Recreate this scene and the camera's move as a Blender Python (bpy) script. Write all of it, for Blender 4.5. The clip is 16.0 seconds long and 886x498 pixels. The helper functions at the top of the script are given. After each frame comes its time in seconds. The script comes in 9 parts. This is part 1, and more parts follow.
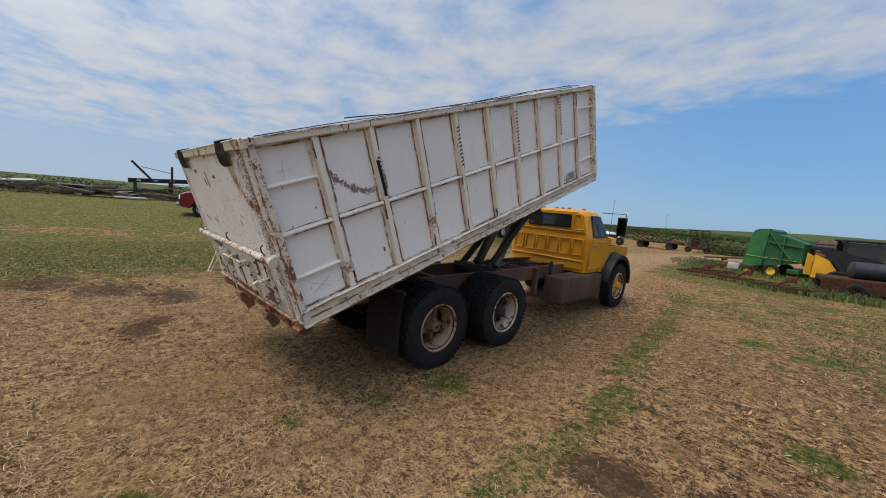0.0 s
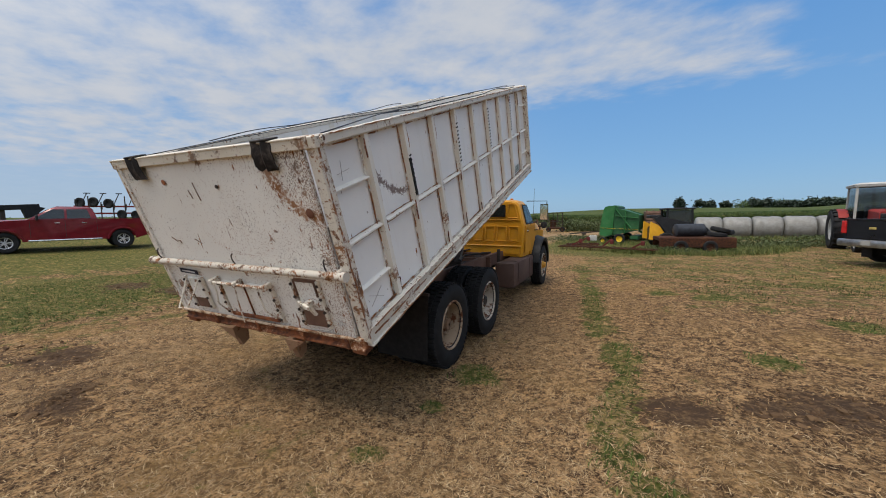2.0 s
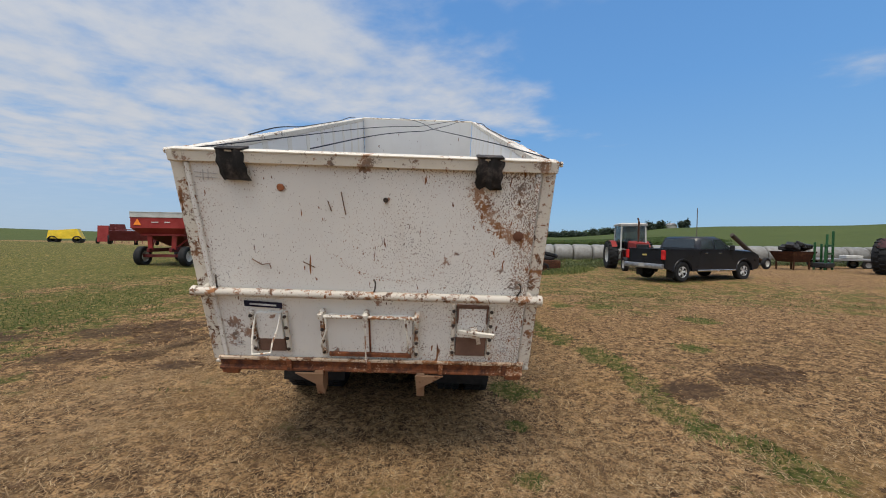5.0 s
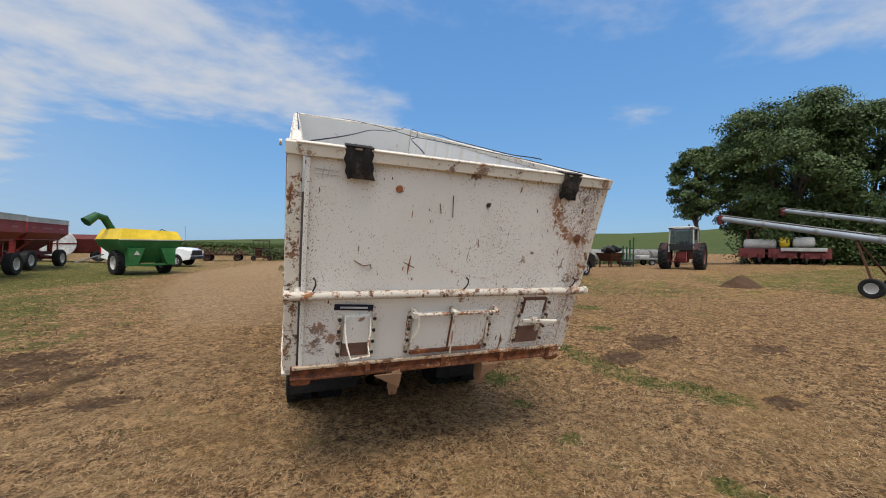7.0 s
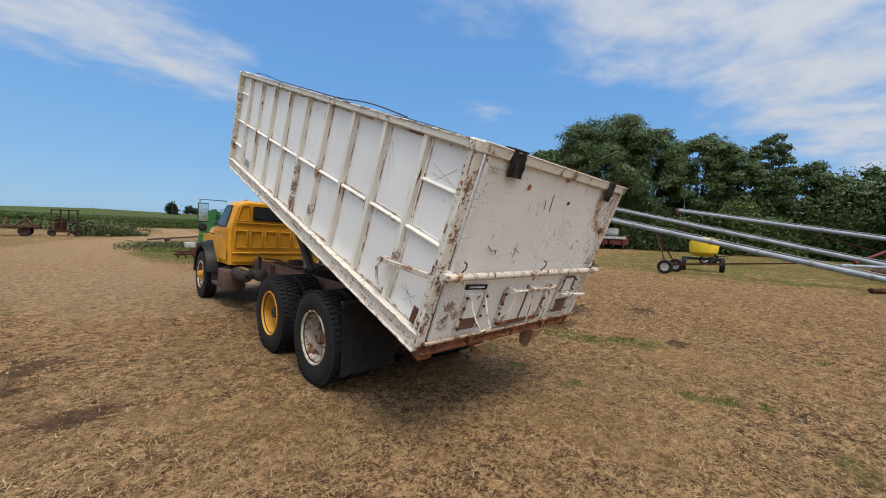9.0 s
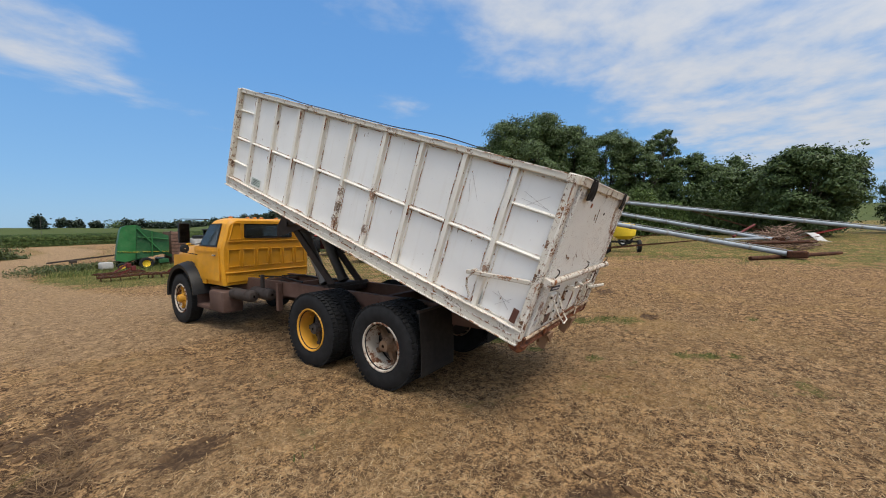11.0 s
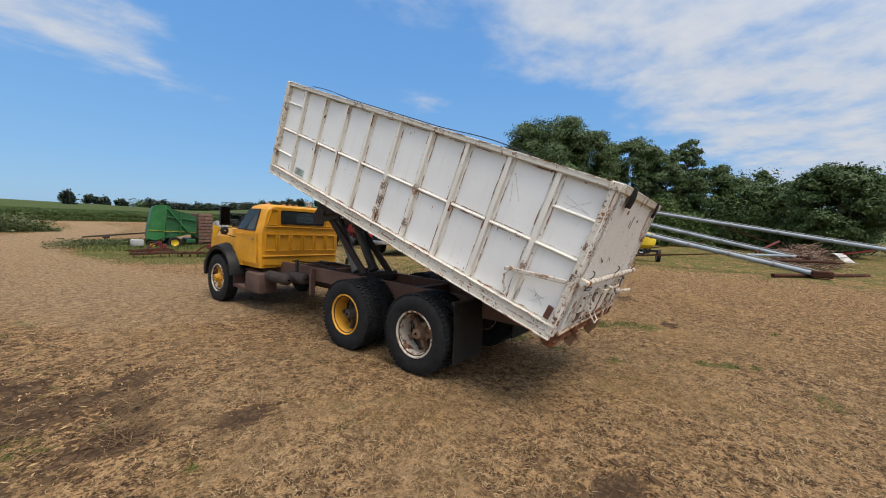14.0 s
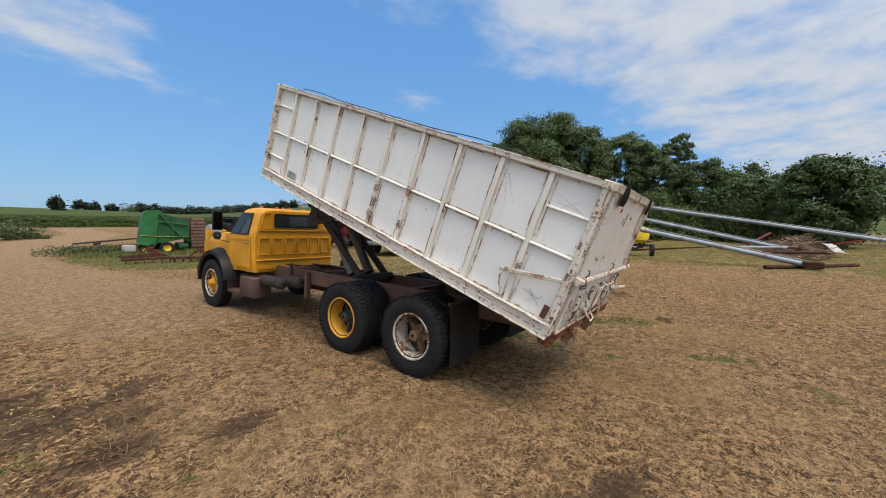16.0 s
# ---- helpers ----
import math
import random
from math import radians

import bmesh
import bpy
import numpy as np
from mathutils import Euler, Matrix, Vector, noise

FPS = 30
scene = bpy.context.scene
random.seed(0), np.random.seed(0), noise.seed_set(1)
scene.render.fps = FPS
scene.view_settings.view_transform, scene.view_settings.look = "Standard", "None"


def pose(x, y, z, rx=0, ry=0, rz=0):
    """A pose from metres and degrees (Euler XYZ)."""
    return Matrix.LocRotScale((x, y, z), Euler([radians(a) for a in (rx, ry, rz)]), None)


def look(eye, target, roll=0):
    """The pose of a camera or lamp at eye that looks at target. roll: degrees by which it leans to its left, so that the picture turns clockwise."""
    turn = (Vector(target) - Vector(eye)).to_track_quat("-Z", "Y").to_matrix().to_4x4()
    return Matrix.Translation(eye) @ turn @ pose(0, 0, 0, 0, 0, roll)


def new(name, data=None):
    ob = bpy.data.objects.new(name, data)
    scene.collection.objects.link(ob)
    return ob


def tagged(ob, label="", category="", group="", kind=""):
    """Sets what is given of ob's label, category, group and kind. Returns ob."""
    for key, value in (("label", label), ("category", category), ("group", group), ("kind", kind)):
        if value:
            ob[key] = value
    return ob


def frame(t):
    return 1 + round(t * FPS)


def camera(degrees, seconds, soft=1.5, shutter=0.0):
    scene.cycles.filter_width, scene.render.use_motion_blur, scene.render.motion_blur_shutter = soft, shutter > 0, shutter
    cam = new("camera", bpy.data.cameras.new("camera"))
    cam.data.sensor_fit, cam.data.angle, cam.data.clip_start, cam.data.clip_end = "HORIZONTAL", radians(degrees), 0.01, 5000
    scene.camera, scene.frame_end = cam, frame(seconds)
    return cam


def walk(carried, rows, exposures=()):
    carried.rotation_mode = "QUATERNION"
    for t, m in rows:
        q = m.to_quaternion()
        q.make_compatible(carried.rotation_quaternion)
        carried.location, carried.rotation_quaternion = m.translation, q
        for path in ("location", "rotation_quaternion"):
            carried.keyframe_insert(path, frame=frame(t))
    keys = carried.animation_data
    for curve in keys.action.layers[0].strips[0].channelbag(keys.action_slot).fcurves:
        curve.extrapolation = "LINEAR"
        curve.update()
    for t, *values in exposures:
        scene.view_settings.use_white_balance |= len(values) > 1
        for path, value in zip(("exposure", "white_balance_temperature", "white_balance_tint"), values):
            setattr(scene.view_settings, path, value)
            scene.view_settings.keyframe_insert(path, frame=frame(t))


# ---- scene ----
cam = camera(100.19, 16.0, soft=1.0)
PATH = [
    (0, (4.206, -1.387, 1.911), (2.792, 0.014, 1.717), 4.35),
    (0.5, (3.988, -1.589, 1.869), (2.731, -0.040, 1.731), 4.21),
    (1, (3.675, -1.797, 1.878), (2.522, -0.171, 1.711), 3.73),
    (1.5, (3.352, -2.069, 1.865), (2.397, -0.322, 1.677), 3.54),
    (2, (2.942, -2.281, 1.821), (2.067, -0.491, 1.650), -1.10),
    (2.5, (2.505, -2.484, 1.828), (1.759, -0.633, 1.693), 1.40),
    (3, (2.103, -2.680, 1.848), (1.483, -0.785, 1.705), 2.11),
    (3.2, (1.938, -2.720, 1.821), (1.369, -0.805, 1.724), 1.29),
    (5.3, (0.257, -2.883, 1.846), (0.403, -0.889, 1.803), 0.68),
    (5.5, (0.105, -2.908, 1.845), (0.327, -0.920, 1.823), 0.52),
    (6, (-0.268, -2.933, 1.838), (0.144, -0.976, 1.806), 1.62),
    (6.5, (-0.684, -2.859, 1.834), (-0.092, -0.951, 1.740), 0.71),
    (7, (-1.130, -2.805, 1.795), (-0.378, -0.951, 1.774), 0.62),
    (7.5, (-1.590, -2.671, 1.728), (-0.713, -0.874, 1.673), 2.49),
    (8, (-2.063, -2.461, 1.759), (-1.020, -0.756, 1.702), 2.17),
    (8.5, (-2.545, -2.305, 1.769), (-1.313, -0.733, 1.676), 1.29),
    (8.7, (-2.705, -2.237, 1.776), (-1.397, -0.727, 1.685), 2.26),
    (10.8, (-4.209, -1.413, 1.982), (-2.592, -0.246, 1.825), -1.28),
    (11, (-4.295, -1.371, 1.981), (-2.656, -0.231, 1.858), -1.03),
    (11.5, (-4.535, -1.269, 2.022), (-2.851, -0.203, 1.848), 0.28),
    (12, (-4.636, -1.241, 2.023), (-2.979, -0.130, 1.888), 1.97),
    (12.5, (-4.647, -1.273, 1.976), (-3.011, -0.130, 1.844), 3.90),
    (13, (-4.645, -1.278, 1.973), (-3.036, -0.099, 1.834), 2.32),
    (13.5, (-4.649, -1.272, 1.969), (-3.043, -0.086, 1.845), 2.38),
    (14, (-4.657, -1.268, 1.966), (-3.058, -0.075, 1.829), 2.40),
    (14.5, (-4.658, -1.272, 1.973), (-3.062, -0.076, 1.823), 2.26),
    (15, (-4.653, -1.265, 1.981), (-3.056, -0.070, 1.833), 2.18),
    (15.5, (-4.647, -1.267, 1.991), (-3.043, -0.083, 1.833), 1.23),
    (16, (-4.648, -1.264, 2.001), (-3.034, -0.092, 1.856), 1.18),
]
EXPOSURES = [(0.0, -0.16), (3.0, -0.10), (6.0, -0.05), (8.5, 0.02), (11.0, 0.04), (16.0, 0.06)]
walk(cam, [(t, look(eye, target, roll)) for t, eye, target, roll in PATH], EXPOSURES)

# ---- light ----
SUN_EL, SUN_AZ = 66.0, -160.0   # degrees; azimuth clockwise from +y
world = bpy.data.worlds.new("sky")
scene.world = world
world.use_nodes = True


def sky():
    nt = world.node_tree
    nt.nodes.clear()
    N, L = nt.nodes, nt.links

    def math_node(op, a, b=None, clamp=False):
        n = N.new("ShaderNodeMath")
        n.operation, n.use_clamp = op, clamp
        for i, v in enumerate((a, b)):
            if v is None:
                continue
            if isinstance(v, (int, float)):
                n.inputs[i].default_value = v
            else:
                L.new(v, n.inputs[i])
        return n.outputs[0]

    def smooth(v, lo, hi):
        n = N.new("ShaderNodeMapRange")
        n.interpolation_type = "SMOOTHSTEP"
        L.new(v, n.inputs[0])
        n.inputs[1].default_value, n.inputs[2].default_value = lo, hi
        return n.outputs[0]

    tc = N.new("ShaderNodeTexCoord")
    sep = N.new("ShaderNodeSeparateXYZ")
    L.new(tc.outputs["Generated"], sep.inputs[0])
    x, y, z = sep.outputs
    zz = math_node("ADD", math_node("MAXIMUM", z, 0.0), 0.08)
    px, py = math_node("DIVIDE", x, zz), math_node("DIVIDE", y, zz)
    comb = N.new("ShaderNodeCombineXYZ")
    L.new(px, comb.inputs[0])
    L.new(py, comb.inputs[1])

    def cloud_noise(scale, detail, rough, rot, sx, sy, dist=0.0):
        m = N.new("ShaderNodeMapping")
        m.inputs["Rotation"].default_value[2] = radians(rot)
        m.inputs["Scale"].default_value = (sx, sy, 1)
        L.new(comb.outputs[0], m.inputs[0])
        n = N.new("ShaderNodeTexNoise")
        n.inputs["Scale"].default_value, n.inputs["Detail"].default_value = scale, detail
        n.inputs["Roughness"].default_value, n.inputs["Distortion"].default_value = rough, dist
        L.new(m.outputs[0], n.inputs["Vector"])
        return n.outputs[0]

    big = cloud_noise(1.7, 8, 0.6, 35, 0.95, 1.08, 0.2)
    fine = cloud_noise(4.2, 9, 0.54, 40, 0.95, 1.08, 0.1)
    # signed distances to the edges of the two cloud banks
    s1 = math_node("ADD", math_node("MULTIPLY", math_node("ADD", px, 0.12), -0.766), math_node("MULTIPLY", math_node("SUBTRACT", py, 1.39), 0.643))
    low = math_node("SUBTRACT", math_node("SUBTRACT", 2.75, py), math_node("MULTIPLY", math_node("MINIMUM", math_node("ADD", px, 1.2), 0.0), 1.6))
    s1 = math_node("MINIMUM", s1, math_node("MULTIPLY", low, 0.9))
    s2 = math_node("ADD", math_node("MULTIPLY", math_node("SUBTRACT", px, 1.33), -0.263), math_node("MULTIPLY", math_node("SUBTRACT", py, 0.95), -0.965))
    d3 = math_node("SQRT", math_node("ADD", math_node("POWER", math_node("SUBTRACT", px, 1.86), 2.0), math_node("POWER", math_node("SUBTRACT", py, 1.6), 2.0)))
    s3 = math_node("SUBTRACT", 0.12, d3)
    s = math_node("MAXIMUM", math_node("MAXIMUM", s1, s2), math_node("MULTIPLY", s3, 1.3))
    s = math_node("MINIMUM", s, 0.32)
    v = math_node("ADD", math_node("MULTIPLY", s, 1.5), math_node("ADD", math_node("MULTIPLY", math_node("SUBTRACT", big, 0.5), 1.6), math_node("MULTIPLY", math_node("SUBTRACT", fine, 0.5), 1.0)))
    mask = smooth(v, -0.22, 0.78)
    mask = math_node("MULTIPLY", mask, smooth(z, 0.02, 0.16))
    # thin white haze low in the west
    haze = math_node("MULTIPLY", smooth(math_node("MULTIPLY", x, -1.0), 0.05, 0.9), math_node("SUBTRACT", 1.0, smooth(z, 0.12, 0.45)))
    mask = math_node("MAXIMUM", mask, math_node("MULTIPLY", haze, 0.45))

    nish = N.new("ShaderNodeTexSky")
    nish.sky_type, nish.sun_disc = "NISHITA", False
    nish.sun_elevation, nish.sun_rotation = radians(SUN_EL), radians(SUN_AZ)
    nish.air_density, nish.dust_density, nish.ozone_density = 1.0, 0.6, 2.5
    # the clear sky is a deep summer blue down to the fields
    ramp = N.new("ShaderNodeValToRGB")
    L.new(z, ramp.inputs[0])
    keys = ((0.0, (2.5, 4.6, 6.9)), (0.12, (1.95, 4.2, 7.3)), (0.35, (1.35, 3.5, 7.2)), (0.8, (0.85, 2.45, 6.1)))
    while len(ramp.color_ramp.elements) < len(keys):
        ramp.color_ramp.elements.new(0.5)
    for e, (p, c) in zip(ramp.color_ramp.elements, keys):
        e.position, e.color = p, (*c, 1)
    hsv = N.new("ShaderNodeMix")
    hsv.data_type = "RGBA"
    hsv.inputs["Factor"].default_value = 0.8
    L.new(nish.outputs[0], hsv.inputs["A"])
    L.new(ramp.outputs[0], hsv.inputs["B"])
    cloud = N.new("ShaderNodeMix")
    cloud.data_type = "RGBA"
    cloud.inputs["A"].default_value, cloud.inputs["B"].default_value = (4.6, 5.1, 5.9, 1), (5.8, 6.0, 6.45, 1)
    L.new(fine, cloud.inputs["Factor"])
    # thin cloud glows towards the veiled sun
    sdir = (math.sin(radians(SUN_AZ)) * math.cos(radians(SUN_EL)), math.cos(radians(SUN_AZ)) * math.cos(radians(SUN_EL)), math.sin(radians(SUN_EL)))
    dot = math_node("ADD", math_node("MULTIPLY", x, sdir[0]), math_node("ADD", math_node("MULTIPLY", y, sdir[1]), math_node("MULTIPLY", z, sdir[2])))
    glow = math_node("ADD", math_node("MULTIPLY", math_node("POWER", math_node("MAXIMUM", dot, 0.0), 3.0), 3.3), 1.0)
    lit = N.new("ShaderNodeVectorMath")
    lit.operation = "SCALE"
    L.new(cloud.outputs["Result"], lit.inputs[0])
    L.new(glow, lit.inputs["Scale"])
    mix = N.new("ShaderNodeMix")
    mix.data_type = "RGBA"
    L.new(mask, mix.inputs["Factor"])
    L.new(hsv.outputs["Result"], mix.inputs["A"])
    L.new(lit.outputs[0], mix.inputs["B"])
    bg, out = N.new("ShaderNodeBackground"), N.new("ShaderNodeOutputWorld")
    bg.inputs[1].default_value = 0.11
    L.new(mix.outputs["Result"], bg.inputs[0])
    L.new(bg.outputs[0], out.inputs[0])


sky()
sun = new("sun", bpy.data.lights.new("sun", "SUN"))
sun.data.energy, sun.data.angle, sun.data.color = 2.75, radians(26), (1.0, 0.90, 0.75)
az, el = radians(SUN_AZ), radians(SUN_EL)
sun.matrix_world = look((60 * math.sin(az) * math.cos(el), 60 * math.cos(az) * math.cos(el), 60 * math.sin(el)), (0, 0, 0))

# ---- materials ----
MATS = {}


class Nodes:
    """A short way to write node trees."""

    def __init__(self, name, origin=None):
        self.mat = bpy.data.materials.new(name)
        self.mat.use_nodes = True
        self.t = self.mat.node_tree
        self.bsdf = self.t.nodes["Principled BSDF"]
        self.tc = self.t.nodes.new("ShaderNodeTexCoord")
        if origin:
            self.tc.object = origin
        self.pos = self.tc.outputs["Object"]

    def link(self, a, b):
        self.t.links.new(a, b)

    def set(self, socket, v):
        if hasattr(v, "links"):
            self.link(v, socket)
        else:
            socket.default_value = v

    def math(self, op, a, b=0.0, c=0.0, clamp=False):
        n = self.t.nodes.new("ShaderNodeMath")
        n.operation, n.use_clamp = op, clamp
        self.set(n.inputs[0], a)
        self.set(n.inputs[1], b)
        if op == "MULTIPLY_ADD":
            self.set(n.inputs[2], c)
        return n.outputs[0]

    def noise(self, scale, detail=4, rough=0.6, dist=0.0, stretch=None, vec=None):
        n = self.t.nodes.new("ShaderNodeTexNoise")
        n.inputs["Scale"].default_value, n.inputs["Detail"].default_value = scale, detail
        n.inputs["Roughness"].default_value, n.inputs["Distortion"].default_value = rough, dist
        v = vec or self.pos
        if stretch:
            m = self.t.nodes.new("ShaderNodeMapping")
            m.inputs["Scale"].default_value = stretch
            self.link(v, m.inputs[0])
            v = m.outputs[0]
        self.link(v, n.inputs["Vector"])
        return n.outputs[0]

    def step(self, v, lo, hi):
        n = self.t.nodes.new("ShaderNodeMapRange")
        n.interpolation_type = "SMOOTHSTEP"
        self.set(n.inputs[0], v)
        n.inputs[1].default_value, n.inputs[2].default_value = lo, hi
        return n.outputs[0]

    def mix(self, f, a, b):
        n = self.t.nodes.new("ShaderNodeMix")
        n.data_type = "RGBA"
        self.set(n.inputs["Factor"], f)
        for s, v in (("A", a), ("B", b)):
            self.set(n.inputs[s], (*v, 1) if isinstance(v, tuple) and len(v) == 3 else v)
        return n.outputs["Result"]

    def attr(self, name):
        n = self.t.nodes.new("ShaderNodeAttribute")
        n.attribute_name = name
        return n.outputs["Fac"]

    def rand(self):
        return self.t.nodes.new("ShaderNodeObjectInfo").outputs["Random"]

    def island(self):
        return self.t.nodes.new("ShaderNodeNewGeometry").outputs["Random Per Island"]

    def xyz(self):
        n = self.t.nodes.new("ShaderNodeSeparateXYZ")
        self.link(self.pos, n.inputs[0])
        return n.outputs

    def done(self, color, rough=0.6, metal=0.0, bump=None, strength=0.3, distance=0.01, **more):
        self.set(self.bsdf.inputs["Base Color"], (*color, 1) if isinstance(color, tuple) else color)
        self.set(self.bsdf.inputs["Roughness"], rough)
        self.set(self.bsdf.inputs["Metallic"], metal)
        more.setdefault("Specular_IOR_Level", 0.22)
        for k, v in more.items():
            self.set(self.bsdf.inputs[k.replace("_", " ")], v)
        if bump is not None:
            b = self.t.nodes.new("ShaderNodeBump")
            b.inputs["Strength"].default_value, b.inputs["Distance"].default_value = strength, distance
            self.link(bump, b.inputs["Height"])
            self.link(b.outputs[0], self.bsdf.inputs["Normal"])
        return self.mat


RUST, RUST_DARK = (0.20, 0.075, 0.03), (0.07, 0.03, 0.018)


def paint(name, c, rust=0.35, rough=0.5, metal=0.0, dirt=0.35, scale=1.0, dirt_color=(0.22, 0.17, 0.12)):
    """Weathered paint: faded in large patches, dusty, with rust specks. rust 0..1."""
    if name in MATS:
        return MATS[name]
    n = Nodes(name)
    fade = n.noise(1.7 * scale, 5)
    col = n.mix(n.step(fade, 0.3, 0.75), tuple(v * 0.82 for v in c), tuple(min(1, v * 1.1 + 0.01) for v in c))
    col = n.mix(n.math("MULTIPLY", n.step(n.noise(5 * scale, 8, 0.7), 0.45, 0.8), dirt), col, dirt_color)
    spots = n.noise(13 * scale, 9, 0.72)
    big = n.noise(2.6 * scale, 6, 0.65)
    r = n.step(n.math("ADD", n.math("MULTIPLY", spots, 0.6), n.math("MULTIPLY", big, 0.4)), 0.70 - 0.22 * rust, 0.76 - 0.2 * rust)
    col = n.mix(r, col, n.mix(spots, RUST, RUST_DARK))
    rg = n.math("ADD", n.math("MULTIPLY", r, 0.35), n.math("MULTIPLY_ADD", fade, 0.2, rough - 0.1), clamp=True)
    MATS[name] = n.done(col, rg, metal, spots, 0.15, 0.004)
    return MATS[name]


def plain(name, c, rough=0.6, metal=0.0, vary=0.25, scale=6.0, **more):
    if name in MATS:
        return MATS[name]
    n = Nodes(name)
    k = n.noise(scale, 6, 0.65)
    k2 = n.noise(scale * 6, 3)
    col = n.mix(n.step(k, 0.3, 0.7), tuple(v * (1 - vary) for v in c), tuple(min(1, v * (1 + vary)) for v in c))
    MATS[name] = n.done(col, n.math("MULTIPLY_ADD", k, 0.2, rough - 0.1), metal, k2, 0.12, 0.003, **more)
    return MATS[name]


def glass(name, tint=(0.6, 0.7, 0.72), alpha=0.25):
    if name in MATS:
        return MATS[name]
    n = Nodes(name)
    dust = n.noise(7, 5)
    MATS[name] = n.done(n.mix(dust, tuple(v * 0.5 for v in tint), tint), n.math("MULTIPLY_ADD", dust, 0.12, 0.02), 0.0, None, Alpha=alpha + 0.0, Specular_IOR_Level=0.8)
    return MATS[name]


# ---- shapes ----
def box(bm, c, s, rot=None, bevel=0.0, seg=1):
    m = Matrix.Translation(c)
    if rot:
        m = m @ Euler([radians(a) for a in rot]).to_matrix().to_4x4()
    r = bmesh.ops.create_cube(bm, size=1, matrix=m @ Matrix.Diagonal((*s, 1)))
    if bevel:
        edges = {e for v in r["verts"] for e in v.link_edges}
        bmesh.ops.bevel(bm, geom=list(edges), offset=bevel, segments=seg, affect="EDGES", profile=0.5)


def rod(bm, a, b, r, r2=None, seg=10, caps=True):
    a, b = Vector(a), Vector(b)
    d = b - a
    m = Matrix.Translation((a + b) / 2) @ d.to_track_quat("Z", "Y").to_matrix().to_4x4()
    bmesh.ops.create_cone(bm, cap_ends=caps, segments=seg, radius1=r, radius2=r if r2 is None else r2, depth=d.length, matrix=m)


def bar(bm, a, b, w, h, up=(0, 0, 1), bevel=0.0):
    """A square bar from a to b, w across and h along up."""
    a, b, up = Vector(a), Vector(b), Vector(up)
    d = (b - a).normalized()
    side = d.cross(up).normalized()
    top = side.cross(d)
    m = Matrix((side, d, top)).transposed().to_4x4()
    m.translation = (a + b) / 2
    r = bmesh.ops.create_cube(bm, size=1, matrix=m @ Matrix.Diagonal((w, (b - a).length, h, 1)))
    if bevel:
        edges = {e for v in r["verts"] for e in v.link_edges}
        bmesh.ops.bevel(bm, geom=list(edges), offset=bevel, segments=1, affect="EDGES")


def loft(bm, rings, closed=True, caps=True):
    rows = [[bm.verts.new(p) for p in ring] for ring in rings]
    n = len(rows[0])
    for a, b in zip(rows, rows[1:]):
        for i in range(n if closed else n - 1):
            j = (i + 1) % n
            bm.faces.new((a[i], a[j], b[j], b[i]))
    if caps and closed:
        bm.faces.new(list(reversed(rows[0])))
        bm.faces.new(rows[-1])


def sweep(bm, pts, r, seg=6):
    pts = [Vector(p) for p in pts]
    rings = []
    for i, p in enumerate(pts):
        d = (pts[min(i + 1, len(pts) - 1)] - pts[max(i - 1, 0)]).normalized()
        ref = Vector((0, 0, 1)) if abs(d.z) < 0.9 else Vector((1, 0, 0))
        s = d.cross(ref).normalized()
        t = s.cross(d)
        rr = r[i] if isinstance(r, (list, tuple)) else r
        rings.append([p + rr * (math.cos(k * math.tau / seg) * s + math.sin(k * math.tau / seg) * t) for k in range(seg)])
    loft(bm, rings)


def lathe(bm, profile, c=(0, 0, 0), seg=32, axis="x"):
    """Profile of (radius, along); a closed ring of quads about the axis through c."""
    c = Vector(c)
    rings = []
    for r, a in profile:
        ring = []
        for k in range(seg):
            t = k * math.tau / seg
            u, v = r * math.cos(t), r * math.sin(t)
            ring.append(c + Vector({"x": (a, u, v), "y": (u, a, v), "z": (u, v, a)}[axis]))
        rings.append(ring)
    loft(bm, rings, True, False)


def prism(bm, poly, x0, x1, axis="x"):
    """A polygon of (y, z) points pushed from x0 to x1 (or of (x, z) along y, (x, y) along z)."""
    def at(p, k):
        return {"x": (k, p[0], p[1]), "y": (p[0], k, p[1]), "z": (p[0], p[1], k)}[axis]
    a = [bm.verts.new(at(p, x0)) for p in poly]
    b = [bm.verts.new(at(p, x1)) for p in poly]
    n = len(poly)
    bm.faces.new(a)
    bm.faces.new(list(reversed(b)))
    for i in range(n):
        j = (i + 1) % n
        bm.faces.new((a[j], a[i], b[i], b[j]))


def mesh(name, bm, material, smooth=None):
    bmesh.ops.recalc_face_normals(bm, faces=bm.faces)
    me = bpy.data.meshes.new(name)
    bm.to_mesh(me)
    bm.free()
    me.materials.append(material)
    if smooth:
        me.shade_smooth()
        me.set_sharp_from_angle(angle=radians(smooth))
    return me


def part(name, bm, material, parent, label="", at=None, smooth=35):
    me = bm if isinstance(bm, bpy.types.Mesh) else mesh(name, bm, material, smooth)
    ob = new(name, me)
    ob.parent = parent
    if at is not None:
        ob.matrix_basis = at
    if label:
        tagged(ob, label)
    return ob


def thing(name, label, category, m=None, group="", kind=""):
    ob = new(name)
    ob.empty_display_size = 0.2
    if m is not None:
        ob.matrix_basis = m
    return tagged(ob, label, category, group, kind)


def B():
    return bmesh.new()

# ---- ground ----
def sstep(a, b, v):
    t = np.clip((v - a) / (b - a), 0, 1)
    return t * t * (3 - 2 * t)


def soft(v, k=3.0):
    return np.logaddexp(0, v / k) * k


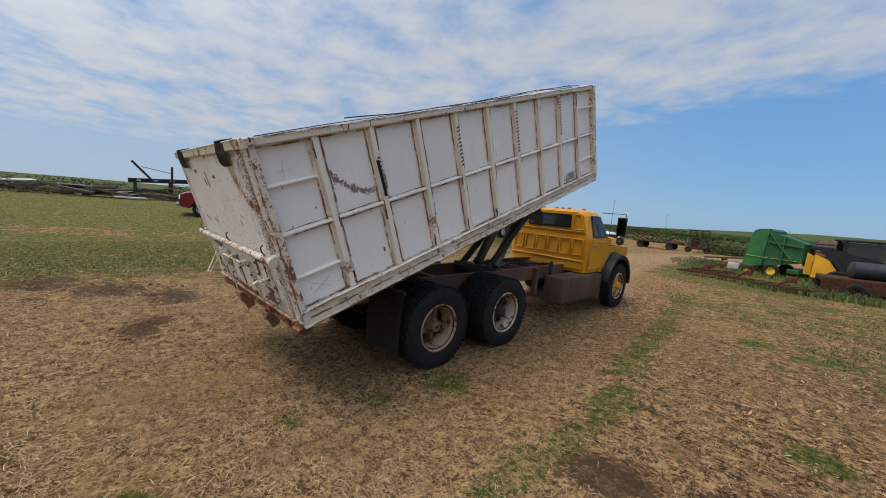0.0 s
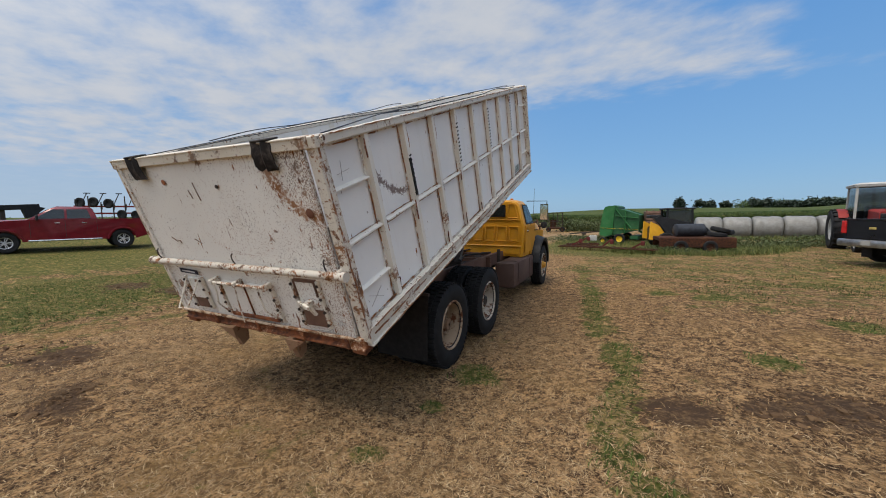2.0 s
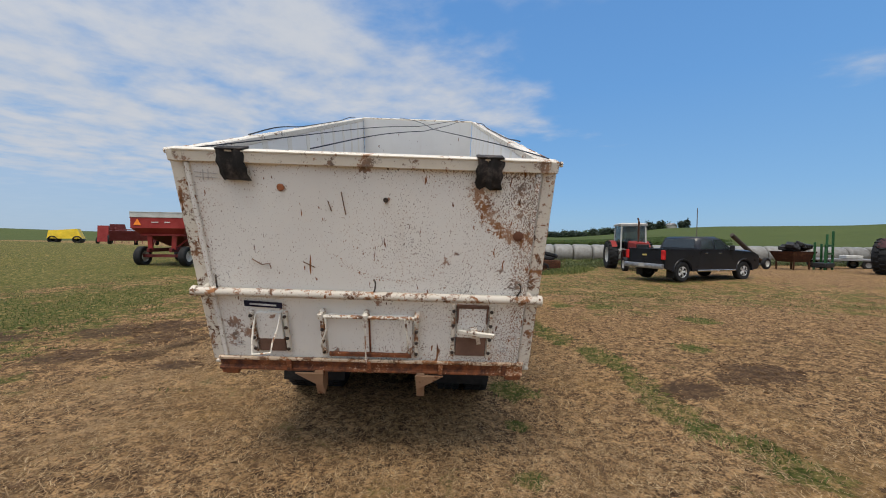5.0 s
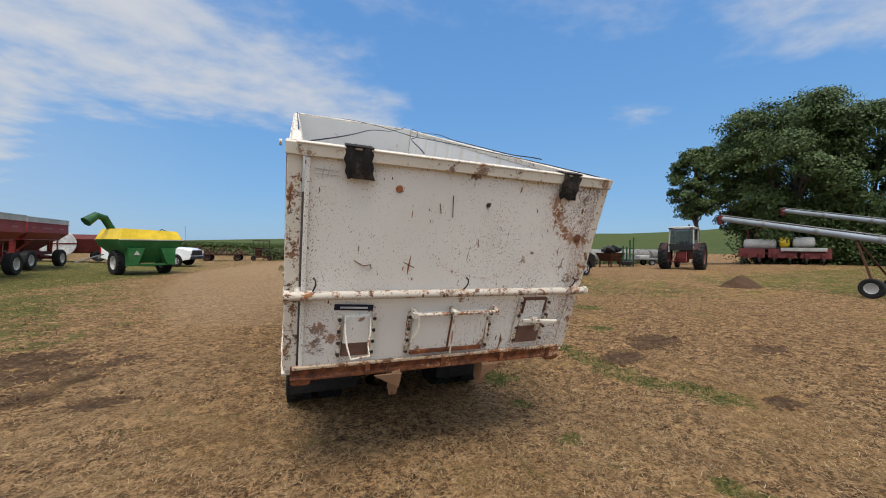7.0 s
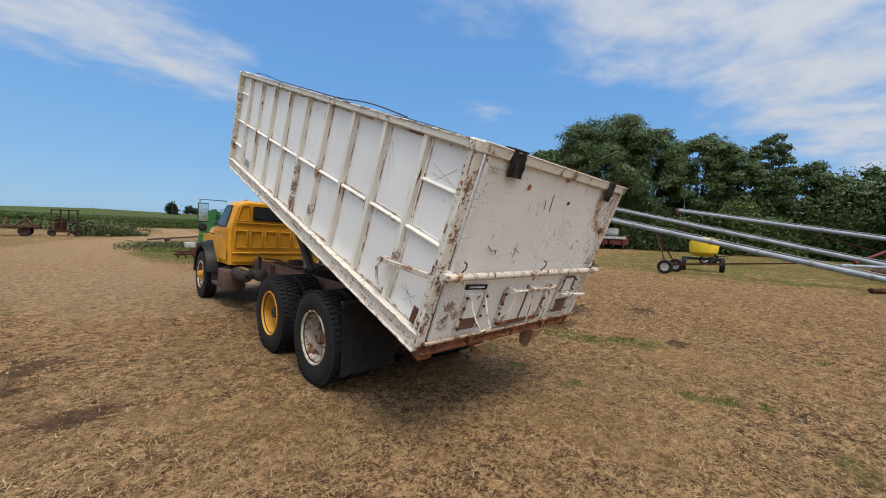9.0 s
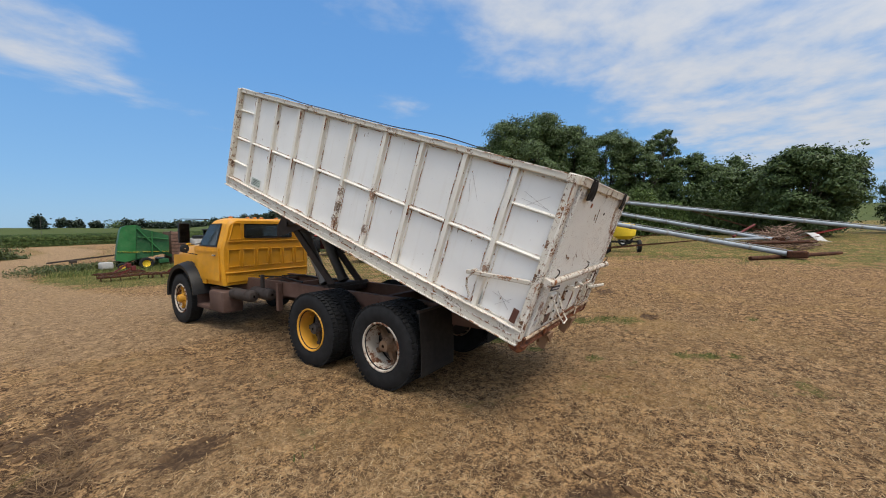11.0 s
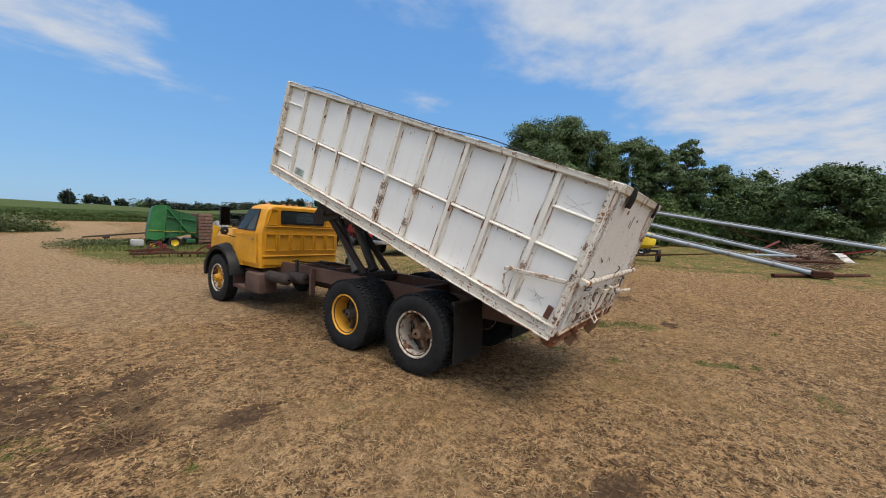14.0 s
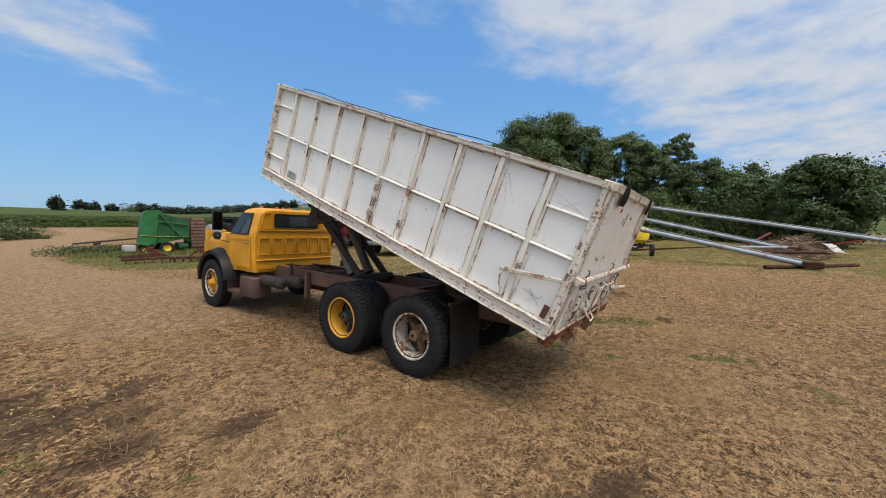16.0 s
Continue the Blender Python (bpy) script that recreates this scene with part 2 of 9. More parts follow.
AZ_KEYS = (-180, -110, -90, -60, -42, -17, 0, 10, 19, 25, 32, 38, 49, 56, 62, 75, 95, 130, 180)
EL_KEYS = (0.6, 0.7, 0.8, 0.8, 0.4, 0.3, 0.9, 0.75, 0.5, 0.95, 1.8, 2.0, 1.95, 2.2, 2.6, 2.6, 1.8, 0.8, 0.6)


def height(x, y):
    """Height of the ground: the truck stands on a slight side slope, the yard rises to the west and east, fields lie round it."""
    x, y = np.asarray(x, float), np.asarray(y, float)
    r = np.hypot(x, y - 2)
    off = np.hypot(np.maximum(np.abs(x) - 1.25, 0), np.maximum(np.maximum(1.0 - y, y - 8.4), 0))
    out = sstep(0.15, 2.6, off)
    plane = (-0.0192 * x + 0.007 * y) * (1 - out) + (0.125 + 0.018 * np.clip(x, -6, 6)) * (1 - sstep(5, 13, y)) * out
    plane = plane * (1 - sstep(6, 15, r))
    west = 1.35 * (1 - np.exp(-0.0062 * soft(-x - 8) ** 2 / 1.35)) * (1 - 0.5 * sstep(22, 45, y))
    east = 1.6 * (1 - np.exp(-0.028 * soft(x - 9) / 1.6)) * (1 - 0.85 * sstep(12, 26, y))
    north = -0.011 * soft(y - 28)
    az = np.degrees(np.arctan2(x, y))
    far = (1.4 + 430 * np.tan(np.radians(np.interp(az, AZ_KEYS, EL_KEYS)))) * sstep(95, 430, r)
    near = (west + east + north) * (1 - 0.7 * sstep(95, 300, r))
    lumps = 0.012 * np.sin(1.9 * x + 1.3 * np.sin(1.1 * y)) * np.sin(1.6 * y + 0.7) * sstep(2.5, 6, r)
    for mx, my, mr in MUD:
        d = np.hypot((x - mx) * 0.7, y - my) / mr
        lumps = lumps + 0.05 * mr * np.exp(-d * d * 1.3) * np.sin(9 * x / mr ** 0.5 + 4 * np.sin(7 * y)) * np.sin(8 * y / mr ** 0.5 + 1)
    return plane + near + far + lumps


def gz(x, y):
    return float(height(x, y))


def near_line(x, y, pts):
    d = np.full(np.shape(x), 1e9)
    for (ax, ay), (bx, by) in zip(pts, pts[1:]):
        vx, vy = bx - ax, by - ay
        t = np.clip(((x - ax) * vx + (y - ay) * vy) / (vx * vx + vy * vy), 0, 1)
        d = np.minimum(d, np.hypot(x - ax - t * vx, y - ay - t * vy))
    return d


STRIP = ((1.7, 10.8), (2.3, 6.7), (2.6, 3.9), (2.98, 2.6), (2.96, 1.5), (2.9, 0.4), (3.2, -0.3))
ROAD = ((-1.5, 8), (-3.2, 14), (-4.2, 22), (-2.0, 33), (3, 46), (7, 60), (9, 80), (11, 104))
CROSS_ROAD = ((-120, 110), (0, 104), (90, 106))
# churned spots and weed clumps: x, y, radius
MUD = ((-1.85, -0.85, 0.30), (-2.2, -0.65, 0.26), (-3.8, -0.2, 0.55), (-4.8, -1.0, 0.7), (-5.9, -1.9, 0.7), (-3.7, 3.72, 0.30), (-3.35, 3.95, 0.24), (-3.6, 3.2, 0.24), (-4.6, 4.45, 0.65), (-5.4, 4.1, 0.75),
       (-4.3, 3.6, 0.5), (-4.9, 2.6, 0.5), (-3.05, 2.2, 0.27), (-3.9, 2.6, 0.3), (3.35, 1.25, 0.32), (4.55, 1.62, 0.45), (4.15, 1.45, 0.28), (3.6, -0.6, 0.2), (-7.4, 3.5, 0.8), (-9.6, 3.1, 0.7), (5.7, 0.6, 0.3))
WEEDS = ((2.98, 2.45, 0.34), (2.85, 2.8, 0.22), (2.62, 3.4, 0.2), (2.95, 0.45, 0.18), (3.12, 0.15, 0.16), (2.35, 6.4, 0.32), (2.0, 8.3, 0.32), (1.75, 10.0, 0.4), (2.5, 4.6, 0.22), (1.66, -1.2, 0.16), (1.78, -1.5, 0.15),
         (1.93, -1.78, 0.12), (4.17, -2.14, 0.14), (1.4, 1.6, 0.34), (1.2, -0.14, 0.12), (4.45, 6.1, 0.45), (5.8, 4.5, 0.4), (3.75, 6.4, 0.35), (1.3, 0.75, 0.16), (-3.6, 1.75, 0.14), (4.4, 2.7, 0.3))


def zones(x, y):
    green = np.maximum.reduce([
        0.64 * (1 - sstep(0.05, 0.40, near_line(x, y, STRIP))),
        0.34 * sstep(3.0, 5.0, -x) + 0.62 * sstep(5.0, 8.5, -x - 0.06 * np.maximum(y - 6, 0)) * (1 - sstep(26, 40, y)) - 0.4 * (1 - sstep(0.4, 1.6, np.abs(x + 14 - 0.35 * y))),
        0.47 * sstep(7.5, 11, y + 0.35 * x) * sstep(0.2, 1.6, x - 0.02 * (y - 10)) * (1 - sstep(26, 34, y)) * (1 - sstep(12, 20, x)),
        0.38 * (1 - sstep(1.0, 3.0, np.hypot(x - 5.2, y - 7.0))),
        1.1 * (1 - sstep(0.75, 1.25, np.hypot((x - 2.3) / 4.2, (y - 20.0) / 5.4))),
        0.62 * sstep(13, 19, x) * (1 - sstep(8, 13, y)),
        0.7 * sstep(26, 44, np.hypot(x, y)) * (1 - sstep(2, 5, near_line(x, y, ROAD))),
    ])
    for wx, wy, wr in WEEDS:
        green = np.maximum(green, 1.05 * (1 - sstep(0.25 * wr, 1.3 * wr, np.hypot(x - wx, y - wy))))
    mud = 0.32 * (1 - sstep(0.6, 2.8, np.hypot((x - 4.6) * 0.8, (y - 3.6) * 0.6)))
    for mx, my, mr in MUD:
        mud = np.maximum(mud, 1.4 * (1 - sstep(0.1 * mr, 1.3 * mr, np.hypot((x - mx) * 0.7, y - my))))
    road = np.maximum(1 - sstep(1.2, 3.6, near_line(x, y, ROAD)), 0.9 * (1 - sstep(2.5, 5, near_line(x, y, CROSS_ROAD))))
    road = np.maximum(road, 0.35 * (1 - sstep(2, 7, np.hypot((x + 4) / 1.3, (y - 14) / 1.6))))
    # paler strip along the truck's left, painted in to lift the shaded ground
    road = np.maximum(road, 0.42 * (1 - sstep(0.4, 2.2, near_line(x, y, ((-2.6, 1.0), (-2.9, 5.0), (-3.3, 12.0))))))
    return green * (1 - 0.85 * road), mud, road


def ground_material():
    n = Nodes("dry_grass")
    g, m, rd = n.attr("green"), n.attr("mud"), n.attr("road")
    big, mid = n.noise(0.45, 6, 0.62), n.noise(2.6, 9, 0.72, 0.4)
    clump, fine = n.noise(9, 9, 0.75, 0.5), n.noise(42, 8, 0.78, 0.4)

    def strands(angle, seed):
        """Matted straw lying one way."""
        mp = n.t.nodes.new("ShaderNodeMapping")
        mp.inputs["Rotation"].default_value[2] = radians(angle)
        mp.inputs["Location"].default_value[0] = seed
        mp.inputs["Scale"].default_value = (1.0, 0.10, 1.0)
        n.link(n.pos, mp.inputs[0])
        return n.noise(130, 5, 0.65, 0.8, None, mp.outputs[0])
    s = n.math("MAXIMUM", strands(20, 0), n.math("MAXIMUM", strands(75, 3), strands(-40, 7)))
    grit = n.noise(21, 9, 0.78, 0.5)
    tone = n.math("ADD", n.math("MULTIPLY", clump, 0.40), n.math("ADD", n.math("MULTIPLY", grit, 0.32), n.math("MULTIPLY", fine, 0.28)))
    col = n.mix(n.step(tone, 0.455, 0.575), (0.040, 0.021, 0.011), (0.475, 0.290, 0.136))
    col = n.mix(n.math("MULTIPLY", n.step(mid, 0.48, 0.62), 0.45), col, (0.185, 0.110, 0.052))
    col = n.mix(n.math("MULTIPLY", n.step(s, 0.60, 0.72), 0.5), col, (0.54, 0.36, 0.17))
    col = n.mix(n.math("MULTIPLY", n.step(big, 0.5, 0.72), 0.4), col, (0.37, 0.225, 0.075))
    col = n.mix(n.math("MULTIPLY", n.step(n.noise(0.9, 8, 0.7, 0.6), 0.48, 0.66), 0.4), col, (0.140, 0.085, 0.042))
    # short dark furrows where the mat has split
    furrow = n.math("ADD", n.noise(3.4, 8, 0.74, 1.4, (1.0, 2.2, 1.0)), n.math("MULTIPLY", n.math("SUBTRACT", clump, 0.5), 0.35))
    col = n.mix(n.math("MULTIPLY", n.step(furrow, 0.60, 0.66), 0.75), col, (0.060, 0.036, 0.020))
    patch = n.math("ADD", n.math("MULTIPLY", mid, 0.6), n.math("MULTIPLY", n.noise(1.1, 7, 0.7), 0.5))
    gm = n.step(n.math("ADD", g, n.math("MULTIPLY", n.math("SUBTRACT", patch, 0.55), 4.4)), 0.34, 0.66)
    green = n.mix(n.step(tone, 0.36, 0.62), (0.014, 0.025, 0.004), (0.095, 0.125, 0.020))
    col = n.mix(n.math("MULTIPLY", gm, n.math("MULTIPLY_ADD", n.step(clump, 0.62, 0.40), 0.5, 0.45)), col, green)
    # pale dirt of the roads, and the painted brightening beside the truck
    dirt = n.mix(n.step(tone, 0.42, 0.60), (0.15, 0.094, 0.050), (0.40, 0.278, 0.160))
    rm = n.step(n.math("ADD", rd, n.math("MULTIPLY", n.math("SUBTRACT", mid, 0.5), 0.9)), 0.3, 0.7)
    col = n.mix(n.math("MULTIPLY", rm, 0.66), col, dirt)
    rag = n.math("ADD", n.math("MULTIPLY", n.noise(2.8, 10, 0.72, 1.2, (1.0, 1.7, 1.0)), 0.7), n.math("MULTIPLY", clump, 0.3))
    mm = n.step(n.math("ADD", m, n.math("MULTIPLY", n.math("SUBTRACT", rag, 0.5), 5.2)), 0.62, 0.82)
    col = n.mix(n.math("MULTIPLY", mm, n.math("MULTIPLY_ADD", n.step(clump, 0.60, 0.42), 0.25, 0.75)), col, n.mix(grit, (0.018, 0.011, 0.008), (0.115, 0.070, 0.040)))
    h = n.math("ADD", n.math("MULTIPLY", clump, 0.7), n.math("ADD", n.math("MULTIPLY", fine, 0.3), n.math("MULTIPLY", s, 0.2)))
    return n.done(col, 0.95, 0.0, h, 0.9, 0.07, Specular_IOR_Level=0.12)


def field_material():
    n = Nodes("far_field")
    rows = n.noise(0.9, 3, 0.5, 0.0, (0.02, 1.0, 1.0))
    big = n.noise(0.018, 4, 0.6, 0.0, (0.4, 1.0, 1.0))
    fine = n.noise(0.7, 5, 0.7)
    col = n.mix(big, (0.032, 0.050, 0.013), (0.080, 0.095, 0.026))
    col = n.mix(n.math("MULTIPLY", n.step(rows, 0.4, 0.65), 0.5), col, (0.024, 0.040, 0.012))
    col = n.mix(n.math("MULTIPLY", fine, 0.4), col, (0.09, 0.105, 0.036))
    return n.done(col, 0.95, 0.0, fine, 0.5, 0.3, Specular_IOR_Level=0.1)


def build_ground():
    seg = 256
    radii = [0.0] + [0.25 * 1.0335 ** k for k in range(268)]
    th = np.arange(seg) * math.tau / seg
    rr = np.array(radii[1:])
    X = (rr[:, None] * np.sin(th)).ravel()
    Y = (2 + rr[:, None] * np.cos(th)).ravel()
    X, Y = np.r_[0.0, X], np.r_[2.0, Y]
    Z = height(X, Y)
    V = np.stack([X, Y, Z], 1)
    nr = len(rr)
    i = np.arange(seg)
    j = (i + 1) % seg
    faces = [(0, 1 + b, 1 + a) for a, b in zip(i, j)]
    k = np.arange(nr - 1)[:, None] * seg + 1
    quads = np.stack([k + i, k + j, k + seg + j, k + seg + i], -1).reshape(-1, 4)
    me = bpy.data.meshes.new("ground")
    me.from_pydata(V.tolist(), [], faces + quads[:, ::-1].tolist())
    for name, val in zip(("green", "mud", "road"), zones(X, Y)):
        a = me.attributes.new(name, "FLOAT", "POINT")
        a.data.foreach_set("value", val.astype(np.float32))
    me.materials.append(ground_material())
    me.materials.append(field_material())
    nf = len(faces)
    mid = np.r_[np.zeros(nf), np.repeat(rr[:-1], seg)]
    fy = np.r_[np.zeros(nf), Y[quads[:, 0]]]
    me.polygons.foreach_set("material_index", ((mid > 120) | (fy > 112)).astype(np.int32))
    me.update()
    # the sheet faces up
    if me.polygons[nf + 10].normal.z < 0:
        me.flip_normals()
    me.shade_smooth()
    return tagged(new("ground", me), "dry mown yard grass with bare dirt and green patches", "ground", "", "structure")


build_ground()


def lumpy(x, y, f):
    """Smooth random patches between 0 and 1, f to the metre."""
    def h(i, j):
        k = np.sin(i * 127.1 + j * 311.7 + f) * 43758.5453
        return k - np.floor(k)
    u, v = x * f, y * f
    i, j = np.floor(u), np.floor(v)
    a, b = u - i, v - j
    a, b = a * a * (3 - 2 * a), b * b * (3 - 2 * b)
    return (h(i, j) * (1 - a) + h(i + 1, j) * a) * (1 - b) + (h(i, j + 1) * (1 - a) + h(i + 1, j + 1) * a) * b


def blades(name, label, n, area, size, material, keep, lean=(0.9, 1.5), seed=1, width=0.004):
    """Many single blades on the ground in one mesh; keep(x, y) gives the chance that one stands there."""
    rng = np.random.default_rng(seed)
    x0, y0, x1, y1 = area
    x, y = rng.uniform(x0, x1, n), rng.uniform(y0, y1, n)
    ok = rng.random(n) < keep(x, y)
    x, y = x[ok], y[ok]
    m = len(x)
    z = height(x, y) + 0.002
    a = rng.uniform(0, math.tau, m)
    t = rng.uniform(*lean, m)
    ln = rng.uniform(*size, m)
    w = width * rng.uniform(0.6, 1.5, m)
    dx, dy, dz = np.sin(a) * np.sin(t), np.cos(a) * np.sin(t), np.cos(t)
    sx, sy = np.cos(a) * w, -np.sin(a) * w
    # a narrow strip with one bend, ending in a point
    V = np.empty((m, 5, 3))
    side = np.stack([sx, sy, np.zeros(m)], 1)
    p0 = np.stack([x, y, z], 1)
    p1 = p0 + np.stack([dx * ln * 0.5, dy * ln * 0.5, dz * ln * 0.5 + 0.04 * ln * (t > 1)], 1)
    a2 = a + rng.normal(0, 0.45, m)
    p2 = p1 + np.stack([np.sin(a2) * np.sin(t) * ln * 0.5, np.cos(a2) * np.sin(t) * ln * 0.5, dz * ln * 0.35], 1)
    V[:, 0], V[:, 1], V[:, 2], V[:, 3], V[:, 4] = p0 - side, p0 + side, p1 - side * 0.9, p1 + side * 0.9, p2
    F = np.empty((m, 3, 3), int)
    k = np.arange(m) * 5
    F[:, 0] = np.stack([k, k + 1, k + 3], 1)
    F[:, 1] = np.stack([k, k + 3, k + 2], 1)
    F[:, 2] = np.stack([k + 2, k + 3, k + 4], 1)
    me = bpy.data.meshes.new(name)
    me.from_pydata(V.reshape(-1, 3).tolist(), [], F.reshape(-1, 3).tolist())
    me.materials.append(material)
    return tagged(new(name, me), label, "grass", "", "stuff")


def flakes(name, label, n, area, size, width, material, keep, seed, tilt=0.4):
    """Short chopped bits of dry grass lying on the ground, each a flat tilted piece, in one mesh; keep(x, y) gives the chance that one lies there."""
    rng = np.random.default_rng(seed)
    x0, y0, x1, y1 = area
    x, y = rng.uniform(x0, x1, n), rng.uniform(y0, y1, n)
    ok = rng.random(n) < keep(x, y)
    x, y = x[ok], y[ok]
    m = len(x)
    a = rng.uniform(0, math.tau, m)
    ln, w = rng.uniform(*size, m) / 2, rng.uniform(*width, m) / 2
    t1, t2 = rng.normal(0, tilt * 0.6, m), rng.normal(0, tilt, m)
    u = np.stack([np.cos(a), np.sin(a), np.tan(np.clip(t1, -1.1, 1.1))], 1) * ln[:, None]
    v = np.stack([-np.sin(a), np.cos(a), np.tan(np.clip(t2, -1.1, 1.1))], 1) * w[:, None]
    c = np.stack([x, y, height(x, y) + 0.003 + np.abs(u[:, 2]) + np.abs(v[:, 2])], 1)
    V = np.stack([c - u - v * 0.5, c - v * 0.9 + u * 0.2, c + u, c + v], 1)
    me = bpy.data.meshes.new(name)
    me.from_pydata(V.reshape(-1, 3).tolist(), [], np.arange(4 * m).reshape(-1, 4).tolist())
    me.materials.append(material)
    return tagged(new(name, me), label, "grass", "", "stuff")


def blade_material(name, a, b, c):
    n = Nodes(name)
    r = n.island()
    col = n.mix(n.step(r, 0.0, 0.6), a, b)
    col = n.mix(n.step(r, 0.7, 1.0), col, c)
    # the same damp and worn patches as the soil below
    worn = n.math("MAXIMUM", n.math("MULTIPLY", n.step(n.noise(2.6, 9, 0.72, 0.4), 0.46, 0.66), 0.35), n.math("MULTIPLY", n.step(n.noise(0.9, 8, 0.7, 0.6), 0.48, 0.68), 0.3))
    return n.done(n.mix(worn, col, tuple(v * 0.4 for v in b)), 0.8, Specular_IOR_Level=0.2)


def clods():
    """Lumps of churned earth, thickest in the muddy spots, one mesh."""
    rng = np.random.default_rng(8)
    P = []
    for mx, my, mr in MUD:
        n = int(260 * mr)
        P.append(np.stack([mx + rng.normal(0, 0.8 * mr, n), my + rng.normal(0, 0.6 * mr, n), rng.uniform(0.006, 0.036, n) * rng.uniform(0.3, 1.0, n)], 1))
    n = 500
    P.append(np.stack([rng.uniform(-8, 9, n), rng.uniform(-6, 8, n), rng.uniform(0.005, 0.018, n)], 1))
    P = np.concatenate(P)
    ok = lumpy(P[:, 0], P[:, 1], 2.3) > 0.35
    P = P[ok]
    unit = np.array([(math.cos(a) * c, math.sin(a) * c, z) for z, c, o in ((0.0, 1.0, 0), (0.55, 0.75, 0.5)) for a in [(k + o) * math.tau / 6 for k in range(6)]] + [(0, 0, 0.85)])
    tri = []
    for k in range(6):
        j = (k + 1) % 6
        tri += [(k, j, 6 + k), (j, 6 + j, 6 + k), (6 + k, 6 + j, 12)]
    tri = np.array(tri)
    m = len(P)
    jit = 1 + rng.uniform(-0.35, 0.35, (m, 13, 1))
    V = unit[None] * jit * P[:, 2][:, None, None] * np.stack([rng.uniform(0.8, 2.2, m), rng.uniform(0.8, 1.4, m), rng.uniform(0.7, 1.2, m)], 1)[:, None, :]
    a = rng.uniform(0, math.tau, m)
    c, s = np.cos(a)[:, None], np.sin(a)[:, None]
    X, Y = V[:, :, 0] * c - V[:, :, 1] * s + P[:, 0][:, None], V[:, :, 0] * s + V[:, :, 1] * c + P[:, 1][:, None]
    Z = V[:, :, 2] + height(P[:, 0], P[:, 1])[:, None] - 0.003
    me = bpy.data.meshes.new("earth_clods")
    me.from_pydata(np.stack([X, Y, Z], -1).reshape(-1, 3).tolist(), [], (tri[None] + 13 * np.arange(m)[:, None, None]).reshape(-1, 3).tolist())
    n = Nodes("clod_earth")
    f = n.noise(40, 6, 0.7)
    me.materials.append(n.done(n.mix(n.island(), (0.060, 0.034, 0.018), n.mix(f, (0.085, 0.050, 0.027), (0.17, 0.105, 0.055))), 0.95, 0.0, f, 0.6, 0.01, Specular_IOR_Level=0.15))
    tagged(new("earth_clods", me), "loose clods of dark churned earth on the yard", "earth clods", "", "stuff")


def build_grass():
    straw = blade_material("straw", (0.15, 0.090, 0.044), (0.36, 0.236, 0.120), (0.57, 0.42, 0.24))
    dull = blade_material("dull_straw", (0.07, 0.040, 0.020), (0.17, 0.105, 0.052), (0.30, 0.20, 0.105))
    leaf = blade_material("green_blade", (0.025, 0.045, 0.010), (0.065, 0.095, 0.020), (0.17, 0.18, 0.055))

    def dry(x, y):
        g, m, r = zones(x, y)
        d = np.hypot(x, y - 0.5)
        return (1 - 0.75 * g) * np.clip(1 - 1.1 * m, 0.03, 1) * (0.35 + 0.65 * sstep(0.35, 0.65, lumpy(x, y, 1.7) * 0.6 + lumpy(x, y, 5.0) * 0.4)) * (1 - 0.5 * r) * (1 - 0.85 * sstep(4.5, 11, d))

    def wet(x, y):
        g, m, r = zones(x, y)
        k = np.sin(3.1 * x + 1.7 * np.sin(2.3 * y)) * np.sin(2.7 * y + 1.1 * np.sin(1.9 * x))
        return sstep(0.36, 0.66, g + 0.14 * k + 0.7 * (lumpy(x, y, 2.2) - 0.5)) * np.clip(1 - m, 0, 1) * (1 - 0.7 * sstep(7, 16, np.hypot(x, y - 1)))
    clods()
    for k, (tx, ty, tr, n_) in enumerate(((-3.75, 2.75, 0.15, 260), (-3.62, 3.25, 0.10, 200), (-4.45, 3.5, 0.18, 140), (-2.3, -0.6, 0.15, 120))):
        blades("dry_tuft", "tuft of long dry grass lying by the mud", n_, (tx - tr, ty - 2 * tr, tx + tr, ty + 2 * tr), (0.12, 0.32), dull, lambda x, y: np.ones(len(x)), (1.25, 1.54), 40 + k, 0.0026)
    chip = blade_material("chopped_straw", (0.080, 0.045, 0.020), (0.300, 0.180, 0.080), (0.49, 0.335, 0.170))
    near = lambda x, y: dry(x, y) * (1 - 0.8 * sstep(4.5, 7.5, np.hypot(x, (y - 0.8) * 1.1)))
    mat = lambda x, y: np.clip(near(x, y) * 1.6, 0, 1) * (1 - 0.75 * sstep(3.2, 5.5, np.hypot(x, (y - 0.3) * 1.1)))
    flakes("straw_litter", "short chopped dry grass lying over the mown yard", 230000, (-8, -6, 8.5, 7), (0.012, 0.038), (0.004, 0.0085), chip, near, 3)
    flakes("straw_litter", "matted dry grass lying over the mown yard further out", 270000, (-13, -9, 14, 19), (0.03, 0.08), (0.008, 0.016), chip,
           lambda x, y: (0.25 + 0.75 * sstep(0.4, 0.62, lumpy(x, y, 1.3) * 0.6 + lumpy(x, y, 4.0) * 0.4)) * (1 - 0.7 * zones(x, y)[0]) * (1 - 0.5 * zones(x, y)[2]) * sstep(3.0, 5.5, np.hypot(x, y - 0.8)), 13, 0.3)
    blades("straw_litter", "thick mat of longer dry straws on the mown yard", 330000, (-6.5, -5.5, 6.5, 6), (0.03, 0.085), straw, mat, (1.28, 1.55), 17, 0.0019)
    blades("dry_stubble", "short upright dry grass stubble", 60000, (-9, -7, 10, 9), (0.02, 0.06), dull, dry, (0.3, 1.2), 4, 0.0022)
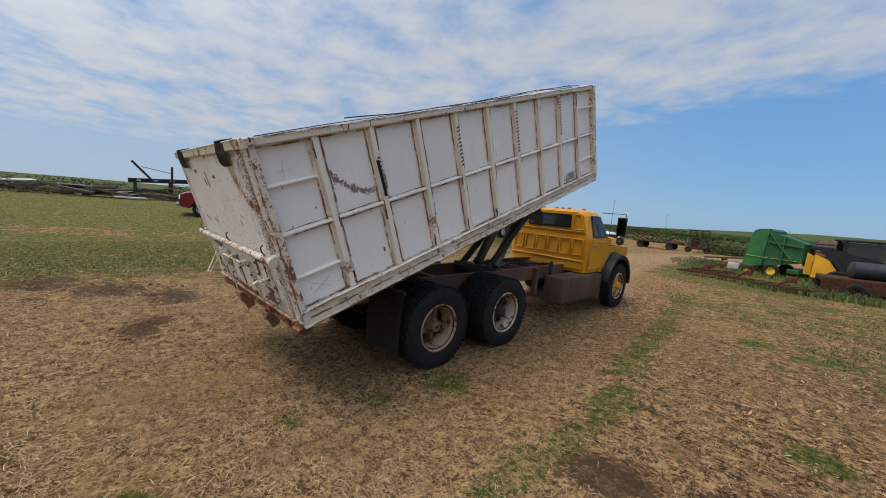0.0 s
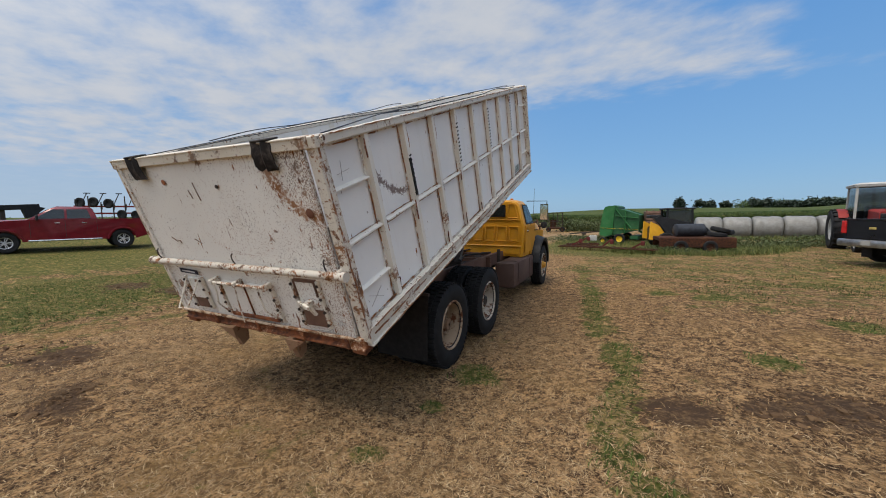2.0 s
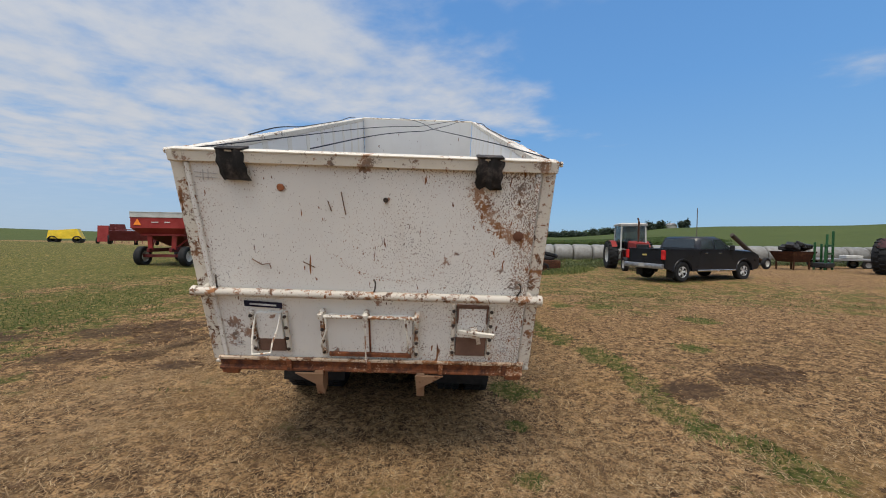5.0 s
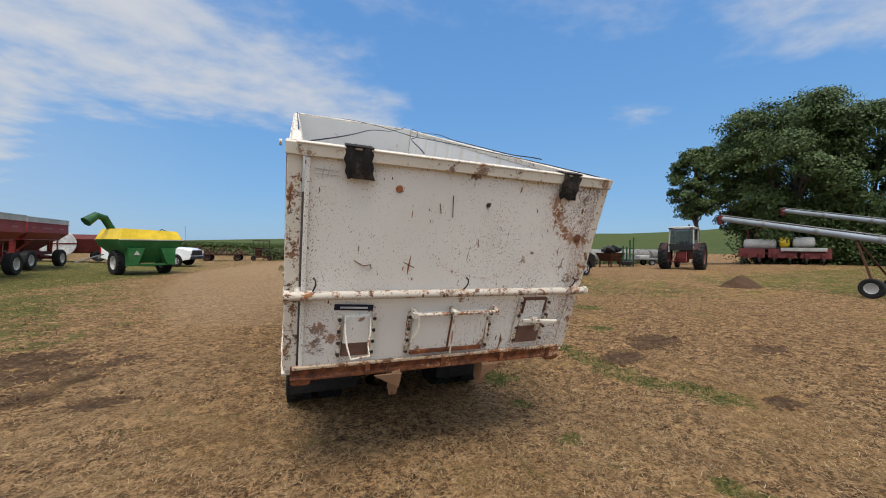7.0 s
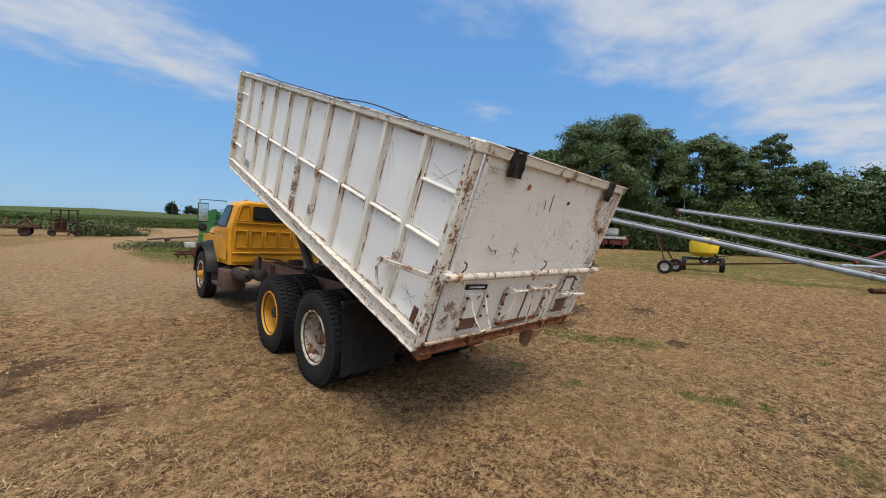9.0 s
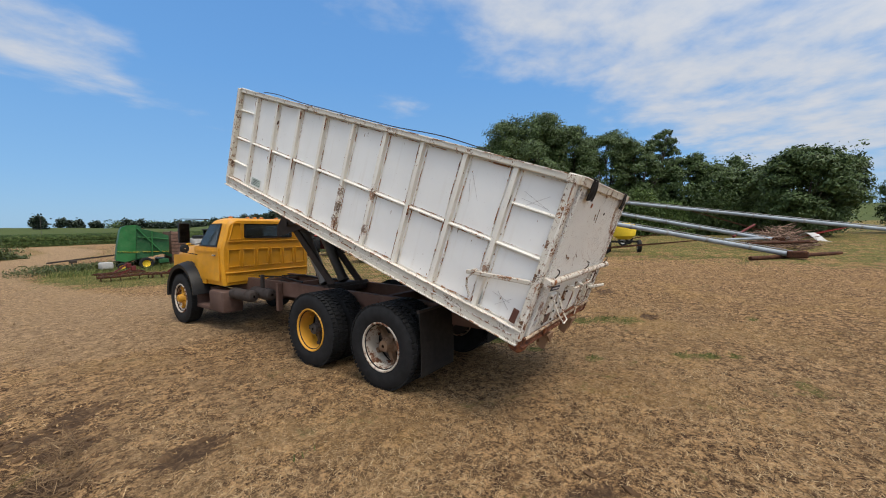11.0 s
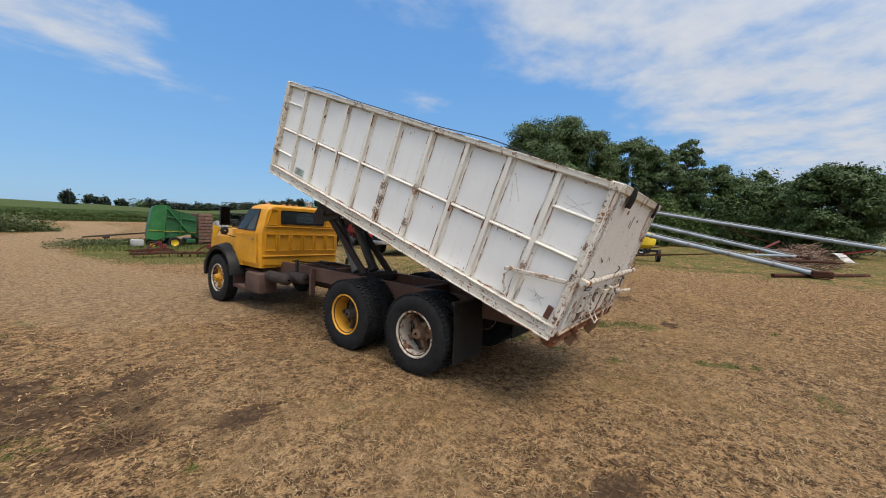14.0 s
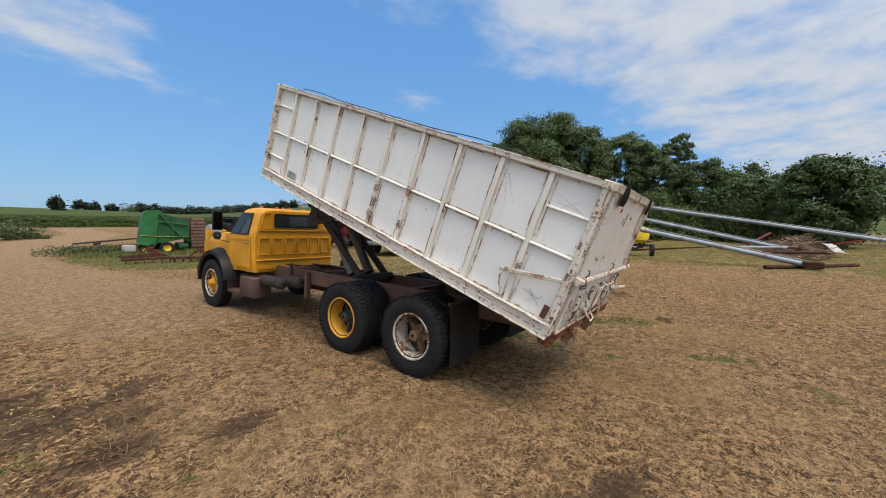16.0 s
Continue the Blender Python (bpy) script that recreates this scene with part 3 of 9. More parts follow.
    blades("green_grass", "low green weeds growing in patches", 300000, (-12, -8, 12, 21), (0.02, 0.075), leaf, wet, (0.1, 1.2), 5, 0.0045)


build_grass()

# ---- dump truck ----
CAB_AT = pose(0, -0.02, 0)
LEAN = pose(0, 0, 0, 0.4, 1.1, 0)     # the side slope under the truck
CX = -0.05                            # middle of the chassis
WHITE = (0.78, 0.75, 0.69)
CREAM = (0.70, 0.645, 0.55)             # the rails and pipes, toned down to offset the strong sun on them
YELLOW = (0.68, 0.31, 0.018)
truck = thing("dump_truck", "old yellow tandem-axle farm truck with raised white steel grain bed", "truck", LEAN)
BED_ANGLE = 19.2
bed = new("bed")
bed.parent = truck
bed.matrix_basis = pose(-0.01, 0.966, 1.236, BED_ANGLE, 0, 0)
tagged(bed, "raised rusty white steel box bed")


def bed_paint(name, specks, edge, stains=(), arcs=(), right=0.0, base=WHITE):
    """White paint in the bed's own axes. Stains are (x, y, z, radius); arcs of rust are (axis, middle, z, radius, width, from, to)."""
    n = Nodes(name, bed)
    x, y, z = n.xyz()
    fade, fine, mid = n.noise(0.9, 5), n.noise(38, 7, 0.7), n.noise(7, 8, 0.7)
    col = n.mix(n.step(fade, 0.3, 0.7), tuple(v * 0.92 for v in base), base)
    streak = n.noise(9, 5, 0.6, 0.0, (1.0, 1.0, 0.09))
    col = n.mix(n.math("MULTIPLY", n.step(streak, 0.55, 0.8), 0.22), col, (0.55, 0.46, 0.36))
    col = n.mix(n.math("MULTIPLY", n.step(mid, 0.56, 0.85), 0.22), col, (0.55, 0.48, 0.40))
    wob = n.math("SUBTRACT", mid, 0.5)
    # fine rust specks and short upright scratches, thicker in clouds
    cloud = n.math("MULTIPLY", n.math("SUBTRACT", n.noise(1.6, 4), 0.5), 0.22)
    if right:
        cloud = n.math("ADD", cloud, n.math("MULTIPLY", n.step(x, -0.5, 1.1), right))
        rim = n.math("MAXIMUM", n.step(n.math("ABSOLUTE", x), 0.92, 1.12), n.math("MAXIMUM", n.step(n.math("MULTIPLY", z, -1.0), -0.22, -0.03), n.step(z, 1.38, 1.5)))
        cloud = n.math("ADD", cloud, n.math("MULTIPLY", rim, 0.055))
    spk = n.math("ADD", n.noise(125, 3, 0.6, 0.0, (1.0, 1.0, 0.7)), cloud)
    r = n.math("MULTIPLY", n.step(spk, 0.742 - 0.07 * specks, 0.777 - 0.07 * specks), 0.85)
    tick = n.math("ADD", n.noise(30, 2, 0.5, 0.0, (1.0, 1.0, 0.28)), n.math("MULTIPLY", cloud, 0.4))
    tick = n.math("MAXIMUM", tick, n.math("ADD", n.noise(17, 2, 0.5, 0.3, (0.8, 1.0, 0.16)), n.math("SUBTRACT", n.math("MULTIPLY", cloud, 0.3), 0.02)))
    r = n.math("MAXIMUM", r, n.step(tick, 0.757 - 0.03 * specks, 0.775 - 0.03 * specks))
    chips = n.step(n.noise(11, 4, 0.6, 0.4, (1.0, 1.0, 0.45)), 0.74 - 0.03 * specks, 0.76 - 0.03 * specks)
    r = n.math("MAXIMUM", r, n.math("MULTIPLY", chips, 0.9))
    for sx, sy, sz, sr in stains:
        d = n.math("SQRT", n.math("ADD", n.math("POWER", n.math("SUBTRACT", x, sx), 2.0), n.math("ADD", n.math("POWER", n.math("SUBTRACT", y, sy), 2.0), n.math("POWER", n.math("SUBTRACT", z, sz), 2.0))))
        r = n.math("MAXIMUM", r, n.math("MULTIPLY", n.step(n.math("ADD", n.math("SUBTRACT", 1.0, n.math("DIVIDE", d, sr)), n.math("MULTIPLY", n.math("SUBTRACT", fine, 0.5), 3.0)), 0.45, 0.8), 0.85))
    for axis, sa, sz, sr, sw, lo, hi in arcs:
        q = {"x": x, "y": y}[axis]
        d = n.math("SQRT", n.math("ADD", n.math("POWER", n.math("SUBTRACT", q, sa), 2.0), n.math("POWER", n.math("SUBTRACT", z, sz), 2.0)))
        d = n.math("ABSOLUTE", n.math("SUBTRACT", d, sr))
        side = n.math("MULTIPLY", n.step(n.math("SUBTRACT", sz + 0.04, z), 0.0, 0.1), n.math("MULTIPLY", n.step(q, lo, lo + 0.06), n.step(n.math("MULTIPLY", q, -1.0), -hi, -hi + 0.06)))
        if axis == "y":
            side = n.math("MULTIPLY", side, n.step(x, 0.0, 0.1))
        k = n.math("ADD", n.math("SUBTRACT", 1.0, n.math("DIVIDE", d, sw)), n.math("ADD", n.math("MULTIPLY", wob, 1.6), n.math("MULTIPLY", n.math("SUBTRACT", fine, 0.5), 4.2)))
        if sw < 0.05 and axis == "x":
            side = n.math("MULTIPLY", side, n.step(n.noise(85, 3, 0.6), 0.56, 0.64))
        brown = n.math("MULTIPLY", n.math("MULTIPLY", n.step(k, 0.25, 0.8), side), 0.85)
        col = n.mix(brown, col, n.mix(fine, (0.40, 0.19, 0.07), (0.22, 0.080, 0.026)) if axis == "x" else n.mix(fine, (0.20, 0.095, 0.06), (0.06, 0.028, 0.018)))
    if edge:
        r = n.math("MAXIMUM", r, n.math("MULTIPLY", n.step(n.math("ADD", n.math("MULTIPLY", n.noise(8, 8, 0.8, 0.5), 0.65), n.math("MULTIPLY", fine, 0.35)), 0.64 - 0.1 * edge, 0.69 - 0.1 * edge), 0.97))
    col = n.mix(r, col, n.mix(n.step(mid, 0.35, 0.65), (0.30, 0.125, 0.045), (0.075, 0.036, 0.020)))
    MATS[name] = n.done(col, n.math("MULTIPLY_ADD", r, 0.35, 0.42), 0.0, n.math("SUBTRACT", n.math("MULTIPLY", n.noise(2.5, 3), 0.6), n.math("MULTIPLY", r, 0.2)), 0.12, 0.03)
    return MATS[name]


def rusted(name, k=1.0):
    """Bare rusted steel: dark and orange rust, pale worn spots, streaks along the beam."""
    n = Nodes(name)
    a, b, c = n.noise(14, 8, 0.75), n.noise(4, 7, 0.7, 0.3, (0.35, 1.0, 1.0)), n.noise(60, 5, 0.7)
    col = n.mix(n.step(a, 0.35, 0.65), (0.040 * k, 0.017 * k, 0.011 * k), (0.155 * k, 0.052 * k, 0.020 * k))
    col = n.mix(n.math("MULTIPLY", n.step(b, 0.52, 0.7), 0.7), col, (0.24 * k, 0.095 * k, 0.035 * k))
    col = n.mix(n.math("MULTIPLY", n.step(n.math("ADD", n.math("MULTIPLY", b, 0.5), n.math("MULTIPLY", c, 0.5)), 0.56, 0.64), 0.6 * k), col, (0.42 * k, 0.30 * k, 0.20 * k))
    MATS[name] = n.done(col, 0.85, 0.0, a, 0.4, 0.006, Specular_IOR_Level=0.25)
    return MATS[name]


def rust_seam_paint(name):
    """Rust bleeding along a weld through thin paint."""
    n = Nodes(name, bed)
    a, b = n.noise(26, 7, 0.7), n.math("MULTIPLY_ADD", n.step(n.xyz()[0], -0.2, 0.2), 0.09, n.noise(4.5, 5, 0.65))
    col = n.mix(n.step(a, 0.35, 0.65), (0.12, 0.048, 0.022), (0.34, 0.150, 0.062))
    col = n.mix(n.step(n.math("ADD", n.math("MULTIPLY", a, 0.4), n.math("MULTIPLY", b, 0.6)), 0.47, 0.57), (0.79, 0.74, 0.66), col)
    MATS[name] = n.done(col, 0.75, 0.0, a, 0.2, 0.003)
    return MATS[name]


U0, BAY, HB, TOP = -1.05, 0.568, 1.165, 1.53
PANEL = bed_paint("side_panel_paint", 0.22, 0.0, ((1.11, 0.62, 0.68, 0.09), (1.11, 0.72, 0.70, 0.06), (-1.11, 1.75, 0.45, 0.06), (-1.11, 1.87, 0.25, 0.06), (-1.11, 1.76, 0.2, 0.06), (1.11, 3.7, 0.15, 0.10)),
                  (("y", 0.1, 1.55, 0.65, 0.05, -0.48, 0.16),), base=(0.84, 0.82, 0.785))
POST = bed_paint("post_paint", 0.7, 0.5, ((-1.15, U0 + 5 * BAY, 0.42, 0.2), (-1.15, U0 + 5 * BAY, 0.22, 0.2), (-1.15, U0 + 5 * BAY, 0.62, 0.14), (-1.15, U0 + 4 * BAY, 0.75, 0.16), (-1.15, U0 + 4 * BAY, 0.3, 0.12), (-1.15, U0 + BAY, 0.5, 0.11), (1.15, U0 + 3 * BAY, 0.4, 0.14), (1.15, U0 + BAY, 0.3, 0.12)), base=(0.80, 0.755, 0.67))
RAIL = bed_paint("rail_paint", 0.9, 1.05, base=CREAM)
GATE = bed_paint("tailgate_paint", 1.3, 0.0, ((-0.52, -1.07, 1.33, 0.04), (0.53, -1.07, 0.86, 0.05), (0.6, -1.07, 0.92, 0.045), (0.14, -1.07, 1.28, 0.028), (0.9, -1.07, 0.8, 0.05), (-0.98, -1.07, 0.33, 0.13), (-1.0, -1.07, 0.2, 0.12), (-0.9, -1.07, 0.26, 0.10), (1.02, -1.07, 0.7, 0.10), (0.75, -1.07, 1.25, 0.10), (0.98, -1.07, 1.36, 0.09), (0.84, -1.07, 1.1, 0.08), (-0.7, -1.07, 0.40, 0.05), (0.06, -1.07, 0.52, 0.05), (1.0, -1.07, 1.2, 0.06), (1.02, -1.07, 1.05, 0.07), (-0.62, -1.07, 0.46, 0.06), (-0.25, -1.07, 0.12, 0.07), (0.29, -1.07, 0.13, 0.08), (0.0, -1.07, 1.47, 0.09)),
                 (("x", 1.08, 1.40, 0.36, 0.085, 0.6, 1.2), ("x", 0.2, 1.3, 0.60, 0.035, -0.32, 0.55)), 0.085)
RUSTY = rusted("rusted_beam", 1.75)
SEAM = rust_seam_paint("seam_rust_paint")
CAP = bed_paint("cap_paint", 1.0, 0.8, ((1.12, -1.07, 1.52, 0.13), (1.0, -1.07, 1.5, 0.06), (-1.1, -1.07, 1.5, 0.08), (0.02, -1.07, 1.5, 0.14), (-0.2, -1.07, 1.49, 0.08), (0.3, -1.07, 1.5, 0.08)), base=(0.66, 0.60, 0.50))
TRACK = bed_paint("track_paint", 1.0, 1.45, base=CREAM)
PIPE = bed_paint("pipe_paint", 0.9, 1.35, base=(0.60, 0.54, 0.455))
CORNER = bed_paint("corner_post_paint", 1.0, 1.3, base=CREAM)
STEEL = paint("dark_steel", (0.045, 0.034, 0.028), 0.45, 0.7, 0.05, 0.4, 1.0, (0.12, 0.08, 0.06))
CHASSIS = paint("chassis_brown", (0.145, 0.078, 0.055), 0.5, 0.75, 0.0, 0.5, 1.0, (0.20, 0.13, 0.095))
RUBBER = plain("tyre_rubber", (0.015, 0.015, 0.0155), 0.75, 0.0, 0.35, 9)
FLAP = plain("black_rubber_flap", (0.016, 0.014, 0.013), 0.7, 0.0, 0.4, 14)
def worn_rubber(name):
    """Sun-cracked black rubber, scuffed grey-brown in the middle."""
    n = Nodes(name)
    a, b = n.noise(9, 6, 0.7), n.noise(70, 5, 0.7)
    col = n.mix(n.math("MULTIPLY", n.step(a, 0.46, 0.66), 0.8), (0.016, 0.014, 0.013), n.mix(b, (0.05, 0.038, 0.032), (0.13, 0.105, 0.09)))
    MATS[name] = n.done(col, 0.75, 0.0, b, 0.4, 0.004)
    return MATS[name]


GATE_FLAP = worn_rubber("worn_black_rubber")
YEL = paint("yellow_truck_paint", YELLOW, 0.22, 0.38, 0.0, 0.22)
YEL_DUST = paint("yellow_rim_paint", (0.62, 0.30, 0.03), 0.4, 0.5, 0.0, 0.4)
BLACK = plain("black_plastic", (0.02, 0.02, 0.021), 0.5)
CHROME = plain("dull_chrome", (0.55, 0.55, 0.55), 0.25, 1.0, 0.15)
WIN = glass("cab_glass", (0.045, 0.06, 0.06), 0.5)
AMBER = plain("amber_lens", (0.42, 0.13, 0.015), 0.3)
RED_LENS = plain("red_lens", (0.45, 0.02, 0.02), 0.25)



def rust_line(bm, a, b, width, seed):
    """A ragged strip of rust along a weld, from a to b, standing 5 mm proud of the sheet."""
    rng = random.Random(seed)
    a, b = Vector(a), Vector(b)
    across = Vector((0, 0, 1)) if abs((b - a).y) > abs((b - a).z) else Vector((0, 1, 0))
    n = max(6, int((b - a).length / 0.06))
    rings = []
    for k in range(n + 1):
        w = width * rng.uniform(0.15, 0.44)
        c = a.lerp(b, k / n) + across * rng.uniform(-0.2, 0.2) * width
        rings.append([c + across * w + Vector((-0.003, 0, 0)), c - across * w + Vector((-0.003, 0, 0)), c - across * w + Vector((0.003, 0, 0)), c + across * w + Vector((0.003, 0, 0))])
    loft(bm, rings)


def build_bed():
    bm = B()
    box(bm, (0, U0 + 5 * BAY, 0.03), (2.26, 5.66, 0.05))
    part("bed_floor", bm, STEEL, bed, "rusty steel floor")
    for s in (1, -1):
        pm = None
        for i in range(10):
            u = U0 + BAY * (i + 0.5)
            if pm is None:
                bm = B()
                # thin sheet, slightly dished between the posts
                nx, nz = 5, 7
                grid = [[bm.verts.new((0.0, (a / (nx - 1) - 0.5) * BAY, c / (nz - 1) * (TOP - 0.08))) for a in range(nx)] for c in range(nz)]
                for r in grid:
                    for v in r:
                        k = (1 - (2 * v.co.y / BAY) ** 2) * math.sin(math.pi * v.co.z / TOP)
                        v.co.x = -0.008 * k
                for r0, r1 in zip(grid, grid[1:]):
                    for a in range(nx - 1):
                        bm.faces.new((r0[a], r0[a + 1], r1[a + 1], r1[a]))
                geo = bmesh.ops.extrude_face_region(bm, geom=bm.faces[:])
                bmesh.ops.translate(bm, vec=(-0.006 * s, 0, 0), verts=[v for v in geo["geom"] if isinstance(v, bmesh.types.BMVert)])
                pm = mesh("side_panel", bm, PANEL, 40)
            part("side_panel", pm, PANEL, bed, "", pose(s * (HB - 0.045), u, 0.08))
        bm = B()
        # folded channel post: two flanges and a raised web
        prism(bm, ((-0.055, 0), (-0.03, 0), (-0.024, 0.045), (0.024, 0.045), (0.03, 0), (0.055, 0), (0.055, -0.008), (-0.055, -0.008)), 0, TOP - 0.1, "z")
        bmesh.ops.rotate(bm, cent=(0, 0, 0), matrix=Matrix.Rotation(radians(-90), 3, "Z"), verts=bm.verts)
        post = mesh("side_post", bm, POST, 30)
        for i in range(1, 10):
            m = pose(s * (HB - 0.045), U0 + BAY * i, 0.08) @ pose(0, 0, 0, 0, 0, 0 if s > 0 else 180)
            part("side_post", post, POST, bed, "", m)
        bm = B()
        rust_line(bm, (0, 0, 0.01), (0, 0, TOP - 0.11), 0.020 if s > 0 else 0.014, 3)
        seam = mesh("rust_seam", bm, SEAM)
        for i in range(1, 10):
            for k in (-1, 1):
                part("rust_seam", seam, SEAM, bed, "", pose(s * (HB - 0.036), U0 + BAY * i + 0.061 * k, 0.09))
        for k, (sx, sz, sw) in enumerate(((HB - 0.034, 0.112, 0.022), (HB - 0.036, 0.748, 0.018), (HB - 0.036, 0.80, 0.012), (HB - 0.034, TOP - 0.062, 0.02), (HB + 0.021, TOP + 0.012, 0.016), (HB + 0.044, 0.098, 0.012), (HB + 0.044, -0.044, 0.016), (HB + 0.022, 0.02, 0.02))):
            bm = B()
            rust_line(bm, (0, U0 + 0.09, 0), (0, U0 + 10 * BAY - 0.07, 0), sw, 10 + k)
            part("rust_seam", bm, SEAM, bed, "", pose(s * sx, 0, sz))
        for k, (dy, dz) in enumerate(((0.014, 0), (0.082, 0.02))):
            bm = B()
            rust_line(bm, (0, 0, 0.03 + dz), (0, 0, TOP - 0.02), 0.022, 30 + k)
            part("rust_seam", bm, SEAM, bed, "", pose(s * (HB + 0.0335 if k == 0 else HB - 0.030), U0 + dy, 0))
        # rust bleeding from the welds where rails cross the posts
        rng = random.Random(7 + s)
        for i in range(1, 10):
            for z in (0.775, TOP - 0.1, 0.10):
                if rng.random() < (0.9 if s > 0 else 0.55):
                    k = rng.choice((-0.028, 0.028))
                    bm = B()
                    rust_line(bm, (0, k, 0.02), (0, k * 1.1, -rng.uniform(0.07, 0.2) if z > 0.2 else rng.uniform(0.08, 0.2)), rng.uniform(0.022, 0.04), rng.randrange(999))
                    part("weld_rust", bm, RUSTY, bed, "", pose(s * (HB - 0.006), U0 + BAY * i, z))
        for i, u in ((0, U0 + 0.035), (10, U0 + 10 * BAY - 0.035)):
            bm = B()
            box(bm, (0, 0, (TOP + 0.01) / 2), (0.085, 0.08, TOP + 0.01), None, 0.006)
            for k in range(6):
                box(bm, (s * 0.042, 0.0, 0.2 + 0.24 * k), (0.008, 0.03, 0.05), None, 0.003)
            if i == 0:
                box(bm, (0, 0, TOP - 0.015), (0.105, 0.10, 0.08), None, 0.008)
                rod(bm, (s * 0.07, 0.0, TOP), (s * 0.085, 0.0, TOP), 0.018)
            part("corner_post", bm, CORNER, bed, "rusty white corner post", pose(s * (HB - 0.01), u, 0.0))
        bm = B()
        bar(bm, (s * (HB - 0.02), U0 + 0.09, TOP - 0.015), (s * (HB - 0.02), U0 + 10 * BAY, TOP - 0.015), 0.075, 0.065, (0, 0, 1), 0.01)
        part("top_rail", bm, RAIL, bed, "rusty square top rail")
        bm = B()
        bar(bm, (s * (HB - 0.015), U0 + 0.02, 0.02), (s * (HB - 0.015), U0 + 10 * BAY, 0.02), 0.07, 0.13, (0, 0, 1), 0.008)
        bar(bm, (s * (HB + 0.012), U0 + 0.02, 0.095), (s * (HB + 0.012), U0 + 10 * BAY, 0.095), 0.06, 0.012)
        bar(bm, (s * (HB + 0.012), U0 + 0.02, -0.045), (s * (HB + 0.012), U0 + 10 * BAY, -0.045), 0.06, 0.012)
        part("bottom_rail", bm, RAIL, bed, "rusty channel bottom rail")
        bm = B()
        prism(bm, ((0, -0.022), (0.04, -0.012), (0.04, 0.0), (0, 0.018)), U0 + 0.09, U0 + 10 * BAY - 0.08, "y")
        bmesh.ops.scale(bm, vec=(s, 1, 1), verts=bm.verts)
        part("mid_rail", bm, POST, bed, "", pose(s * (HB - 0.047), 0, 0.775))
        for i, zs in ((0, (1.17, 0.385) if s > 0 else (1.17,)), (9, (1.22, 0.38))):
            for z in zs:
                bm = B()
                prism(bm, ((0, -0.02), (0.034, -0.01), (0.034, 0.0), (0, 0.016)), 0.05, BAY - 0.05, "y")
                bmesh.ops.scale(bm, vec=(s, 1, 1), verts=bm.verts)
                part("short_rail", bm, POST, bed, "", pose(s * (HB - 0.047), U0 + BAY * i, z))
    # loading-ladder rungs welded to two posts, dark with rust
    for u, z0, n in ((U0 + 2 * BAY, 0.86, 9), (U0 + 4 * BAY, 0.9, 11), (U0 + 6 * BAY, 0.86, 13), (U0 + 8 * BAY, 0.92, 13)):
        for k in range(n):
            bm = B()
            bar(bm, (HB + 0.004, u - 0.02 + 0.006 * (k % 3), z0 + 0.042 * k), (HB + 0.004, u + 0.022, z0 + 0.008 + 0.042 * k), 0.010, 0.014, (0, 0, 1), 0.002)
            part("scrape_mark", bm, STEEL, bed)
    bm = B()
    bar(bm, (HB + 0.004, U0 + 2 * BAY + 0.005, 0.83), (HB + 0.004, U0 + 2 * BAY - 0.01, 1.18), 0.012, 0.03)
    part("rubber_strip", bm, FLAP, bed, "cracked black rubber strip")
    # small warning sticker, too worn to read
    for s in (1, -1):
        bm = B()
        box(bm, (0, 0, 0), (0.003, 0.26, 0.12))
        lab = part("sticker", bm, plain("worn_sticker", (0.42, 0.46, 0.42), 0.6), bed, "worn grey-green sticker", pose(s * (HB - 0.032), U0 + 8.55 * BAY, 0.2))
        for k in range(4):
            bm = B()
            box(bm, (s * 0.003, -0.02 * (k % 2), 0.035 - 0.024 * k), (0.003, 0.19 - 0.03 * (k % 3), 0.011))
            part("text_bar", bm, plain("sticker_ink", (0.12, 0.14, 0.12), 0.6), lab)
    # scratches in the paint of the side sheets
    for s, u, z, ln, a in ((-1, -0.75, 1.25, 0.30, 20), (-1, -0.76, 1.25, 0.24, -35), (-1, -0.74, 1.22, 0.26, 5), (-1, -0.1, 1.2, 0.28, 60), (-1, -0.05, 1.15, 0.22, 75), (-1, -0.75, 0.27, 0.2, 40), (-1, -0.76, 0.26, 0.2, -40), (-1, -0.72, 0.29, 0.2, 8),
                           (1, -0.8, 1.28, 0.14, 80), (1, -0.78, 1.27, 0.14, 5), (1, -0.76, 0.24, 0.2, 30), (1, -0.76, 0.24, 0.2, -30)):
        bm = B()
        c, d = Vector((s * (HB - 0.0395), u, z)), Vector((0, math.cos(radians(a)), math.sin(radians(a)))) * ln / 2
        bar(bm, c - d, c + d, 0.0025, 0.003, (1, 0, 0))
        part("scratch", bm, plain("scratch_brown", (0.44, 0.40, 0.37), 0.7), bed)
    # slanted latch arm on the left side
    bm = B()
    bar(bm, (-HB - 0.03, U0 + 0.06, 0.56), (-HB - 0.03, U0 + 1.28 * BAY, 0.40), 0.025, 0.042, (0, 0, 1), 0.006)
    rod(bm, (-HB + 0.02, U0 + 1.15 * BAY, 0.44), (-HB - 0.06, U0 + 1.15 * BAY, 0.44), 0.016)
    sweep(bm, ((-HB - 0.03, U0 + 1.15 * BAY, 0.42), (-HB - 0.045, U0 + 1.22 * BAY, 0.34), (-HB - 0.03, U0 + 1.2 * BAY, 0.26), (-HB - 0.02, U0 + 1.1 * BAY, 0.18)), 0.012)
    part("latch_arm", bm, PIPE, bed, "white latch lever with a rusty chain")
    bm = B()
    box(bm, (-HB - 0.012, U0 + 0.13, 0.2), (0.012, 0.06, 0.14), (4, 0, 0), 0.004)
    part("reflector", bm, paint("rust_brown_plate", (0.12, 0.05, 0.035), 0.6), bed, "rust-brown plate")
    # front wall
    bm = B()
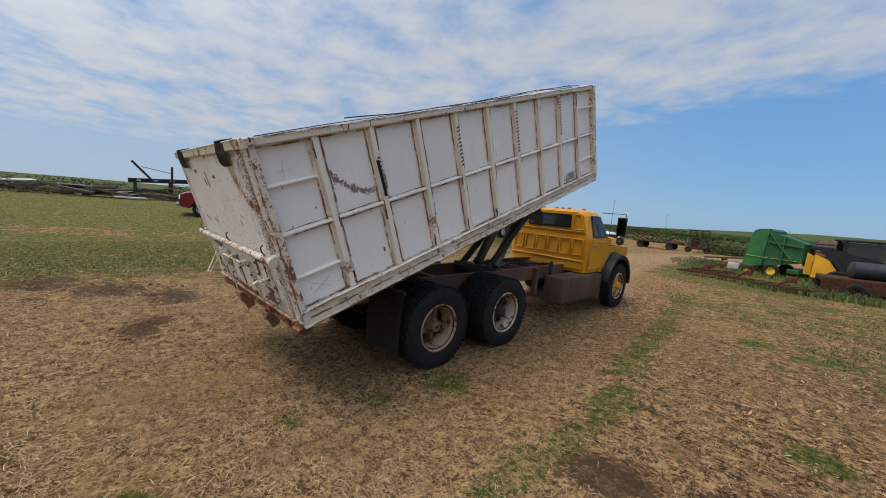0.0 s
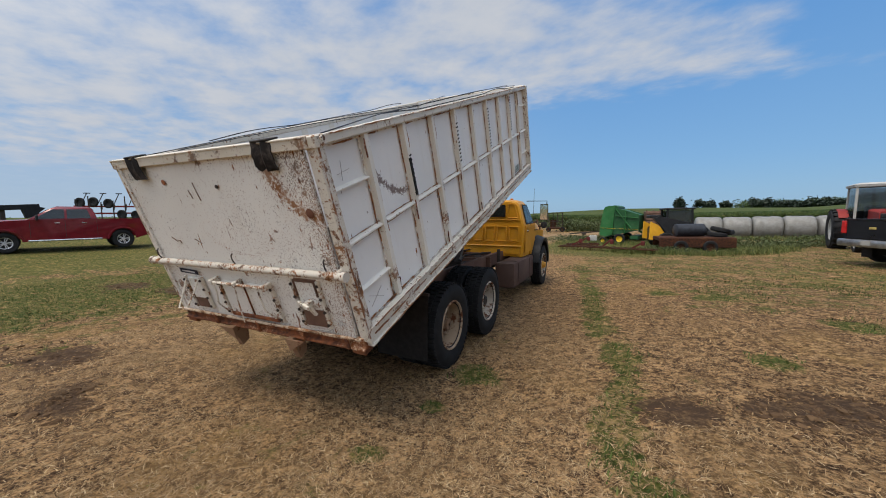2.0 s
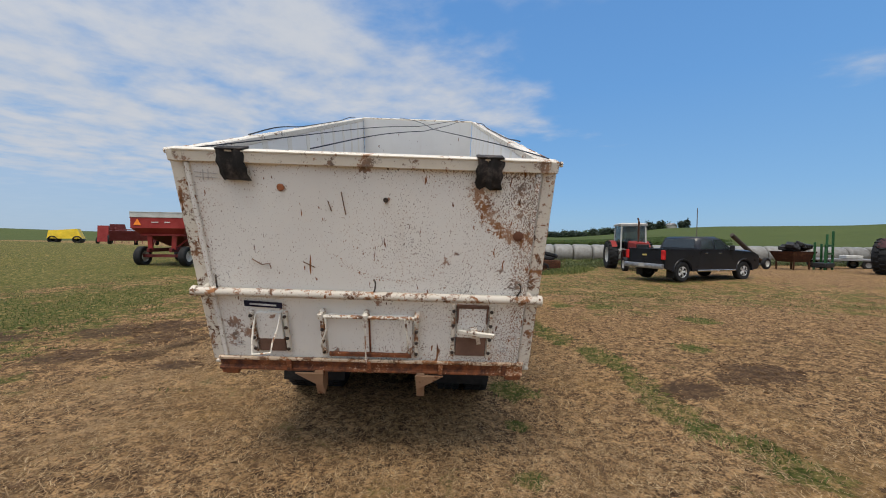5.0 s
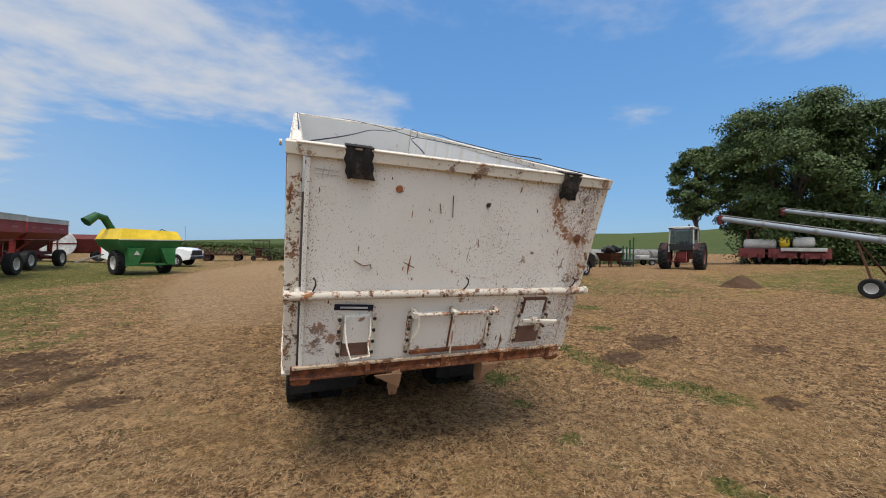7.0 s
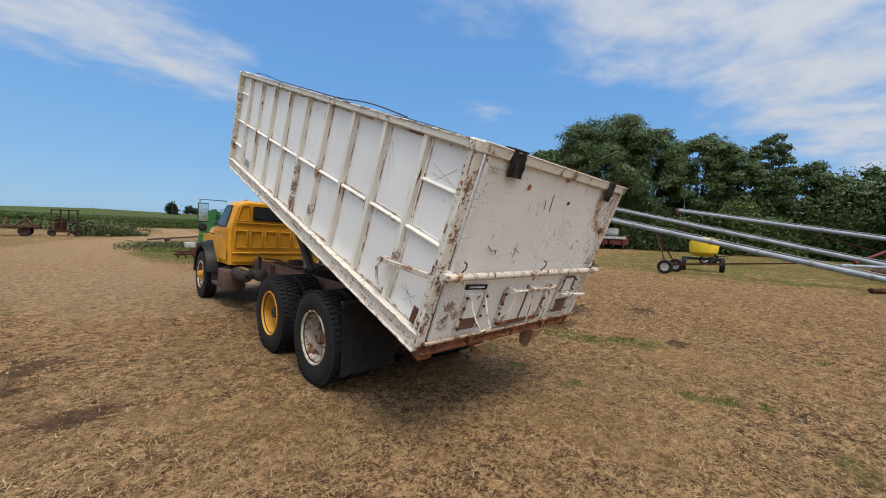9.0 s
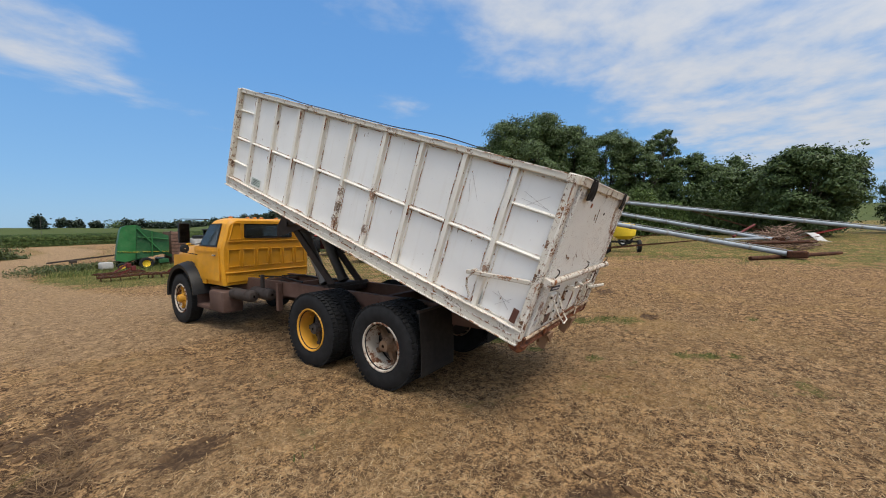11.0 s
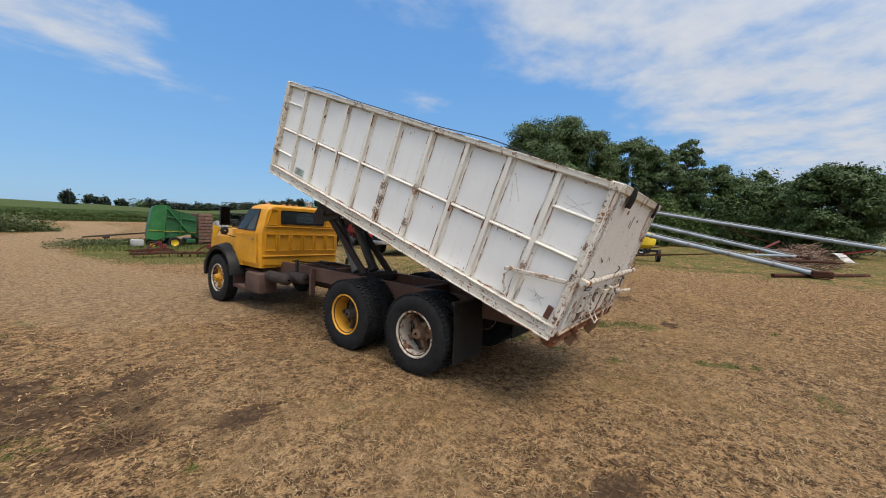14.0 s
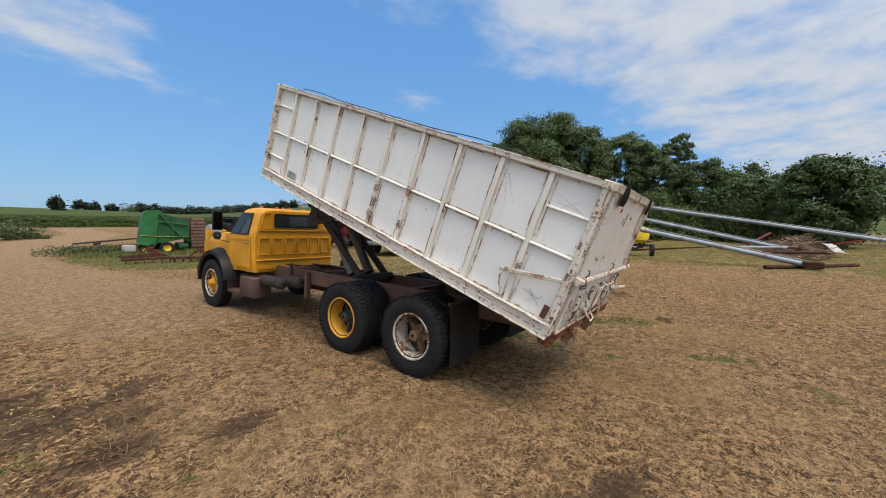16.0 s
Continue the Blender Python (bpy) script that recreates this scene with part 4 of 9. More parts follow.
    box(bm, (0, U0 + 10 * BAY - 0.03, 0.78), (2.2, 0.02, 1.5))
    part("front_wall", bm, PANEL, bed)
    for k in range(5):
        bm = B()
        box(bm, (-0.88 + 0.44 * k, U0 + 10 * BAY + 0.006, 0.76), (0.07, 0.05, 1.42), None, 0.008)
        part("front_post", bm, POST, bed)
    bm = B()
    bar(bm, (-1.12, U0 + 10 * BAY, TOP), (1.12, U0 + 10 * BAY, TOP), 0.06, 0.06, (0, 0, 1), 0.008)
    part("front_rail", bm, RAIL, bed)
    # cross members and long sills below the floor
    for s in (1, -1):
        bm = B()
        bar(bm, (s * 0.42 + CX, U0 + 0.35, -0.16), (s * 0.42 + CX, U0 + 10 * BAY - 0.15, -0.16), 0.09, 0.2, (0, 0, 1), 0.008)
        part("long_sill", bm, STEEL, bed)
    cm = None
    for k in range(13):
        if cm is None:
            bm = B()
            bar(bm, (-1.08, 0, 0), (1.08, 0, 0), 0.06, 0.09)
            cm = mesh("cross_member", bm, STEEL)
        part("cross_member", cm, STEEL, bed, "", pose(0, U0 + 0.2 + 0.44 * k, -0.03))


def build_tailgate():
    y = U0 - 0.012
    bm = B()
    nx, nz = 15, 9
    grid = [[bm.verts.new((-1.09 + 2.18 * a / (nx - 1), y - 0.01 * math.sin(a * 1.7) * math.sin(c * 0.9) * (0 < a < nx - 1), 0.03 + 1.45 * c / (nz - 1))) for a in range(nx)] for c in range(nz)]
    for r0, r1 in zip(grid, grid[1:]):
        for a in range(nx - 1):
            bm.faces.new((r0[a], r0[a + 1], r1[a + 1], r1[a]))
    geo = bmesh.ops.extrude_face_region(bm, geom=bm.faces[:])
    bmesh.ops.translate(bm, vec=(0, 0.02, 0), verts=[v for v in geo["geom"] if isinstance(v, bmesh.types.BMVert)])
    gate = part("tailgate", bm, GATE, bed, "dented rust-specked white tailgate")
    bm = B()
    box(bm, (0, y - 0.012, TOP - 0.012), (2.30, 0.036, 0.075), None, 0.005)
    box(bm, (0, y + 0.01, TOP + 0.022), (2.30, 0.09, 0.012), None, 0.003)
    part("tailgate_cap", bm, CAP, bed, "rusty white top channel")
    for s in (1, -1):
        bm = B()
        box(bm, (s * 1.085, y - 0.006, 0.76), (0.03, 0.026, 1.43), None, 0.005)
        part("gate_edge", bm, GATE, bed)
    for x in (-0.80, 0.775):
        bm = B()
        w, n = 0.165, 6
        rings = []
        for k in range(n):
            t = k / (n - 1)
            z = TOP + 0.032 - 0.185 * t
            d = 0.036 + 0.012 * math.sin(3 * t)
            rag = (0, 0.006, -0.008, 0.004, -0.004, 0.012)[k]
            row = [(x + w * (j / 5 - 0.5) + (rag if j in (0, 5) else 0) + 0.02 * (t - 0.4) * (1 if x < 0 else -0.6), y - d - 0.012 * math.sin(2.2 * j + x), z + (0.010 * math.sin(2.9 * j + 3 * x) if k == n - 1 else 0)) for j in range(6)]
            rings.append(row + [(px, py + 0.009, pz) for px, py, pz in reversed(row)])
        loft(bm, rings)
        box(bm, (x, y + 0.005, TOP + 0.036), (w, 0.10, 0.012), None, 0.004)
        part("rubber_flap", bm, GATE_FLAP, bed, "weathered black rubber flap bent over the gate")
    # hinge pipe across the gate, with its clamps and hooks
    bm = B()
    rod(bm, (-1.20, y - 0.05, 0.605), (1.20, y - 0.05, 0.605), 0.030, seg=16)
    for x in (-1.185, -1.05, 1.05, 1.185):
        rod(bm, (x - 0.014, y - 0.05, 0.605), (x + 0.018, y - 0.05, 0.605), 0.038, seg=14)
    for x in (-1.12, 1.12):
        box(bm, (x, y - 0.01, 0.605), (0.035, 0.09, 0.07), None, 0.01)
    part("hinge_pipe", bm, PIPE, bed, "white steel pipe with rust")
    for x in (-1.03, 0.04, 1.03):
        bm = B()
        sweep(bm, [(x + 0.016 * math.sin(a * 0.9), y - 0.045 - 0.022 * math.sin(a), 0.635 + 0.06 * a / 1.6 - 0.03 * max(0, a - 2.2)) for a in (0, 0.5, 1, 1.6, 2.2, 2.8, 3.3)], 0.006, 6)
        part("hook", bm, STEEL, bed)
    # rear bumper beam below the gate
    bm = B()
    prism(bm, ((-0.045, -0.06), (0.02, -0.06), (0.02, 0.045), (-0.03, 0.045), (-0.03, 0.03), (-0.018, 0.02), (-0.018, -0.035), (-0.045, -0.045)), -1.15, 1.15)
    part("rear_beam", bm, RUSTY, bed, "rusted steel rear beam", pose(0, y + 0.02, -0.01))
    bm = B()
    box(bm, (0, y - 0.022, 0.037), (2.28, 0.022, 0.026), None, 0.005)
    part("beam_lip", bm, bed_paint("lip_paint", 1.0, 1.5, base=(0.62, 0.47, 0.33)), bed, "worn rusty cream lip")
    for x in (-0.62, -0.02, 0.52, 1.0):
        bm = B()
        box(bm, (x, y - 0.03, -0.015), (0.035, 0.02, 0.10), None, 0.005)
        part("beam_strap", bm, RUSTY, bed)
    pale_rust = paint("pale_rust", (0.26, 0.15, 0.085), 0.75, 0.8, 0.0, 0.4)
    for x in (-0.40, 0.37):
        bm = B()
        prism(bm, ((-0.06, 0), (0.1, 0), (0.05, -0.2), (-0.03, -0.22)), x - 0.03, x + 0.03)
        prism(bm, ((x - 0.17, 0.0), (x + 0.04, 0.0), (x + 0.03, -0.13)) if x < 0 else ((x + 0.17, 0.0), (x - 0.04, 0.0), (x - 0.03, -0.13)), -0.066, -0.052, "y")
        part("bracket", bm, pale_rust, bed, "rusty bent bracket", pose(0, y, -0.06))
    for x in (-1.08, 1.08):
        bm = B()
        box(bm, (x, y + 0.05, -0.085), (0.13, 0.14, 0.06), None, 0.01)
        box(bm, (x, y + 0.05, -0.12), (0.10, 0.10, 0.03), None, 0.006)
        part("corner_foot", bm, RUSTY, bed)
    # grain doors: two small ones and the wide one between
    for x0, x1, z0, z1, kind in ((-0.845, -0.605, 0.10, 0.44, "small"), (-0.345, 0.335, 0.08, 0.44, "wide"), (0.60, 0.87, 0.10, 0.53, "small")):
        w, zc = x1 - x0, (z0 + z1) / 2
        xc = (x0 + x1) / 2
        bm = B()
        box(bm, (xc, y - 0.012, zc), (w - 0.06, 0.02, z1 - z0 - 0.02), None, 0.004)
        door = part("grain_door", bm, GATE, bed, "small sliding steel grain door")
        for x in (x0, x1):
            bm = B()
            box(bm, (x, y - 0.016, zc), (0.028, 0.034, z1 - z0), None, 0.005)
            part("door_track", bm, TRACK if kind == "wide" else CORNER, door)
            for k in range(4):
                bm = B()
                lathe(bm, ((0.001, -0.012), (0.011, -0.011), (0.014, 0.0)), (x, y - 0.032, z0 + (z1 - z0) * (0.1 + 0.27 * k)), 8, "y")
                part("bolt", bm, STEEL, door)
        if kind == "small":
            oh = 0.11 if x0 < 0 else 0.165
            bm = B()
            box(bm, (xc, y - 0.006, z0 + oh / 2 + 0.005), (w - 0.05, 0.034, oh), None, 0.003)
            if x0 > 0:
                box(bm, (xc, y - 0.012, z1 - 0.01), (w - 0.04, 0.03, 0.022), None, 0.004)
                for k in (-1, 1):
                    box(bm, (xc + k * (w / 2 - 0.03), y - 0.02, z1 - 0.075), (0.012, 0.03, 0.13), None, 0.003)
            part("opening", bm, plain("rust_dark_opening", (0.15, 0.085, 0.06), 0.8), door, "dark rusty opening")
        else:
            bm = B()
            box(bm, (xc, y - 0.022, z0 + 0.018), (w - 0.07, 0.03, 0.035), None, 0.004)
            box(bm, (xc, y - 0.025, zc), (0.012, 0.012, z1 - z0), None)
            part("door_stiffener", bm, RUSTY, door)
    bm = B()
    # crank rod with its arms on the wide door
    rod(bm, (-0.33, y - 0.08, 0.45), (0.34, y - 0.08, 0.45), 0.013)
    for x, k in ((-0.30, -0.12), (0.26, 0.06)):
        sweep(bm, ((x, y - 0.09, 0.45), (x + 0.01, y - 0.10, 0.36), (x + k * 0.3, y - 0.10, 0.24), (x + k * 0.4, y - 0.04, 0.13)), 0.008)
    sweep(bm, ((-0.02, y - 0.09, 0.45), (-0.02, y - 0.11, 0.32), (-0.02, y - 0.13, 0.10)), 0.006)
    for x in (-0.33, 0.34, -0.02):
        box(bm, (x, y - 0.06, 0.455), (0.035, 0.09, 0.05), None, 0.006)
    part("gate_lever", bm, TRACK, bed, "white lever and linkage")
    bm = B()
    # a bail hanging loose in front of the small door
    sweep(bm, ((-0.635, y - 0.03, 0.42), (-0.64, y - 0.09, 0.34), (-0.66, y - 0.15, 0.27), (-0.655, y - 0.20, 0.22), (-0.78, y - 0.21, 0.21), (-0.80, y - 0.15, 0.27), (-0.81, y - 0.09, 0.34), (-0.81, y - 0.03, 0.42)), 0.007)
    part("door_lever", bm, CORNER, bed, "white bent lever")
    bm = B()
    bar(bm, (0.64, y - 0.05, 0.335), (0.88, y - 0.17, 0.385), 0.02, 0.03, (0, 0, 1), 0.004)
    box(bm, (0.75, y - 0.05, 0.335), (0.05, 0.1, 0.05), None, 0.006)
    bar(bm, (0.77, y - 0.08, 0.34), (0.79, y - 0.05, 0.24), 0.03, 0.02, (0, 1, 0))
    part("door_lever", bm, CORNER, bed, "white flat lever")
    # a small plate, dark blue with a pale bar
    for x0, x1 in ((-0.885, -0.62),):
        bm = B()
        box(bm, ((x0 + x1) / 2, y - 0.013, 0.492), (x1 - x0, 0.004, 0.045), (0, 3, 0))
        pl = part("maker_plate", bm, plain("plate_blue", (0.014, 0.015, 0.034), 0.5), bed, "small dark blue plate")
        bm = B()
        box(bm, ((x0 + x1) / 2, y - 0.017, 0.492), ((x1 - x0) * 0.7, 0.004, 0.012), (0, 3, 0))
        part("text_bar", bm, plain("plate_white", (0.6, 0.6, 0.6), 0.5), pl)
    # fine marks scratched into the paint
    pale = plain("scratch_grey", (0.40, 0.38, 0.36), 0.7)
    for cx, cz, w in ((-0.98, 1.40, 0.07), (-0.98, 0.16, 0.05), (0.98, 0.16, 0.05)):
        for a, b in (((-w, 0.014), (w, 0.006)), ((-w, -0.016), (w, -0.02)), ((-0.2 * w, 0.03), (-0.35 * w, -0.036)), ((0.25 * w, 0.034), (0.1 * w, -0.032))):
            bm = B()
            bar(bm, (cx + a[0], y - 0.008, cz + a[1]), (cx + b[0], y - 0.008, cz + b[1]), 0.003, 0.003, (0, 1, 0))
            part("scratch", bm, pale, bed)
    for pts in (((-0.78, 0.84), (-0.72, 0.80), (-0.67, 0.81), (-0.66, 0.78)), ((-0.44, 0.83), (-0.38, 0.80), (-0.36, 0.79)), ((-0.15, 1.32), (-0.14, 1.24), (-0.13, 1.17)), ((-0.24, 1.26), (-0.22, 1.19))):
        bm = B()
        sweep(bm, [(x, y - 0.009, z) for x, z in pts], 0.0035, 5)
        part("scratch", bm, plain("scratch_rust", (0.16, 0.085, 0.05), 0.8), bed)
    # a rusted-through spot and a bolt hole
    for x, z, r, mt, lb in ((-0.53, 1.335, 0.024, paint("spot_rust", (0.34, 0.12, 0.05), 0.8, 0.8), "round orange rust spot"), (0.13, 1.275, 0.017, STEEL, "dark bolt hole"), (1.0, 1.06, 0.035, paint("spot_dark_rust", (0.14, 0.055, 0.03), 0.8, 0.8), "dark rust spot")):
        bm = B()
        lathe(bm, ((0.001, -0.004), (r * 0.8, -0.004), (r, 0.0), (r * 0.9, 0.003)), (x, y - 0.009, z), 14, "y")
        part("rust_spot", bm, mt, bed, lb)


def build_tarp_cables():
    dark = plain("tarp_cable_black", (0.02, 0.022, 0.03), 0.5)
    rng = random.Random(5)
    for a, b, amp, ph in ((-1.12, 0.9, 0.08, 0.3), (1.12, -0.3, 0.07, 1.4), (-0.4, 1.1, 0.09, 2.2)):
        bm = B()
        pts = []
        for k in range(28):
            t = k / 27
            pts.append((a + (b - a) * t + 0.05 * math.sin(9 * t + ph), U0 + 0.1 + 5.3 * t, TOP + 0.012 + 0.7 * amp * abs(math.sin(math.pi * (1.5 * t + 0.15 * ph))) * (0.4 + 0.6 * t)))
        sweep(bm, pts, 0.0045, 6)
        part("tarp_cable", bm, dark, bed, "thin black tarp cable")
    # slack cables along the two top rails
    for s, ph in ((-1, 0.4), (1, 1.7)):
        bm = B()
        sweep(bm, [(s * (HB - 0.03), U0 + 0.9 + 0.1 * k, TOP + 0.03 + 0.03 * max(0.0, math.sin(0.2 * k + ph)) ** 2) for k in range(42)], 0.006, 6)
        part("tarp_cable", bm, dark, bed, "slack black tarp cable")


build_bed()
build_tailgate()
build_tarp_cables()


# ---- wheels ----
def tyre_mesh(r, w, name="tyre", lugs=54):
    bm = B()
    rim = 0.262 * r / 0.52
    h = w / 2
    lathe(bm, ((rim, -h * 0.72), (rim + 0.02, -h * 0.82), (r * 0.72, -h * 1.02), (r * 0.88, -h * 0.99), (r * 0.955, -h * 0.86), (r * 0.972, -h * 0.55), (r * 0.974, 0), (r * 0.972, h * 0.55),
               (r * 0.955, h * 0.86), (r * 0.88, h * 0.99), (r * 0.72, h * 1.02), (rim + 0.02, h * 0.82), (rim, h * 0.72)), seg=48)
    for k in range(lugs):
        a = k * math.tau / lugs
        for x, da, wx in ((-h * 0.66, 0.0, h * 0.5), (0.0, 0.5, h * 0.55), (h * 0.66, 0.0, h * 0.5)):
            t = a + da * math.tau / lugs
            box(bm, (x, r * 0.983 * math.cos(t), r * 0.983 * math.sin(t)), (wx, r * math.tau / lugs * 0.66, r * 0.035), (math.degrees(t) - 90, 0, 0))
    return mesh(name, bm, RUBBER, 40)


def rim_mesh(name="rim"):
    """An open demountable rim: rolled lip and a deep barrel."""
    bm = B()
    lathe(bm, ((0.300, 0.100), (0.304, 0.112), (0.298, 0.124), (0.284, 0.124), (0.276, 0.110), (0.270, 0.085), (0.262, 0.02), (0.256, -0.06), (0.252, -0.12), (0.262, -0.125), (0.268, -0.06), (0.282, 0.06), (0.300, 0.100)), seg=44)
    for k in range(5):
        a = k * math.tau / 5 + 0.6
        box(bm, (-0.06, 0.246 * math.cos(a), 0.246 * math.sin(a)), (0.04, 0.05, 0.02), (math.degrees(a) + 90, 0, 0), 0.004)
    return mesh(name, bm, MATS.get("rim"), 40)


def hub_mesh(spokes=5, name="hub"):
    """A cast spider: hub barrel, cap, tapered spokes and wedge nuts."""
    bm = B()
    lathe(bm, ((0.125, -0.02), (0.12, 0.02), (0.092, 0.035), (0.085, 0.10), (0.070, 0.115), (0.066, 0.15), (0.02, 0.158)), seg=22)
    for k in range(8):
        a = k * math.tau / 8
        rod(bm, (0.10, 0.076 * math.cos(a), 0.076 * math.sin(a)), (0.125, 0.076 * math.cos(a), 0.076 * math.sin(a)), 0.010, seg=6)
    for k in range(spokes):
        a = k * math.tau / spokes
        c, d = math.cos(a), math.sin(a)
        loft(bm, [[(x0, r * c - w * d, r * d + w * c) for x0, w in ((x - h, -hw), (x - h, hw), (x + h, hw * 0.7), (x + h, -hw * 0.7))] for r, x, h, hw in ((0.07, 0.03, 0.035, 0.048), (0.15, 0.015, 0.03, 0.036), (0.22, 0.0, 0.026, 0.034), (0.25, -0.005, 0.022, 0.042))])
        rod(bm, (-0.01, 0.232 * c, 0.232 * d), (0.045, 0.232 * c, 0.232 * d), 0.014, seg=6)
        box(bm, (0.028, 0.24 * c, 0.24 * d), (0.02, 0.06, 0.045), (math.degrees(a) + 90, 0, 0), 0.005)
    return mesh(name, bm, CHASSIS, 40)


def drum_mesh(name="brake_drum"):
    bm = B()
    lathe(bm, ((0.02, -0.115), (0.20, -0.115), (0.225, -0.125), (0.225, -0.16), (0.10, -0.165)), seg=28)
    return mesh(name, bm, STEEL, 40)


def build_wheels():
    tyre = tyre_mesh(0.52, 0.265)
    front = tyre_mesh(0.51, 0.25, "tyre", 60)
    RIM_WHITE = paint("rim_white", (0.50, 0.44, 0.36), 0.92, 0.55, 0.0, 0.5)
    RIM_TAN = paint("rim_tan", (0.36, 0.26, 0.17), 0.9, 0.6, 0.0, 0.6)
    rim, hub, front_hub, drum = rim_mesh(), hub_mesh(5), hub_mesh(6), drum_mesh()
    rust_hub = paint("hub_rust", (0.20, 0.12, 0.07), 0.7, 0.7)
    dark_hub = paint("hub_dark", (0.055, 0.045, 0.038), 0.5, 0.7)

    def tinted(me, material):
        me = me.copy()
        me.materials[0] = material
        return me
    for s, name in ((1, "right"), (-1, "left")):
        for y, col in ((1.75, RIM_WHITE if s < 0 else RIM_TAN), (3.11, YEL_DUST if s < 0 else RIM_WHITE)):
            for x, outer in ((1.01, True), (0.69, False)):
                w = new("wheel")
                w.parent = truck
                w.matrix_basis = pose(CX + s * x, y, 0.515, 0, 0, 0 if s > 0 else 180) @ pose(0, 0, 0, 37 * y)
                part("tyre", tyre, RUBBER, w)
                part("rim", tinted(rim, col), col, w)
                part("brake_drum", drum, STEEL, w)
                if outer:
                    part("hub", tinted(hub, rust_hub if y < 2 else dark_hub), CHASSIS, w, "rusty cast spider hub", pose(-0.085, 0, 0))
                tagged(w, "dual truck wheel, " + ("yellow rim" if col is YEL_DUST else "pale rusty rim"))
        w = new("wheel")
        w.parent = truck
        w.matrix_basis = pose(CX + s * 1.0, 7.47, 0.51, 0, 0, 0 if s > 0 else 180)
        part("tyre", front, RUBBER, w)
        part("rim", tinted(rim, RIM_WHITE), RIM_WHITE, w)
        part("brake_drum", drum, STEEL, w)
        part("hub", tinted(front_hub, YEL_DUST), YEL_DUST, w, "yellow cast spider hub", pose(0.02, 0, 0))
        tagged(w, "front truck wheel with a yellow spoked hub")
    for y in (1.75, 3.11):
        bm = B()
        rod(bm, (CX - 0.9, y, 0.515), (CX + 0.9, y, 0.515), 0.075, seg=14)
        lathe(bm, ((0.05, -0.2), (0.2, -0.14), (0.24, 0.0), (0.2, 0.14), (0.05, 0.2)), (CX, y, 0.515), 20, "y")
        part("rear_axle", bm, CHASSIS, truck)
    bm = B()
    bar(bm, (CX - 0.9, 7.47, 0.47), (CX + 0.9, 7.47, 0.47), 0.1, 0.09, (0, 0, 1), 0.01)
    part("front_axle", bm, CHASSIS, truck)


build_wheels()


def build_chassis():
    for s in (1, -1):
        bm = B()
        prism(bm, ((0.04, -0.12), (-0.04, -0.12), (-0.04, -0.105), (0.025, -0.105), (0.025, 0.105), (-0.04, 0.105), (-0.04, 0.12), (0.04, 0.12)), 0.55, 8.35, "y")
        bmesh.ops.scale(bm, vec=(s, 1, 1), verts=bm.verts)
        part("frame_rail", bm, CHASSIS, truck, "rust-brown frame rail", pose(CX + s * 0.43, 0, 0.86))
        bm = B()
        # walking-beam springs of the tandem
        for k in range(7):
            bar(bm, (CX + s * 0.52, 2.42 - 0.62 + 0.07 * k, 0.62 - 0.024 * k), (CX + s * 0.52, 2.42 + 0.62 - 0.07 * k, 0.62 - 0.024 * k), 0.09, 0.02)
        box(bm, (CX + s * 0.52, 2.42, 0.6), (0.14, 0.22, 0.34), None, 0.02)
        part("spring_pack", bm, CHASSIS, truck)
        # hanging mud flaps behind the duals
        bm = B()
        rings = []
        for k in range(8):
            t = k / 7
            yy = 1.17 - 0.03 * math.sin(2.2 * t)
            z = 0.99 - 0.72 * t
            rings.append([(CX + s * 0.45, yy, z), (CX + s * 1.10, yy + 0.012 * math.sin(4 * t), z), (CX + s * 1.10, yy + 0.012, z), (CX + s * 0.45, yy + 0.012, z)])
        loft(bm, rings)
        part("mud_flap", bm, FLAP, truck, "black rubber mud flap")
        bm = B()
        bar(bm, (CX + s * 0.40, 1.19, 1.0), (CX + s * 1.10, 1.19, 1.0), 0.035, 0.035)
        part("flap_bracket", bm, STEEL, truck)
        bm = B()
        box(bm, (CX + s * 0.30, 0.62, 0.83), (0.13, 0.05, 0.09), None, 0.01)
        part("tail_lamp", bm, RED_LENS, truck, "red tail lamp")
    for y in (0.62, 1.1, 2.4, 3.9, 4.8, 5.7):
        bm = B()
        bar(bm, (CX - 0.41, y, 0.86), (CX + 0.41, y, 0.86), 0.09, 0.18)
        part("cross_beam", bm, CHASSIS, truck)
    bm = B()
    rod(bm, (CX, 0.72, 0.99), (CX, 0.6, 0.99), 0.05)
    rod(bm, (CX - 0.52, 0.90, 1.06), (CX + 0.52, 0.90, 1.06), 0.045, seg=12)
    for s in (1, -1):
        prism(bm, ((0.75, 0.96), (1.08, 0.96), (0.98, 1.12), (0.84, 1.12)), CX + s * 0.43 - 0.02, CX + s * 0.43 + 0.02)
    part("bed_hinge", bm, STEEL, truck, "dark steel hinge shaft")
    # drive shaft and gearbox below the cab
    bm = B()
    rod(bm, (CX, 3.3, 0.6), (CX, 5.6, 0.72), 0.05)
    lathe(bm, ((0.05, 5.5), (0.16, 5.6), (0.2, 6.1), (0.26, 6.4), (0.28, 6.9), (0.1, 7.0)), (CX, 0, 0.75), 14, "y")
    box(bm, (CX, 7.5, 0.95), (0.6, 1.0, 0.6), None, 0.06)
    part("drivetrain", bm, STEEL, truck)


